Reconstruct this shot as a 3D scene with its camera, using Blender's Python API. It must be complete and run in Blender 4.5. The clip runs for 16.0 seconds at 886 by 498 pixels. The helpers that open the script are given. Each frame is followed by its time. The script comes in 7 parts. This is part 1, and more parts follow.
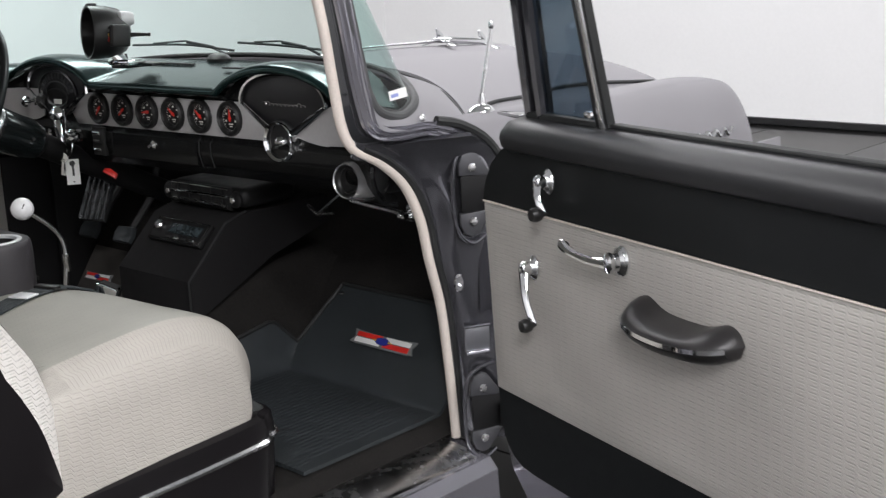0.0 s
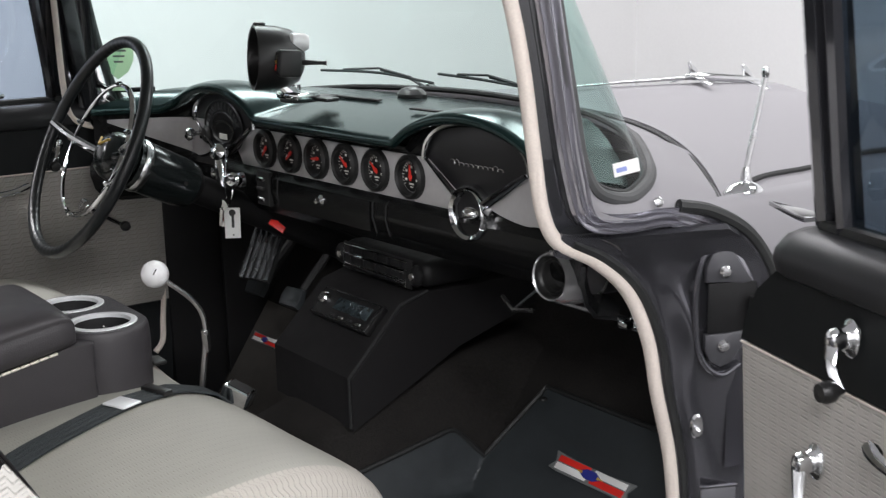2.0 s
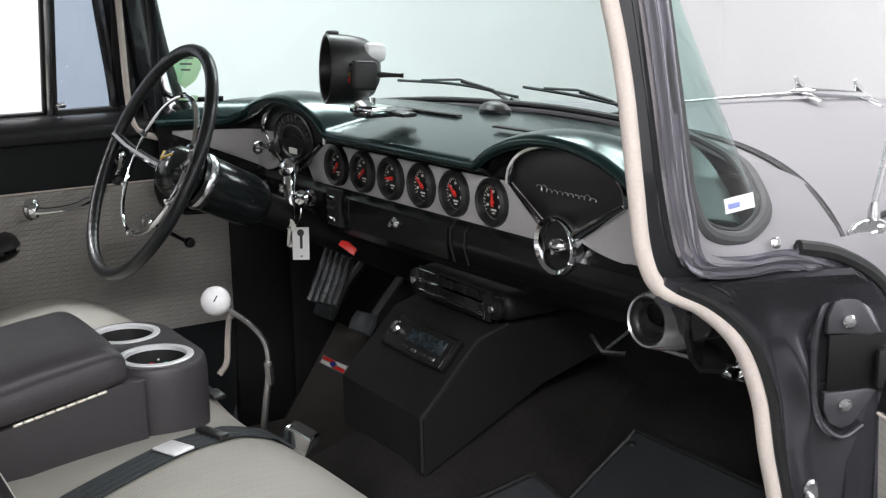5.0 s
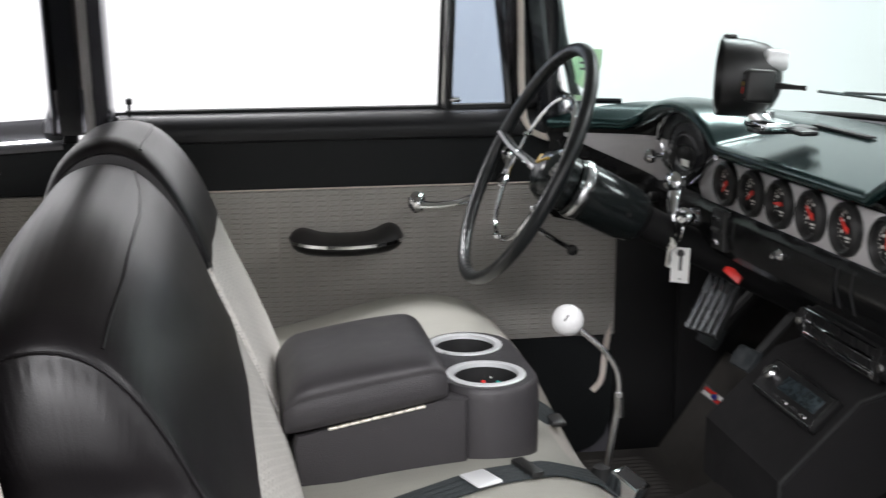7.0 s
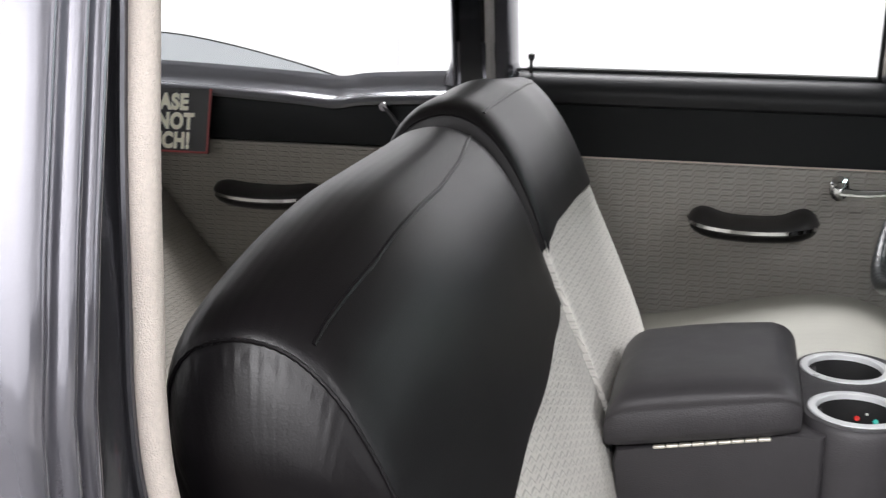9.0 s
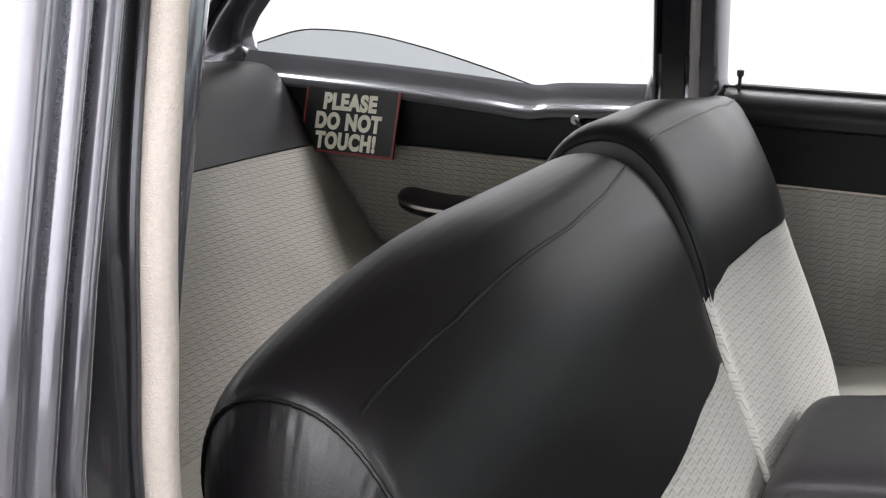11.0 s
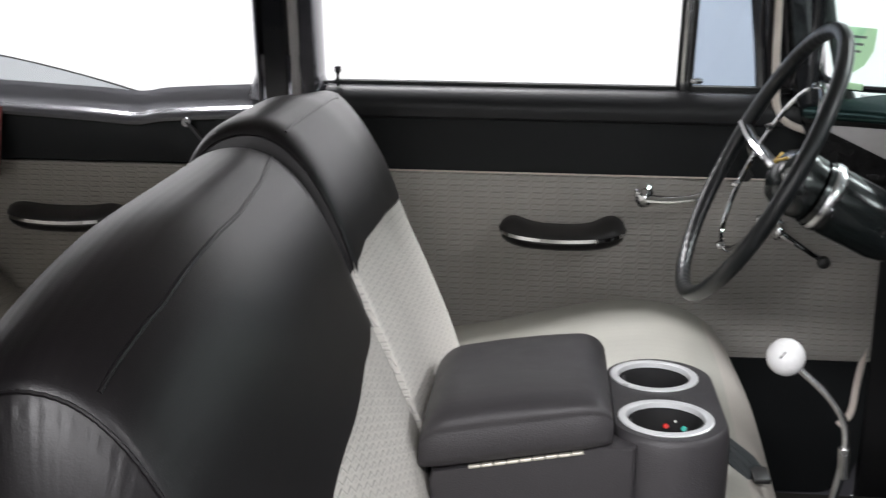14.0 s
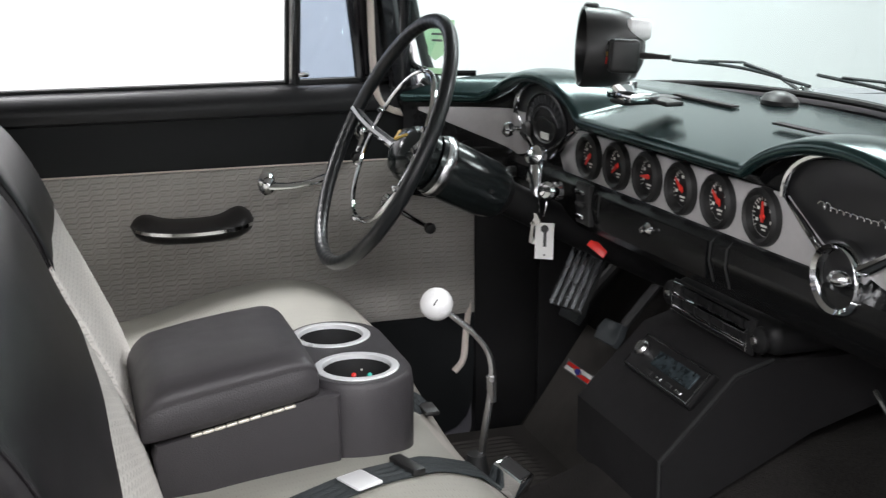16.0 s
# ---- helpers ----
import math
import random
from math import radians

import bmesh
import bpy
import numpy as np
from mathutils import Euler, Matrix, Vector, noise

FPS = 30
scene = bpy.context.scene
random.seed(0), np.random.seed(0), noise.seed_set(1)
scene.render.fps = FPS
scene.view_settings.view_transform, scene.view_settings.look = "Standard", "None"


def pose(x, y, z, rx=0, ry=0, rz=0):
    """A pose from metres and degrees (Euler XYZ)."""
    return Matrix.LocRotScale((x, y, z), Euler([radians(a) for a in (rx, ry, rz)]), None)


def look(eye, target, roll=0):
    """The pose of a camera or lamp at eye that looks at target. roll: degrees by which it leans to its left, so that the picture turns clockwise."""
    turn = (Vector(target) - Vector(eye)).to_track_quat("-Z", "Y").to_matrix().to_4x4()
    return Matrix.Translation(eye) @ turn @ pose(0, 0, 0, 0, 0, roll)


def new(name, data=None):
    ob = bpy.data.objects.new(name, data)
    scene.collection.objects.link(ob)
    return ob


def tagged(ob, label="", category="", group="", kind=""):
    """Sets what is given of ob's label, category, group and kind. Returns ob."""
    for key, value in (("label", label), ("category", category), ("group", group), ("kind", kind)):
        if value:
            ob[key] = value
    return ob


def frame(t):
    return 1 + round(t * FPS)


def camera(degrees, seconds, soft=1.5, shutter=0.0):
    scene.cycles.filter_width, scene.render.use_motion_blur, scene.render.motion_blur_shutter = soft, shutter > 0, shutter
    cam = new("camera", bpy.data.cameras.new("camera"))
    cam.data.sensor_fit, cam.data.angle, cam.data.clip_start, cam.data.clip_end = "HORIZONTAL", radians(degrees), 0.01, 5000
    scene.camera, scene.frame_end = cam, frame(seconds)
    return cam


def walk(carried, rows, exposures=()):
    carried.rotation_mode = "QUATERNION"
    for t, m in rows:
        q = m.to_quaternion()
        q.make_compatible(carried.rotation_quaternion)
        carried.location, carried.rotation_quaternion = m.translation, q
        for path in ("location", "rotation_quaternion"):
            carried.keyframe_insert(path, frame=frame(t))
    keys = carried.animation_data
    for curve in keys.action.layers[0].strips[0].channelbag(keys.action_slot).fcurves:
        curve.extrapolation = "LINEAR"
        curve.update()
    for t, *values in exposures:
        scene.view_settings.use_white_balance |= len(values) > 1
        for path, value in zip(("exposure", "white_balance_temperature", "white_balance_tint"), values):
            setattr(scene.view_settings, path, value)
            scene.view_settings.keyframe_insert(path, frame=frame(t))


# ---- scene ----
cam = camera(39.9, 16.0, soft=1.25, shutter=0.35)
PATH = [
    (0, (-1.691, -2.327, 1.267), (-0.273, -0.996, 0.803), -2.5),
    (0.5, (-1.547, -2.217, 1.269), (-0.2, -0.812, 0.813), -2.2),
    (1, (-1.422, -2.106, 1.273), (-0.153, -0.627, 0.822), -2.0),
    (1.5, (-1.306, -1.995, 1.275), (-0.107, -0.457, 0.831), -1.7),
    (2, (-1.209, -1.884, 1.281), (-0.081, -0.292, 0.84), -1.4),
    (2.5, (-1.154, -1.804, 1.28), (-0.067, -0.182, 0.847), -1.2),
    (3, (-1.129, -1.765, 1.28), (-0.053, -0.136, 0.85), -1.1),
    (3.2, (-1.124, -1.758, 1.286), (-0.05, -0.128, 0.851), -1.2),
    (5.3, (-1.113, -1.73, 1.29), (-0.114, -0.054, 0.852), -1.0),
    (5.5, (-1.093, -1.732, 1.287), (-0.16, -0.017, 0.852), -1.0),
    (6, (-1.032, -1.706, 1.288), (-0.291, 0.1, 0.852), -0.7),
    (6.5, (-0.968, -1.665, 1.289), (-0.409, 0.205, 0.853), -0.4),
    (7, (-0.91, -1.622, 1.291), (-0.578, 0.301, 0.852), -0.1),
    (7.5, (-0.854, -1.577, 1.291), (-0.794, 0.372, 0.846), 0.1),
    (8, (-0.822, -1.544, 1.301), (-0.921, 0.398, 0.832), 0.2),
    (8.5, (-0.781, -1.493, 1.29), (-1.048, 0.427, 0.799), 0.2),
    (9, (-0.74, -1.429, 1.288), (-1.191, 0.45, 0.773), 0.3),
    (9.5, (-0.707, -1.37, 1.292), (-1.335, 0.455, 0.766), 0.3),
    (10, (-0.686, -1.317, 1.292), (-1.436, 0.461, 0.768), 0.4),
    (10.2, (-0.684, -1.302, 1.293), (-1.456, 0.466, 0.767), 0.6),
    (12.3, (-0.672, -1.23, 1.293), (-1.532, 0.501, 0.776), 1.2),
    (12.5, (-0.673, -1.228, 1.293), (-1.5, 0.519, 0.776), 1.2),
    (13, (-0.687, -1.262, 1.292), (-1.352, 0.554, 0.783), 1.2),
    (13.5, (-0.7, -1.334, 1.294), (-1.115, 0.556, 0.789), 0.6),
    (14, (-0.73, -1.39, 1.298), (-0.894, 0.538, 0.792), 0.6),
    (14.5, (-0.775, -1.426, 1.295), (-0.719, 0.51, 0.795), 0.4),
    (15, (-0.832, -1.463, 1.289), (-0.574, 0.458, 0.798), 0.2),
    (15.5, (-0.885, -1.501, 1.292), (-0.442, 0.387, 0.802), -0.2),
    (16, (-0.932, -1.52, 1.288), (-0.338, 0.327, 0.802), -0.3),
]
walk(cam, [(t, look(eye, target, roll)) for t, eye, target, roll in PATH], exposures=[(0.0, -0.16), (1.5, -0.12), (3.2, 0.14), (5.5, 0.15), (7.0, 0.33), (10.0, 0.33), (13.5, 0.32), (16.0, 0.39)])

# ---- world and lights ----
world = bpy.data.worlds.new("studio_world")
world.use_nodes = True
scene.world = world
world.node_tree.nodes["Background"].inputs[0].default_value = (0.95, 0.97, 1.0, 1)
world.node_tree.nodes["Background"].inputs[1].default_value = 0.3
scene.view_settings.exposure = 0.0


def area_lamp(name, m, sx, sy, watts, color=(0.997, 0.986, 1.012)):
    data = bpy.data.lights.new(name, "AREA")
    data.shape, data.size, data.size_y, data.energy, data.color = "RECTANGLE", sx, sy, watts, color
    ob = new(name, data)
    ob.matrix_world = m
    return ob


LAMPS = [(-5.0, -5.5, 435), (-1.8, -5.5, 280), (1.4, -5.5, 190), (-5.0, 3.0, 200), (-1.6, 3.0, 192), (1.6, 3.0, 180), (4.0, 2.0, 108), (4.0, -2.0, 112)]
for lx, ly, watts in LAMPS:
    area_lamp("ceiling_lamp", pose(lx, ly, 4.36), 2.2, 1.2, watts)

# ---- materials ----


def material(name, color, rough=0.5, metal=0.0, vary=0.08, scale=6.0, bump=0.0, bump_scale=300.0, rough_vary=0.08, coat=0.0, spec=0.5, fine=40.0, tint=None):
    """A procedural surface with variation at two scales and a fine relief."""
    m = bpy.data.materials.new(name)
    m.use_nodes = True
    nt = m.node_tree
    bsdf = nt.nodes["Principled BSDF"]
    bsdf.inputs["Metallic"].default_value = metal
    bsdf.inputs["Specular IOR Level"].default_value = spec
    if tint:
        bsdf.inputs["Specular Tint"].default_value = (*tint, 1)
    if coat:
        bsdf.inputs["Coat Weight"].default_value = coat
        bsdf.inputs["Coat Roughness"].default_value = 0.04
    co = nt.nodes.new("ShaderNodeTexCoord")
    n1 = nt.nodes.new("ShaderNodeTexNoise")
    n1.inputs["Scale"].default_value, n1.inputs["Detail"].default_value = scale, 5
    n2 = nt.nodes.new("ShaderNodeTexNoise")
    n2.inputs["Scale"].default_value, n2.inputs["Detail"].default_value = fine, 4
    for n in (n1, n2):
        nt.links.new(co.outputs["Object"], n.inputs["Vector"])
    add = nt.nodes.new("ShaderNodeMath")
    add.operation = "ADD"
    nt.links.new(n1.outputs[0], add.inputs[0])
    nt.links.new(n2.outputs[0], add.inputs[1])
    mr = nt.nodes.new("ShaderNodeMapRange")
    mr.inputs[1].default_value, mr.inputs[2].default_value = 0.7, 1.3
    mr.inputs[3].default_value, mr.inputs[4].default_value = 1 - vary, 1 + vary
    nt.links.new(add.outputs[0], mr.inputs[0])
    mul = nt.nodes.new("ShaderNodeVectorMath")
    mul.operation = "SCALE"
    mul.inputs[0].default_value = color[:3]
    nt.links.new(mr.outputs[0], mul.inputs["Scale"])
    nt.links.new(mul.outputs[0], bsdf.inputs["Base Color"])
    rr = nt.nodes.new("ShaderNodeMapRange")
    rr.inputs[1].default_value, rr.inputs[2].default_value = 0.7, 1.3
    rr.inputs[3].default_value, rr.inputs[4].default_value = max(0.02, rough - rough_vary), min(1, rough + rough_vary)
    nt.links.new(add.outputs[0], rr.inputs[0])
    nt.links.new(rr.outputs[0], bsdf.inputs["Roughness"])
    if bump:
        n3 = nt.nodes.new("ShaderNodeTexNoise")
        n3.inputs["Scale"].default_value, n3.inputs["Detail"].default_value = bump_scale, 3
        nt.links.new(co.outputs["Object"], n3.inputs["Vector"])
        b = nt.nodes.new("ShaderNodeBump")
        b.inputs["Strength"].default_value, b.inputs["Distance"].default_value = bump, 0.002
        nt.links.new(n3.outputs[0], b.inputs["Height"])
        nt.links.new(b.outputs[0], bsdf.inputs["Normal"])
    return m


def glass(name, color, tint=0.9, rough=0.0):
    """Thin clear glazing: mostly transparent with a mirror-like sheen."""
    m = bpy.data.materials.new(name)
    m.use_nodes = True
    nt = m.node_tree
    nt.nodes.remove(nt.nodes["Principled BSDF"])
    out = nt.nodes["Material Output"]
    tr = nt.nodes.new("ShaderNodeBsdfTransparent")
    tr.inputs[0].default_value = (*color, 1)
    gl = nt.nodes.new("ShaderNodeBsdfGlossy")
    gl.inputs["Roughness"].default_value = 0.02 + rough
    lw = nt.nodes.new("ShaderNodeLayerWeight")
    pw = nt.nodes.new("ShaderNodeMath")
    pw.operation, pw.inputs[1].default_value = "POWER", 4.0
    nt.links.new(lw.outputs["Facing"], pw.inputs[0])
    fr = nt.nodes.new("ShaderNodeMapRange")
    fr.inputs[3].default_value, fr.inputs[4].default_value = 0.04, 0.6
    nt.links.new(pw.outputs[0], fr.inputs[0])
    mix = nt.nodes.new("ShaderNodeMixShader")
    nt.links.new(fr.outputs[0], mix.inputs[0])
    nt.links.new(tr.outputs[0], mix.inputs[1])
    nt.links.new(gl.outputs[0], mix.inputs[2])
    nt.links.new(mix.outputs[0], out.inputs[0])
    return m


def woven(name, color, unit=0.026, depth=1.0, groove=0.62, stepped=1.0, dashed=0.5, rise=1.0):
    """Basket-weave vinyl: stepped interlocking bars, pressed into the surface, on UV in metres."""
    m = bpy.data.materials.new(name)
    m.use_nodes = True
    nt = m.node_tree
    bsdf = nt.nodes["Principled BSDF"]
    bsdf.inputs["Roughness"].default_value = 0.55
    uv = nt.nodes.new("ShaderNodeUVMap")
    sep = nt.nodes.new("ShaderNodeSeparateXYZ")
    nt.links.new(uv.outputs[0], sep.inputs[0])

    def math_node(op, a, b=None):
        n = nt.nodes.new("ShaderNodeMath")
        n.operation = op
        for i, v in enumerate((a, b)):
            if v is None:
                continue
            if isinstance(v, (int, float)):
                n.inputs[i].default_value = v
            else:
                nt.links.new(v, n.inputs[i])
        return n.outputs[0]

    def ramp(x, a, b, c, e):
        n = nt.nodes.new("ShaderNodeMapRange")
        n.interpolation_type = "SMOOTHSTEP"
        for i, val in enumerate((a, b, c, e)):
            n.inputs[i + 1].default_value = val
        nt.links.new(x, n.inputs[0])
        return n.outputs[0]
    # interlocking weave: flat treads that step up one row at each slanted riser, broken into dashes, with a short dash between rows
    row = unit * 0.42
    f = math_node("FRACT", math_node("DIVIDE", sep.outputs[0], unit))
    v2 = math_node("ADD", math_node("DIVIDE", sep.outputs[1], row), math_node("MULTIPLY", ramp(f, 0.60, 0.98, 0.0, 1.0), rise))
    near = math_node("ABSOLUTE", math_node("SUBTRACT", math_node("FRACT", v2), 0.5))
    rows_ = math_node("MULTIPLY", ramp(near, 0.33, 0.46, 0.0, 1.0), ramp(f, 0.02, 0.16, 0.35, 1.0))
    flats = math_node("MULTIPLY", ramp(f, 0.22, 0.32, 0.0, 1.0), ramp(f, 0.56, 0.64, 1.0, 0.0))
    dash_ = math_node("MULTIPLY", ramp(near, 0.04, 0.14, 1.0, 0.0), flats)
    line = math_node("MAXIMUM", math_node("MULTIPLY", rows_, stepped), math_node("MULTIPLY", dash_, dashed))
    noise_n = nt.nodes.new("ShaderNodeTexNoise")
    noise_n.inputs["Scale"].default_value = 7.0
    nt.links.new(uv.outputs[0], noise_n.inputs["Vector"])
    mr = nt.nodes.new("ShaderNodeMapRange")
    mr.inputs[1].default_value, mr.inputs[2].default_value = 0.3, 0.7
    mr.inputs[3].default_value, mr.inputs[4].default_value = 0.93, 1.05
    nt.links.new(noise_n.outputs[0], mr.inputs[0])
    # pressed lines also carry their shade as a darker base colour
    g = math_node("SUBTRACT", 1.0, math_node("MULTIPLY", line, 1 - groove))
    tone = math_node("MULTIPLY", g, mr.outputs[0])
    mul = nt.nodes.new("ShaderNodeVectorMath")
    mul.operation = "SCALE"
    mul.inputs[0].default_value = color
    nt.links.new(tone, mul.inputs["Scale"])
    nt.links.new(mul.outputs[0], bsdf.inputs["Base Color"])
    grain = nt.nodes.new("ShaderNodeTexNoise")
    grain.inputs["Scale"].default_value = 900
    nt.links.new(uv.outputs[0], grain.inputs["Vector"])
    h = math_node("ADD", math_node("MULTIPLY", line, -1.0), math_node("MULTIPLY", grain.outputs[0], 0.15))
    b = nt.nodes.new("ShaderNodeBump")
    b.inputs["Strength"].default_value, b.inputs["Distance"].default_value = 0.9, 0.0016 * depth
    nt.links.new(h, b.inputs["Height"])
    nt.links.new(b.outputs[0], bsdf.inputs["Normal"])
    return m


def checker(name, a, b, size, rough=0.25):
    m = bpy.data.materials.new(name)
    m.use_nodes = True
    nt = m.node_tree
    bsdf = nt.nodes["Principled BSDF"]
    info = nt.nodes.new("ShaderNodeTexCoord")
    n = nt.nodes.new("ShaderNodeTexNoise")
    n.inputs["Scale"].default_value = 3
    nt.links.new(info.outputs["Object"], n.inputs[0])
    mix = nt.nodes.new("ShaderNodeMix")
    mix.data_type = "RGBA"
    mix.inputs[6].default_value, mix.inputs[7].default_value = (*a, 1), (*b, 1)
    nt.links.new(n.outputs[0], mix.inputs[0])
    nt.links.new(mix.outputs[2], bsdf.inputs["Base Color"])
    bsdf.inputs["Roughness"].default_value = rough
    bsdf.inputs["Specular IOR Level"].default_value = 0.25
    return m


WALL = material("white_wall_paint", (0.76, 0.76, 0.76), 0.75, vary=0.02, scale=0.7, bump=0.15, bump_scale=60)
CEIL = material("ceiling_paint", (0.8, 0.8, 0.8), 0.8, vary=0.03, scale=0.6)
BASEB = material("black_baseboard", (0.012, 0.012, 0.013), 0.35)
TILE_B = checker("black_floor_tile", (0.006, 0.006, 0.0065), (0.012, 0.011, 0.010), 1, 0.3)
TILE_G = checker("grey_floor_tile", (0.018, 0.017, 0.016), (0.035, 0.033, 0.031), 1, 0.35)
PAINT = material("grey_metallic_paint", (0.34, 0.335, 0.375), 0.13, metal=0.7, vary=0.03, scale=2, coat=1.0, rough_vary=0.01, fine=900)
PAINT_IN = material("dark_grey_paint", (0.018, 0.019, 0.022), 0.11, metal=0.3, vary=0.03, scale=3, coat=0.8, rough_vary=0.01, fine=900)
HOODP = material("matte_silver_grey_paint", (0.265, 0.258, 0.272), 0.62, metal=0.25, vary=0.02, scale=2, rough_vary=0.01, fine=900)
DASHP = material("black_gloss_dash_paint", (0.0062, 0.0064, 0.0068), 0.24, vary=0.06, scale=4, rough_vary=0.01, spec=0.24)
# the windshield's green reflection is put into the base colour and specular tint
DASHTOP = material("dark_dash_top", (0.006, 0.016, 0.016), 0.19, vary=0.02, scale=4, rough_vary=0.004, fine=9, spec=0.6, tint=(0.55, 0.88, 0.86))
FASCIA = material("brushed_silver_panel", (0.46, 0.45, 0.45), 0.45, metal=0.25, vary=0.05, scale=5, fine=120, rough_vary=0.06)
CHROME = material("chrome", (0.78, 0.79, 0.80), 0.07, metal=1.0, vary=0.03, rough_vary=0.03)
CHROME_S = material("satin_chrome", (0.68, 0.68, 0.69), 0.22, metal=1.0, vary=0.05, rough_vary=0.06)
SILVERP = material("silver_plastic", (0.62, 0.62, 0.63), 0.25, metal=0.7, vary=0.03, rough_vary=0.03)
STEEL = material("polished_sill_metal", (0.6, 0.6, 0.6), 0.25, metal=1.0, vary=0.12, scale=12, rough_vary=0.1)
VINYL = material("black_vinyl", (0.0070, 0.0060, 0.0068), 0.35, vary=0.10, scale=5, bump=0.08, bump_scale=600, rough_vary=0.012, spec=0.36, fine=14)
VINYL_P = material("black_panel_vinyl", (0.0085, 0.0098, 0.0105), 0.55, vary=0.1, scale=5, bump=0.2, bump_scale=800, rough_vary=0.05, spec=0.22)
ARMV = material("black_armrest_vinyl", (0.024, 0.0225, 0.023), 0.36, vary=0.06, bump=0.08, bump_scale=700, rough_vary=0.04)
DARKK = material("dull_black_board", (0.0070, 0.0070, 0.0074), 0.55, vary=0.15, spec=0.3)
CONSOLE_M = material("charcoal_console_vinyl", (0.045, 0.0422, 0.0452), 0.44, vary=0.06, scale=6, bump=0.30, bump_scale=550, rough_vary=0.05, spec=0.40)
QRAIL = material("satin_slate_rail_paint", (0.19, 0.194, 0.21), 0.22, metal=0.55, vary=0.03, scale=3, coat=0.8, rough_vary=0.01, fine=900)
SLATE = material("slate_metallic_paint", (0.115, 0.115, 0.130), 0.20, metal=0.75, vary=0.04, scale=3, coat=0.6, rough_vary=0.02, fine=900)
RAILP = material("dark_rail_paint", (0.020, 0.0205, 0.022), 0.40, metal=0.0, vary=0.06, scale=3, spec=0.26, rough_vary=0.01, fine=900)
POSTP = material("gloss_charcoal_post_paint", (0.085, 0.087, 0.10), 0.09, metal=0.8, vary=0.04, scale=3, coat=0.8, rough_vary=0.01, fine=900)
HINGEP = material("charcoal_hinge_paint", (0.075, 0.075, 0.082), 0.35, metal=0.3, vary=0.08, rough_vary=0.05)
BLACKP = material("black_plastic", (0.012, 0.012, 0.012), 0.38, vary=0.1, bump=0.1, bump_scale=600)
BLACKM = material("matte_black", (0.0105, 0.0105, 0.011), 0.7, vary=0.1)
RUBBER = material("black_rubber", (0.014, 0.015, 0.015), 0.6, vary=0.15, bump=0.3, bump_scale=400)
GASKET = material("dull_grey_rubber", (0.065, 0.067, 0.068), 0.6, vary=0.1, bump=0.2, bump_scale=400)
MATR = material("charcoal_rubber_mat", (0.031, 0.036, 0.039), 0.44, vary=0.15, scale=5, bump=0.15, bump_scale=300, rough_vary=0.08)
CARPET = material("dark_brown_carpet", (0.0200, 0.0187, 0.0176), 0.95, vary=0.35, scale=9, fine=220, bump=1.0, bump_scale=500, spec=0.1)
BOXV = material("black_textured_board", (0.0108, 0.0104, 0.0109), 0.8, vary=0.12, bump=0.4, bump_scale=500, spec=0.2)
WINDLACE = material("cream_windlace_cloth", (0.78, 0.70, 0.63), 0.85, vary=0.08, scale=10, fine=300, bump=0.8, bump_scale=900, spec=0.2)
# the cream windlace cloth darkened, with the driver pillar's shade in its colour
LACE_DIM = material("shaded_windlace_cloth", (0.34, 0.325, 0.315), 0.85, vary=0.08, scale=10, fine=300, bump=0.8, bump_scale=900, spec=0.2)
WHEELP = material("gloss_black_wheel", (0.011, 0.013, 0.014), 0.33, vary=0.05, coat=0.08, rough_vary=0.01)
COLUMN = material("dark_column_paint", (0.011, 0.0145, 0.015), 0.2, vary=0.05, coat=0.25, rough_vary=0.01)
IVORY = material("white_ball", (0.82, 0.82, 0.82), 0.25, vary=0.02, coat=0.3)
WHITE = material("white_card", (0.82, 0.82, 0.80), 0.6, vary=0.04)
INK = material("black_ink", (0.02, 0.02, 0.02), 0.6)
RED = material("red_enamel", (0.72, 0.025, 0.018), 0.4, vary=0.08)
REDN = material("red_needle", (0.58, 0.025, 0.016), 0.4)
BLUE = material("blue_enamel", (0.02, 0.03, 0.25), 0.4)
GOLD = material("gold_enamel", (0.55, 0.36, 0.06), 0.4)
BRASS = material("bright_piano_hinge", (0.95, 0.90, 0.80), 0.38, metal=0.8, vary=0.1)
# whitened and little metallic: the cup rings' bright reflection is in the colour
PALEMET = material("whitened_bright_metal", (0.86, 0.87, 0.88), 0.33, metal=0.35, vary=0.04)
BADGEG = material("grey_badge_edge", (0.16, 0.17, 0.17), 0.5)
NUMG = material("dull_grey_numerals", (0.045, 0.047, 0.05), 0.5)
DIAL = material("black_dial_face", (0.008, 0.008, 0.009), 0.35)
MARK = material("pale_dial_marks", (0.62, 0.62, 0.58), 0.5)
BELT = material("charcoal_belt_webbing", (0.018, 0.024, 0.026), 0.7, vary=0.15, fine=300, bump=0.6, bump_scale=900)
SIGNF = material("cream_sign_lettering", (0.98, 0.96, 0.80), 0.5, vary=0.05)
SIGNB = material("black_sign_board", (0.010, 0.010, 0.010), 0.35)
SIGNR = material("red_sign_border", (0.30, 0.05, 0.05), 0.5)
GREENST = material("green_sticker", (0.62, 0.76, 0.62), 0.5, vary=0.06)
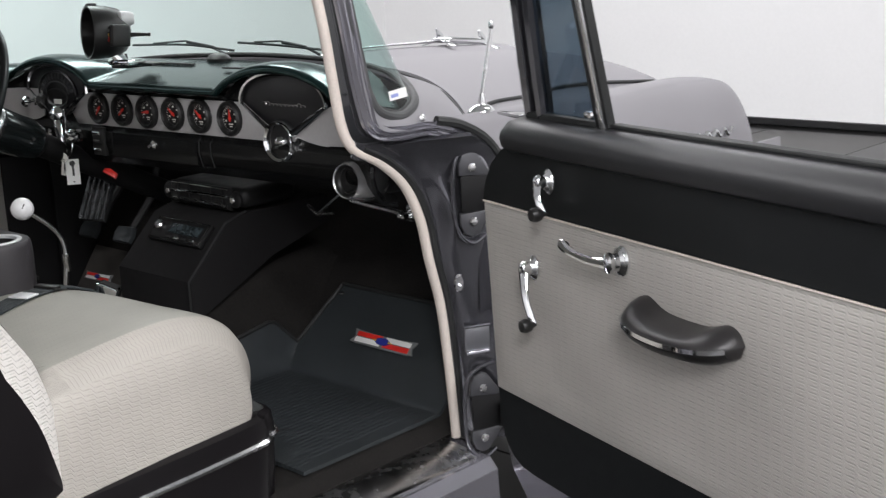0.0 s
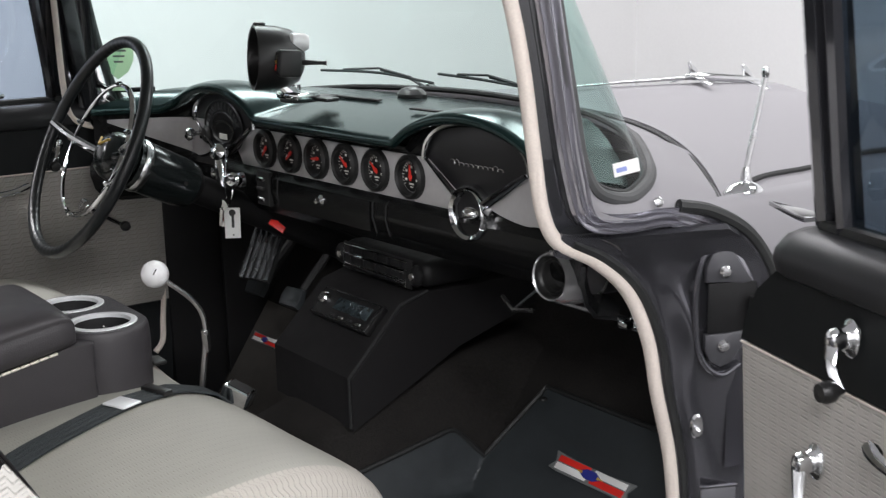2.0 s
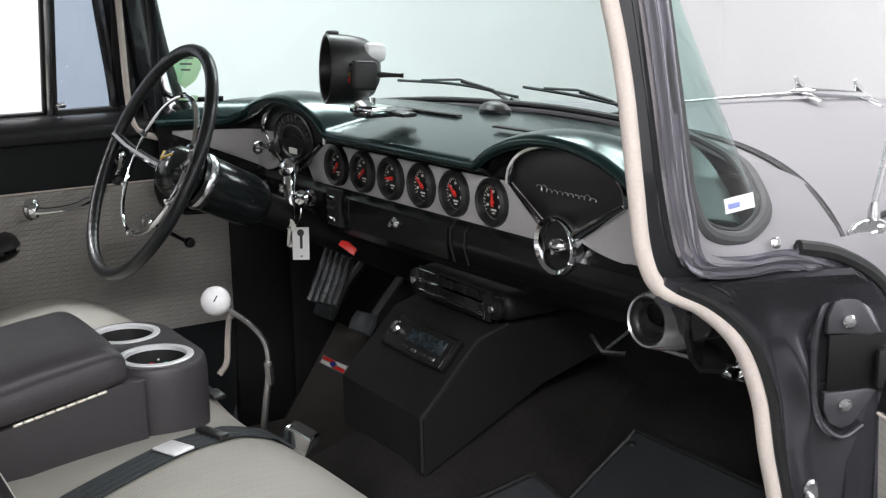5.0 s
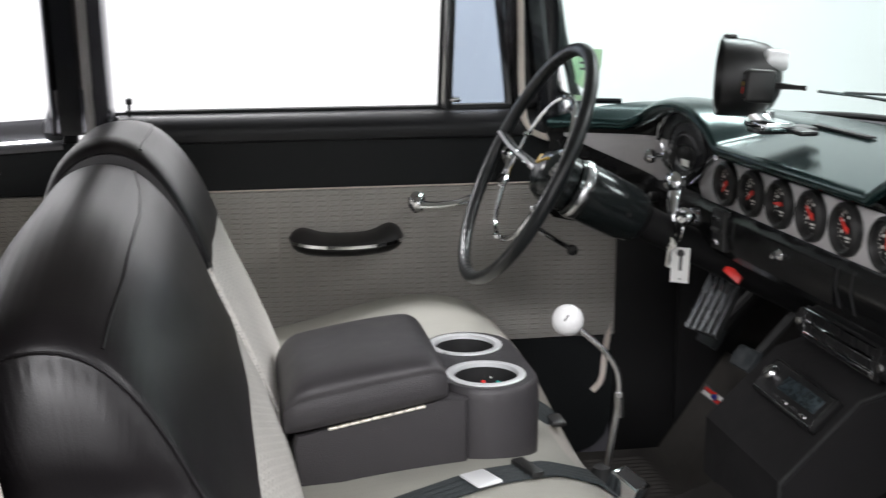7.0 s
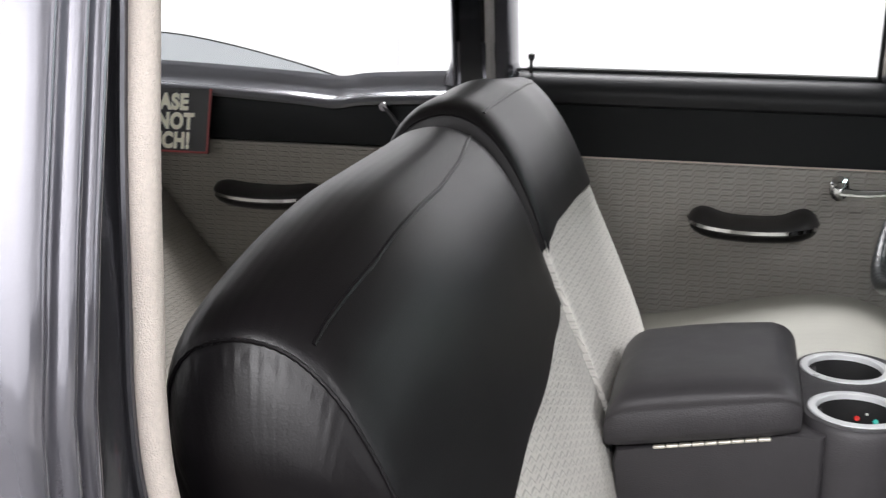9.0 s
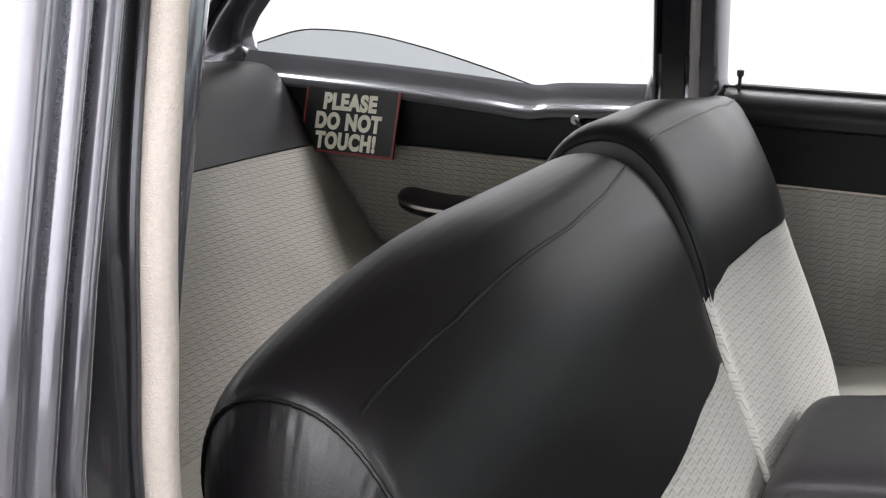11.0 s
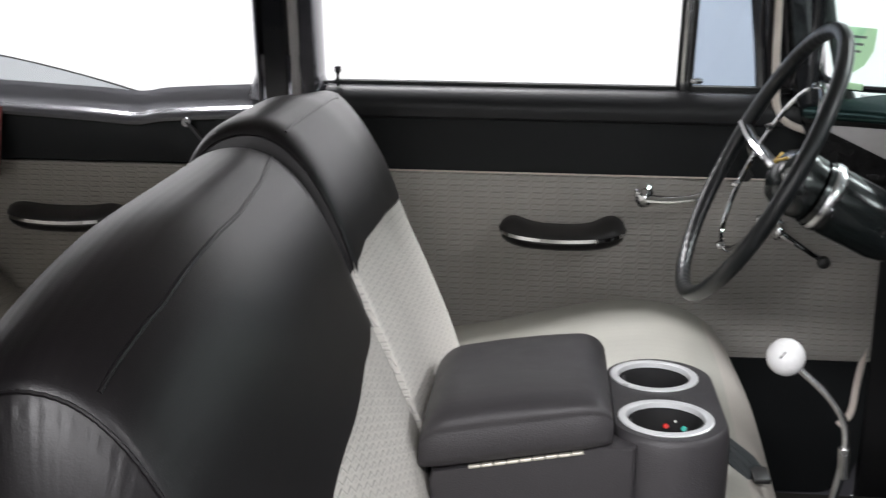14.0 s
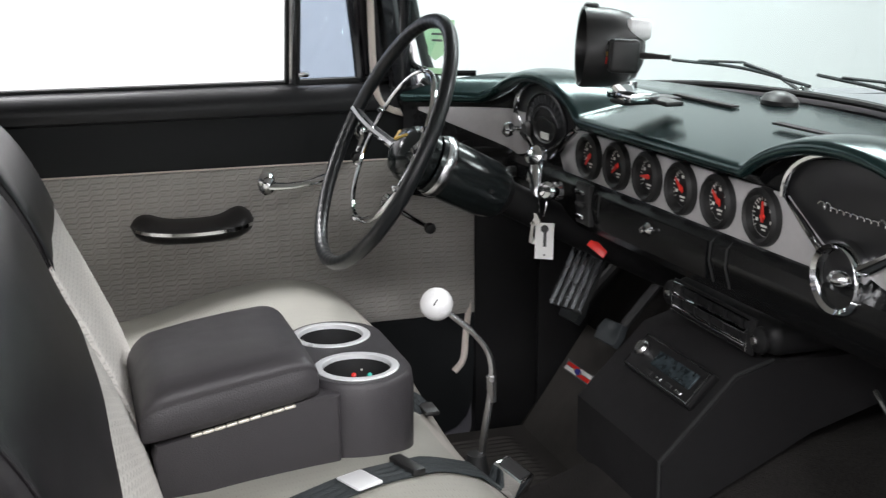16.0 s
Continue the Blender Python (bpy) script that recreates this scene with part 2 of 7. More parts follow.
# thin film that lets the light behind it through
nt_ = GREENST.node_tree
film_ = nt_.nodes.new("ShaderNodeBsdfTranslucent")
film_.inputs[0].default_value = (0.72, 0.90, 0.70, 1)
mix_ = nt_.nodes.new("ShaderNodeMixShader")
mix_.inputs[0].default_value = 0.7
nt_.links.new(nt_.nodes["Principled BSDF"].outputs[0], mix_.inputs[1])
nt_.links.new(film_.outputs[0], mix_.inputs[2])
nt_.links.new(mix_.outputs[0], nt_.nodes["Material Output"].inputs[0])
LEDW = material("blue_sticker", (0.25, 0.3, 0.6), 0.5)
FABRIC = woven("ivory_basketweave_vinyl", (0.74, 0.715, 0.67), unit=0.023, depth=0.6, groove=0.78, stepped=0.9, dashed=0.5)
# FABRIC's ivory vinyl again, darkened to put the seat border's shade in its colour
SEATB = woven("dimmed_ivory_seat_vinyl", (0.45, 0.425, 0.382), unit=0.019, depth=0.45, groove=0.86, stepped=0.9, dashed=0.3)
# one door vinyl in two tones, with each door's light in its colour
FABRIC_D = woven("dimmed_basketweave_door_vinyl", (0.395, 0.379, 0.348), unit=0.024, depth=1.0, groove=0.82)
FABRIC_P = woven("brightened_basketweave_door_vinyl", (0.51, 0.487, 0.452), unit=0.020, depth=0.5, groove=0.88)
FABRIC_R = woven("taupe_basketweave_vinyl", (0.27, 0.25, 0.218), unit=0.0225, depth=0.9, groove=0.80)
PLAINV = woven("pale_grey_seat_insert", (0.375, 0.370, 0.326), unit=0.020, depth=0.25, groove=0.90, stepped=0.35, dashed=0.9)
WSGLASS = glass("green_tinted_windshield_glass", (0.80, 0.93, 0.90))
SIDEGLASS = glass("blue_grey_tinted_glass", (0.61, 0.665, 0.73))
# the side glass again, with the passenger vent's dimness put into its tint
VENTGLASS = glass("darkened_side_glass", (0.34, 0.40, 0.45))
QGLASS = glass("grey_tinted_glass", (0.72, 0.74, 0.75))

# ---- mesh helpers ----


def part(name, bm, mat, parent=None, label="", smooth=True, sharp=35):
    """Links a bmesh as one mesh object under a thing or a part."""
    me = bpy.data.meshes.new(name)
    bmesh.ops.recalc_face_normals(bm, faces=bm.faces)
    if smooth:
        lim = radians(sharp)
        for f in bm.faces:
            f.smooth = True
        for e in bm.edges:
            e.smooth = len(e.link_faces) != 2 or e.calc_face_angle(0) < lim
    bm.to_mesh(me)
    bm.free()
    me.materials.append(mat)
    ob = new(name, me)
    if parent is not None:
        ob.parent = parent
    if label:
        ob["label"] = label
    return ob


def thing(name, label, category, group="", kind="", at=(0, 0, 0)):
    ob = new(name)
    ob.location = at
    ob.empty_display_size = 0.05
    return tagged(ob, label, category, group, kind)


def box(sx, sy, sz, at=(0, 0, 0), bevel=0.0, seg=2, bm=None, m=None):
    bm = bm or bmesh.new()
    g = bmesh.ops.create_cube(bm, size=1.0, matrix=(m or Matrix()) @ Matrix.Translation(at) @ Matrix.Diagonal((sx, sy, sz, 1)))
    if bevel:
        es = list({e for v in g["verts"] for e in v.link_edges})
        bmesh.ops.bevel(bm, geom=es, offset=bevel, segments=seg, affect="EDGES", profile=0.5)
    return bm


def smooth_path(pts, n=6, closed=False):
    """Catmull-Rom points through the given ones."""
    P = [Vector(p) for p in pts]
    out = []
    k = len(P)
    rng = range(k if closed else k - 1)
    for i in rng:
        p1, p2 = P[i], P[(i + 1) % k]
        p0 = P[i - 1] if (closed or i > 0) else p1 * 2 - p2
        p3 = P[(i + 2) % k] if (closed or i + 2 < k) else p2 * 2 - p1
        for j in range(n):
            t = j / n
            out.append(0.5 * ((2 * p1) + (p2 - p0) * t + (2 * p0 - 5 * p1 + 4 * p2 - p3) * t * t + (3 * p1 - p0 - 3 * p2 + p3) * t ** 3))
    if not closed:
        out.append(P[-1])
    return out


def loft(rings, closed=True, caps=True, bm=None, uv=None):
    """Faces between equal rings of points; uv: scale of a UV layer in metres."""
    bm = bm or bmesh.new()
    vs = [[bm.verts.new(p) for p in r] for r in rings]
    lay = bm.loops.layers.uv.verify() if uv else None
    n = len(rings[0])
    vacc = 0.0
    uacc = [0.0]
    mid = rings[len(rings) // 2]
    for j in range(n):
        uacc.append(uacc[-1] + (Vector(mid[(j + 1) % n]) - Vector(mid[j])).length)
    for i in range(len(rings) - 1):
        step = sum((Vector(rings[i + 1][j]) - Vector(rings[i][j])).length for j in range(n)) / n
        for j in range(n if closed else n - 1):
            f = bm.faces.new((vs[i][j], vs[i][(j + 1) % n], vs[i + 1][(j + 1) % n], vs[i + 1][j]))
            if lay:
                for lp, (a, b) in zip(f.loops, ((j, 0), (j + 1, 0), (j + 1, 1), (j, 1))):
                    lp[lay].uv = (uacc[a] * uv, (vacc + b * step) * uv)
        vacc += step
    if caps and closed:
        for r in (vs[0], vs[-1]):
            try:
                bm.faces.new(r)
            except ValueError:
                pass
    return bm


def tube(pts, r, seg=10, closed=False, bm=None, flat=1.0):
    """A round bar along points; r: one radius or one for each point."""
    P = [Vector(p) for p in pts]
    k = len(P)
    rings, up = [], None
    for i, p in enumerate(P):
        a = P[i - 1] if (closed or i) else P[0]
        b = P[(i + 1) % k] if (closed or i < k - 1) else P[-1]
        d = (b - a).normalized()
        if up is None:
            up = d.orthogonal().normalized()
        up = (up - d * up.dot(d)).normalized()
        side = d.cross(up)
        rad = r[i] if isinstance(r, (list, tuple)) else r
        rings.append([p + (up * math.cos(2 * math.pi * j / seg) * flat + side * math.sin(2 * math.pi * j / seg)) * rad for j in range(seg)])
    if closed:
        # ring twist is small for planar loops
        rings.append(rings[0])
        bm = loft(rings, True, False, bm)
        bmesh.ops.remove_doubles(bm, verts=bm.verts, dist=1e-6)
        return bm
    return loft(rings, True, True, bm)


def sweep(path, profile, up=(0, 0, 1), closed=True, caps=True, bm=None, uv=None):
    """A profile of (out, up) pairs moved along a path, upright."""
    P = [Vector(p) for p in path]
    rings = []
    for i, p in enumerate(P):
        d = (P[min(i + 1, len(P) - 1)] - P[max(i - 1, 0)]).normalized()
        u = Vector(up)
        side = d.cross(u).normalized()
        u = side.cross(d)
        rings.append([p + side * a + u * b for a, b in profile])
    return loft(rings, closed, caps, bm, uv)


def revolve(profile, seg=24, m=None, bm=None, caps=True):
    """Turns (radius, height) pairs about z, then places them by m."""
    m = m or Matrix()
    rings = []
    for r, h in profile:
        rings.append([m @ Vector((max(r, 1e-4) * math.cos(2 * math.pi * j / seg), max(r, 1e-4) * math.sin(2 * math.pi * j / seg), h)) for j in range(seg)])
    return loft(rings, True, caps, bm)


def plate(outline, thick, m=None, bevel=0.0, bm=None, uv=None):
    """A flat outline in the xy plane, thick along z."""
    m = m or Matrix()
    own = bmesh.new()
    vs = [own.verts.new((x, y, 0)) for x, y in outline]
    f = own.faces.new(vs)
    if f.normal.z < 0 or sum(a[0] * b[1] - b[0] * a[1] for a, b in zip(outline, outline[1:] + outline[:1])) < 0:
        bmesh.ops.reverse_faces(own, faces=[f])
    g = bmesh.ops.extrude_face_region(own, geom=[f])
    top = [v for v in g["geom"] if isinstance(v, bmesh.types.BMVert)]
    bmesh.ops.translate(own, vec=(0, 0, thick), verts=top)
    if bevel:
        es = [e for e in own.edges if abs(e.verts[0].co.z - thick) < 1e-6 and abs(e.verts[1].co.z - thick) < 1e-6]
        bmesh.ops.bevel(own, geom=es, offset=bevel, segments=2, affect="EDGES", profile=0.5)
    if uv:
        lay = own.loops.layers.uv.verify()
        for fc in own.faces:
            for lp in fc.loops:
                lp[lay].uv = (lp.vert.co.x, lp.vert.co.y)
    bmesh.ops.transform(own, matrix=m, verts=own.verts)
    if bm is None:
        return own
    tmp = bpy.data.meshes.new("tmp")
    own.to_mesh(tmp)
    own.free()
    bm.from_mesh(tmp)
    bpy.data.meshes.remove(tmp)
    return bm


def surface(fn, nu, nv, thick=0.0, uv=False, bm=None):
    """A sheet of fn(u, v), u and v from 0 to 1, made solid by a thickness along its normal."""
    bm = bm or bmesh.new()
    G = [[Vector(fn(i / nu, j / nv)) for j in range(nv + 1)] for i in range(nu + 1)]
    lay = bm.loops.layers.uv.verify() if uv else None
    top = [[bm.verts.new(p) for p in r] for r in G]
    um = [0.0]
    vm = [0.0]
    for i in range(nu):
        um.append(um[-1] + (G[i + 1][nv // 2] - G[i][nv // 2]).length)
    for j in range(nv):
        vm.append(vm[-1] + (G[nu // 2][j + 1] - G[nu // 2][j]).length)
    for i in range(nu):
        for j in range(nv):
            f = bm.faces.new((top[i][j], top[i + 1][j], top[i + 1][j + 1], top[i][j + 1]))
            if lay:
                for lp, (a, b) in zip(f.loops, ((i, j), (i + 1, j), (i + 1, j + 1), (i, j + 1))):
                    lp[lay].uv = (vm[b], um[a]) if uv == "across" else (um[a], vm[b])
    if thick:
        nrm = []
        for i in range(nu + 1):
            row = []
            for j in range(nv + 1):
                du = G[min(i + 1, nu)][j] - G[max(i - 1, 0)][j]
                dv = G[i][min(j + 1, nv)] - G[i][max(j - 1, 0)]
                c = du.cross(dv)
                row.append(c.normalized() if c.length > 1e-12 else Vector((0, 0, 1)))
            nrm.append(row)
        bot = [[bm.verts.new(G[i][j] - nrm[i][j] * thick) for j in range(nv + 1)] for i in range(nu + 1)]
        for i in range(nu):
            for j in range(nv):
                bm.faces.new((bot[i][j + 1], bot[i + 1][j + 1], bot[i + 1][j], bot[i][j]))
        for i in range(nu):
            bm.faces.new((top[i][0], bot[i][0], bot[i + 1][0], top[i + 1][0]))
            bm.faces.new((top[i + 1][nv], bot[i + 1][nv], bot[i][nv], top[i][nv]))
        for j in range(nv):
            bm.faces.new((top[0][j + 1], bot[0][j + 1], bot[0][j], top[0][j]))
            bm.faces.new((top[nu][j], bot[nu][j], bot[nu][j + 1], top[nu][j + 1]))
    return bm


def lerp_curve(pts, t):
    """A point on a polyline by even parameter t in 0..1."""
    x = t * (len(pts) - 1)
    i = min(int(x), len(pts) - 2)
    return Vector(pts[i]).lerp(Vector(pts[i + 1]), x - i)


def facing(at, ahead, up=(0, 0, 1)):
    """A pose whose z points along ahead and whose y is as near up as can be."""
    z = Vector(ahead).normalized()
    x = Vector(up).cross(z).normalized()
    y = z.cross(x)
    m = Matrix((x, y, z)).transposed().to_4x4()
    m.translation = at
    return m


def words(text, size, depth, m, mat, name, parent, bold=0.0, squeeze=1.0):
    """Raised lettering in the built-in face."""
    cu = bpy.data.curves.new(name, "FONT")
    cu.body, cu.size, cu.extrude, cu.offset, cu.align_x = text, size, depth, bold, "CENTER"
    cu.space_character = 1.10
    tmp = bpy.data.objects.new(name, cu)
    me = bpy.data.meshes.new_from_object(tmp)
    bpy.data.objects.remove(tmp)
    me.transform(m @ Matrix.Diagonal((squeeze, 1, 1, 1)))
    me.materials.append(mat)
    ob = new(name, me)
    ob.parent = parent
    return ob

# ---- studio ----
TS = 0.92


def wall(name, sx, sy, sz, at, label):
    return tagged(part(name, box(sx, sy, sz, at), WALL, smooth=False), label, "wall", kind="structure")


wall("wall_front", 0.2, 13.4, 4.6, (6.42, -0.8, 2.3), "plain white painted studio wall ahead of the car")
wall("wall_left", 14.6, 0.2, 4.6, (-0.9, 5.9, 2.3), "plain white painted studio wall beside the car")
wall("wall_back", 0.2, 13.4, 4.6, (-8.3, -0.8, 2.3), "plain white painted studio wall behind the car")
wall("wall_right", 14.6, 0.2, 4.6, (-0.9, -7.6, 2.3), "plain white painted studio wall facing the open door")
tagged(part("ceiling", box(14.8, 13.6, 0.15, (-0.9, -0.8, 4.68)), CEIL, smooth=False), "plain white painted studio ceiling", "ceiling", kind="structure")
base = tagged(part("baseboard", box(0.03, 13.3, 0.05, (6.3, -0.8, 0.025), 0.004), BASEB, smooth=False), "black baseboard along the white wall", "baseboard", kind="structure")
tagged(part("baseboard", box(14.4, 0.03, 0.05, (-0.9, 5.78, 0.025), 0.004), BASEB, smooth=False), "black baseboard along the white wall", "baseboard", kind="structure")
floor = tagged(part("floor", box(14.8, 13.6, 0.2, (-0.9, -0.8, -0.112)), TILE_B, smooth=False), "polished black and grey chequered studio floor", "floor", kind="structure")
# a pilaster in the white wall, seen through the rear side window
tagged(part("pilaster", box(0.5, 0.12, 4.55, (-3.0, 5.75, 2.29), 0.01), WALL, smooth=False), "white painted pilaster on the studio wall", "pilaster", kind="structure")


def lamp_panel(lx, ly):
    t = thing("ceiling_light", "white rectangular studio ceiling light, switched on", "ceiling light", "studio ceiling lights", at=(lx, ly, 4.6))
    fr = bmesh.new()
    for sx, sy, at in ((2.36, 0.06, (0, 0.65, -0.05)), (2.36, 0.06, (0, -0.65, -0.05)), (0.06, 1.24, (1.15, 0, -0.05)), (0.06, 1.24, (-1.15, 0, -0.05))):
        box(sx, sy, 0.1, at, 0.006, 1, fr)
    part("frame", fr, BASEB, t, "black metal frame")
    return t


for lx, ly, watts in LAMPS:
    lamp_panel(lx, ly)

# ---- car body ----
car = thing("car", "grey two-door vintage car with its passenger door open", "car")


def mirror(pts):
    return [(x, -y, z) for x, y, z in pts]


# windlace line of the passenger door opening, from the roof to the sill
LACE = [(-0.303, -0.665, 1.47), (-0.268, -0.70, 1.27), (-0.251, -0.71, 1.17), (-0.234, -0.71, 1.06), (-0.220, -0.71, 0.98), (-0.193, -0.71, 0.935),
        (-0.13, -0.71, 0.902), (-0.07, -0.71, 0.85), (-0.03, -0.71, 0.775), (-0.01, -0.71, 0.69), (0.017, -0.71, 0.59), (0.03, -0.71, 0.49),
        (0.04, -0.71, 0.39), (0.047, -0.71, 0.30)]

# firewall, toe board, floor and tunnel under carpet


def tunnel_z(x, y):
    # the passenger's footwell: a higher floor and a gentler toe board
    low = max(0.0, min(1.0, (0.05 - y) / 0.12)) * max(0.0, min(1.0, (x + 0.95) / 0.2)) * max(0.0, min(1.0, (0.70 + y) / 0.03))
    base_z = 0.305 + 0.025 * low
    start = 0.09 - 0.145 * max(0.0, min(1.0, (y - 0.12) / 0.12)) - 0.046 * low
    toe = max(0.0, (x - start)) * (1.45 - 0.45 * low)
    top = 0.20 + 0.35 * max(-0.25, min(0.22, x + 0.17))
    w = 0.20 + 0.05 * max(0.0, x + 0.3)
    hump = (top + 0.305 - base_z) * math.exp(-((y - 0.01) / w) ** 4 if y > 0.01 else -((y - 0.01) / 0.165) ** 8)
    return base_z + max(min(toe, 0.55), hump if x > -0.75 else hump * 0.6)


def floor_pt(u, v):
    x = -1.75 + u * 2.15
    y = -0.70 + v * 1.40
    return (x, y, tunnel_z(x, y))


part("carpet", surface(floor_pt, 86, 168, 0.02), CARPET, car, "worn dark brown carpet on the floor pan")
part("firewall", box(0.03, 1.40, 0.60, (0.42, 0, 0.64)), BLACKM, car, "black firewall")
for s in (-1, 1):
    part("kick_panel", box(0.36, 0.012, 0.62, (0.245 if s < 0 else 0.16, s * 0.69, 0.63), 0.003), DARKK, car, "black kick panel")

# door sill plate and rocker, passenger side
sill_prof = [(0, 0.30), (0.0, 0.292), (0.06, 0.286), (0.075, 0.275), (0.10, 0.272), (0.12, 0.25), (0.125, 0.16), (0.0, 0.16)]
bm = loft([[(x, -0.69 - a, z) for a, z in sill_prof] for x in (-1.16, -0.6, 0.06)], True, True)
part("rocker", bm, PAINT, car, "grey painted rocker panel")
bm = loft([[(x, -0.692 - a, z + 0.004) for a, z in ((0, 0.301), (0.0, 0.294), (0.058, 0.288), (0.073, 0.277), (0.088, 0.274), (0.088, 0.271), (0.07, 0.270), (0.0, 0.29))] for x in (-1.12, -0.6, 0.03)], True, True)
part("sill_plate", bm, STEEL, car, "bright scuffed metal door sill plate")
bm = loft([[(x, 0.69 + a, z) for a, z in sill_prof] for x in (-1.16, -0.6, 0.06)], True, True)
part("rocker", bm, PAINT, car, "grey painted rocker panel")

LACE_L = [(-0.378, 0.655, 1.48), (-0.362, 0.69, 1.30), (-0.354, 0.706, 1.15), (-0.350, 0.711, 1.07), (-0.343, 0.711, 1.01), (-0.320, 0.711, 0.985), (-0.269, 0.711, 0.966), (-0.20, 0.716, 0.925), (-0.160, 0.727, 0.86), (-0.146, 0.731, 0.76), (-0.150, 0.730, 0.62), (-0.163, 0.722, 0.52), (-0.170, 0.718, 0.465), (-0.190, 0.716, 0.440)]
part("windlace", tube(smooth_path(LACE_L, 6), 0.0068, 8), WINDLACE, car, "cream cloth windlace round the driver door opening")
part("hinge_pillar", box(0.22, 0.10, 0.74, (-0.035, 0.765, 0.655), 0.004), DARKK, car, "dark driver door hinge pillar")

# hinge pillar: from the windlace outward and forward
in_edge = smooth_path(LACE[5:], 6)


def out_edge(p):
    z = p.z
    k = [(0.30, 0.105), (0.6, 0.115), (0.76, 0.118), (0.83, 0.116), (0.885, 0.100), (0.92, 0.065), (0.945, 0.02), (0.985, -0.10)]
    for (z0, x0), (z1, x1) in zip(k, k[1:]):
        if z <= z1:
            t = max(0.0, (z - z0) / (z1 - z0))
            return x0 + (x1 - x0) * t
    return k[-1][1]


def pillar_pt(u, v):
    p = lerp_curve(in_edge, u)
    ox = out_edge(p)
    t = v
    dip = 0.022 * math.exp(-((p.z - 0.86) / 0.055) ** 2) * math.sin(math.pi * min(1, t * 1.1)) ** 2 - 0.010 * math.sin(math.pi * min(1, t * 1.15)) ** 2
    # a pressed ridge that runs down beside the upper hinge, and a shallow channel next to the cord
    ridge = 0.010 * math.exp(-((t - 0.36) / 0.10) ** 2) * math.exp(-((p.z - 0.80) / 0.075) ** 2)
    groove = 0.006 * math.exp(-((t - 0.14) / 0.07) ** 2)
    return (p.x + 0.008 + (ox - p.x - 0.008) * t - ridge * 0.4, p.y - 0.008 - 0.075 * t ** 1.4 + dip * 0.6 - ridge + groove, p.z)


pillar = part("hinge_pillar", surface(pillar_pt, 90, 48, 0.01), SLATE, car, "slate metallic painted door hinge pillar")


def pillar_at(z, t):
    """A place on the hinge pillar's face."""
    best = min(range(101), key=lambda i: abs(lerp_curve(in_edge, i / 100).z - z))
    return Vector(pillar_pt(best / 100, t))


OUTN = Vector((-0.45, -0.89, 0)).normalized()


def hinge(c):
    """A door hinge in the pillar: a black plate as the pocket's shade between two painted plates, with a pressed lip
    round it.
    """
    m = facing(c, OUTN)
    part("hinge_pocket_shade", plate([(-0.024, -0.036), (0.046, -0.036), (0.046, 0.036), (-0.024, 0.036)], 0.003, m @ Matrix.Translation((0, 0, 0.000)), 0.001), DARKK, car, "flat black plate as the shade in the hinge pocket")
    for s in (1, -1):
        o = [(-0.028, -0.016 * s), (-0.028, 0.006 * s), (-0.020, 0.024 * s), (-0.004, 0.032 * s), (0.010, 0.027 * s), (0.040, -0.016 * s), (0.028, -0.020 * s), (0.0, -0.017 * s)]
        pl = part("hinge_plate", plate(o, 0.009, m @ Matrix.Translation((0, 0.0535 * s, -0.004)), 0.003), HINGEP, car, "charcoal painted hinge plate")
        part("screw", revolve([(0, 0.014), (0.006, 0.0135), (0.009, 0.010), (0.009, 0.0)], 12, m @ Matrix.Translation((-0.002, 0.0535 * s, 0))), CHROME_S, pl)
    lip = smooth_path([m @ Vector(p) for p in ((0.030, 0.098, -0.012), (0.0, 0.096, -0.004), (-0.026, 0.080, -0.002), (-0.038, 0.045, -0.002), (-0.040, 0.0, -0.003), (-0.038, -0.045, -0.002), (-0.026, -0.082, -0.002), (0.0, -0.100, -0.004), (0.030, -0.088, -0.012))], 4)
    part("hinge_lip", tube(lip, 0.0046, 10), SLATE, car, "pressed lip round the hinge")
    part("hinge_arm", box(0.060, 0.012, 0.050, (0.062, 0, 0), 0.004, m=m @ Matrix.Translation((0, -0.006, 0.014)) @ Matrix.Rotation(radians(-90), 4, "X")), BLACKM, car, "black hinge arm reaching to the door")


hinge(Vector((0.056, -0.772, 0.8175)))
hinge(Vector((0.062, -0.775, 0.365)))
m = facing(pillar_at(0.635, 0.30) + OUTN * 0.002, OUTN)
sw = part("courtesy_switch", revolve([(0, 0.004), (0.011, 0.004), (0.014, 0.001), (0.014, 0)], 16, m @ Matrix.Diagonal((0.75, 1.35, 1, 1))), CHROME_S, car, "small chrome courtesy light switch")
part("plunger", revolve([(0, 0.012), (0.003, 0.012), (0.004, 0.0)], 10, m @ Matrix.Translation((0, -0.004, 0.003))), CHROME, sw)
m = facing(pillar_at(0.515, 0.5) + OUTN * 0.004, OUTN)
pk = part("check_pocket", plate([(-0.027, -0.024), (0.027, -0.024), (0.027, 0.026), (-0.027, 0.026)], 0.004, m, 0.003), QRAIL, car, "pressed pocket in the hinge pillar")
# paler paint on the ledge stands for light falling on it
part("pocket_ledge", box(0.052, 0.012, 0.012, (0, -0.026, 0.005), 0.005, 3, m=m), PAINT, pk, "rounded ledge with the light on it put into a paler paint")
part("pocket_lip", box(0.058, 0.006, 0.006, (0, 0.028, 0.003), 0.0025, 2, m=m), SLATE, pk)

# windlace cord and the rubber seals beside it
part("windlace", tube(smooth_path(LACE, 8), 0.0098, 16), WINDLACE, car, "cream cloth windlace cord round the door opening")
part("door_seal", tube([p + Vector((0.017, -0.006, 0.0)) for p in smooth_path(LACE[5:], 5)], 0.008, 8), RUBBER, car, "black rubber door seal")

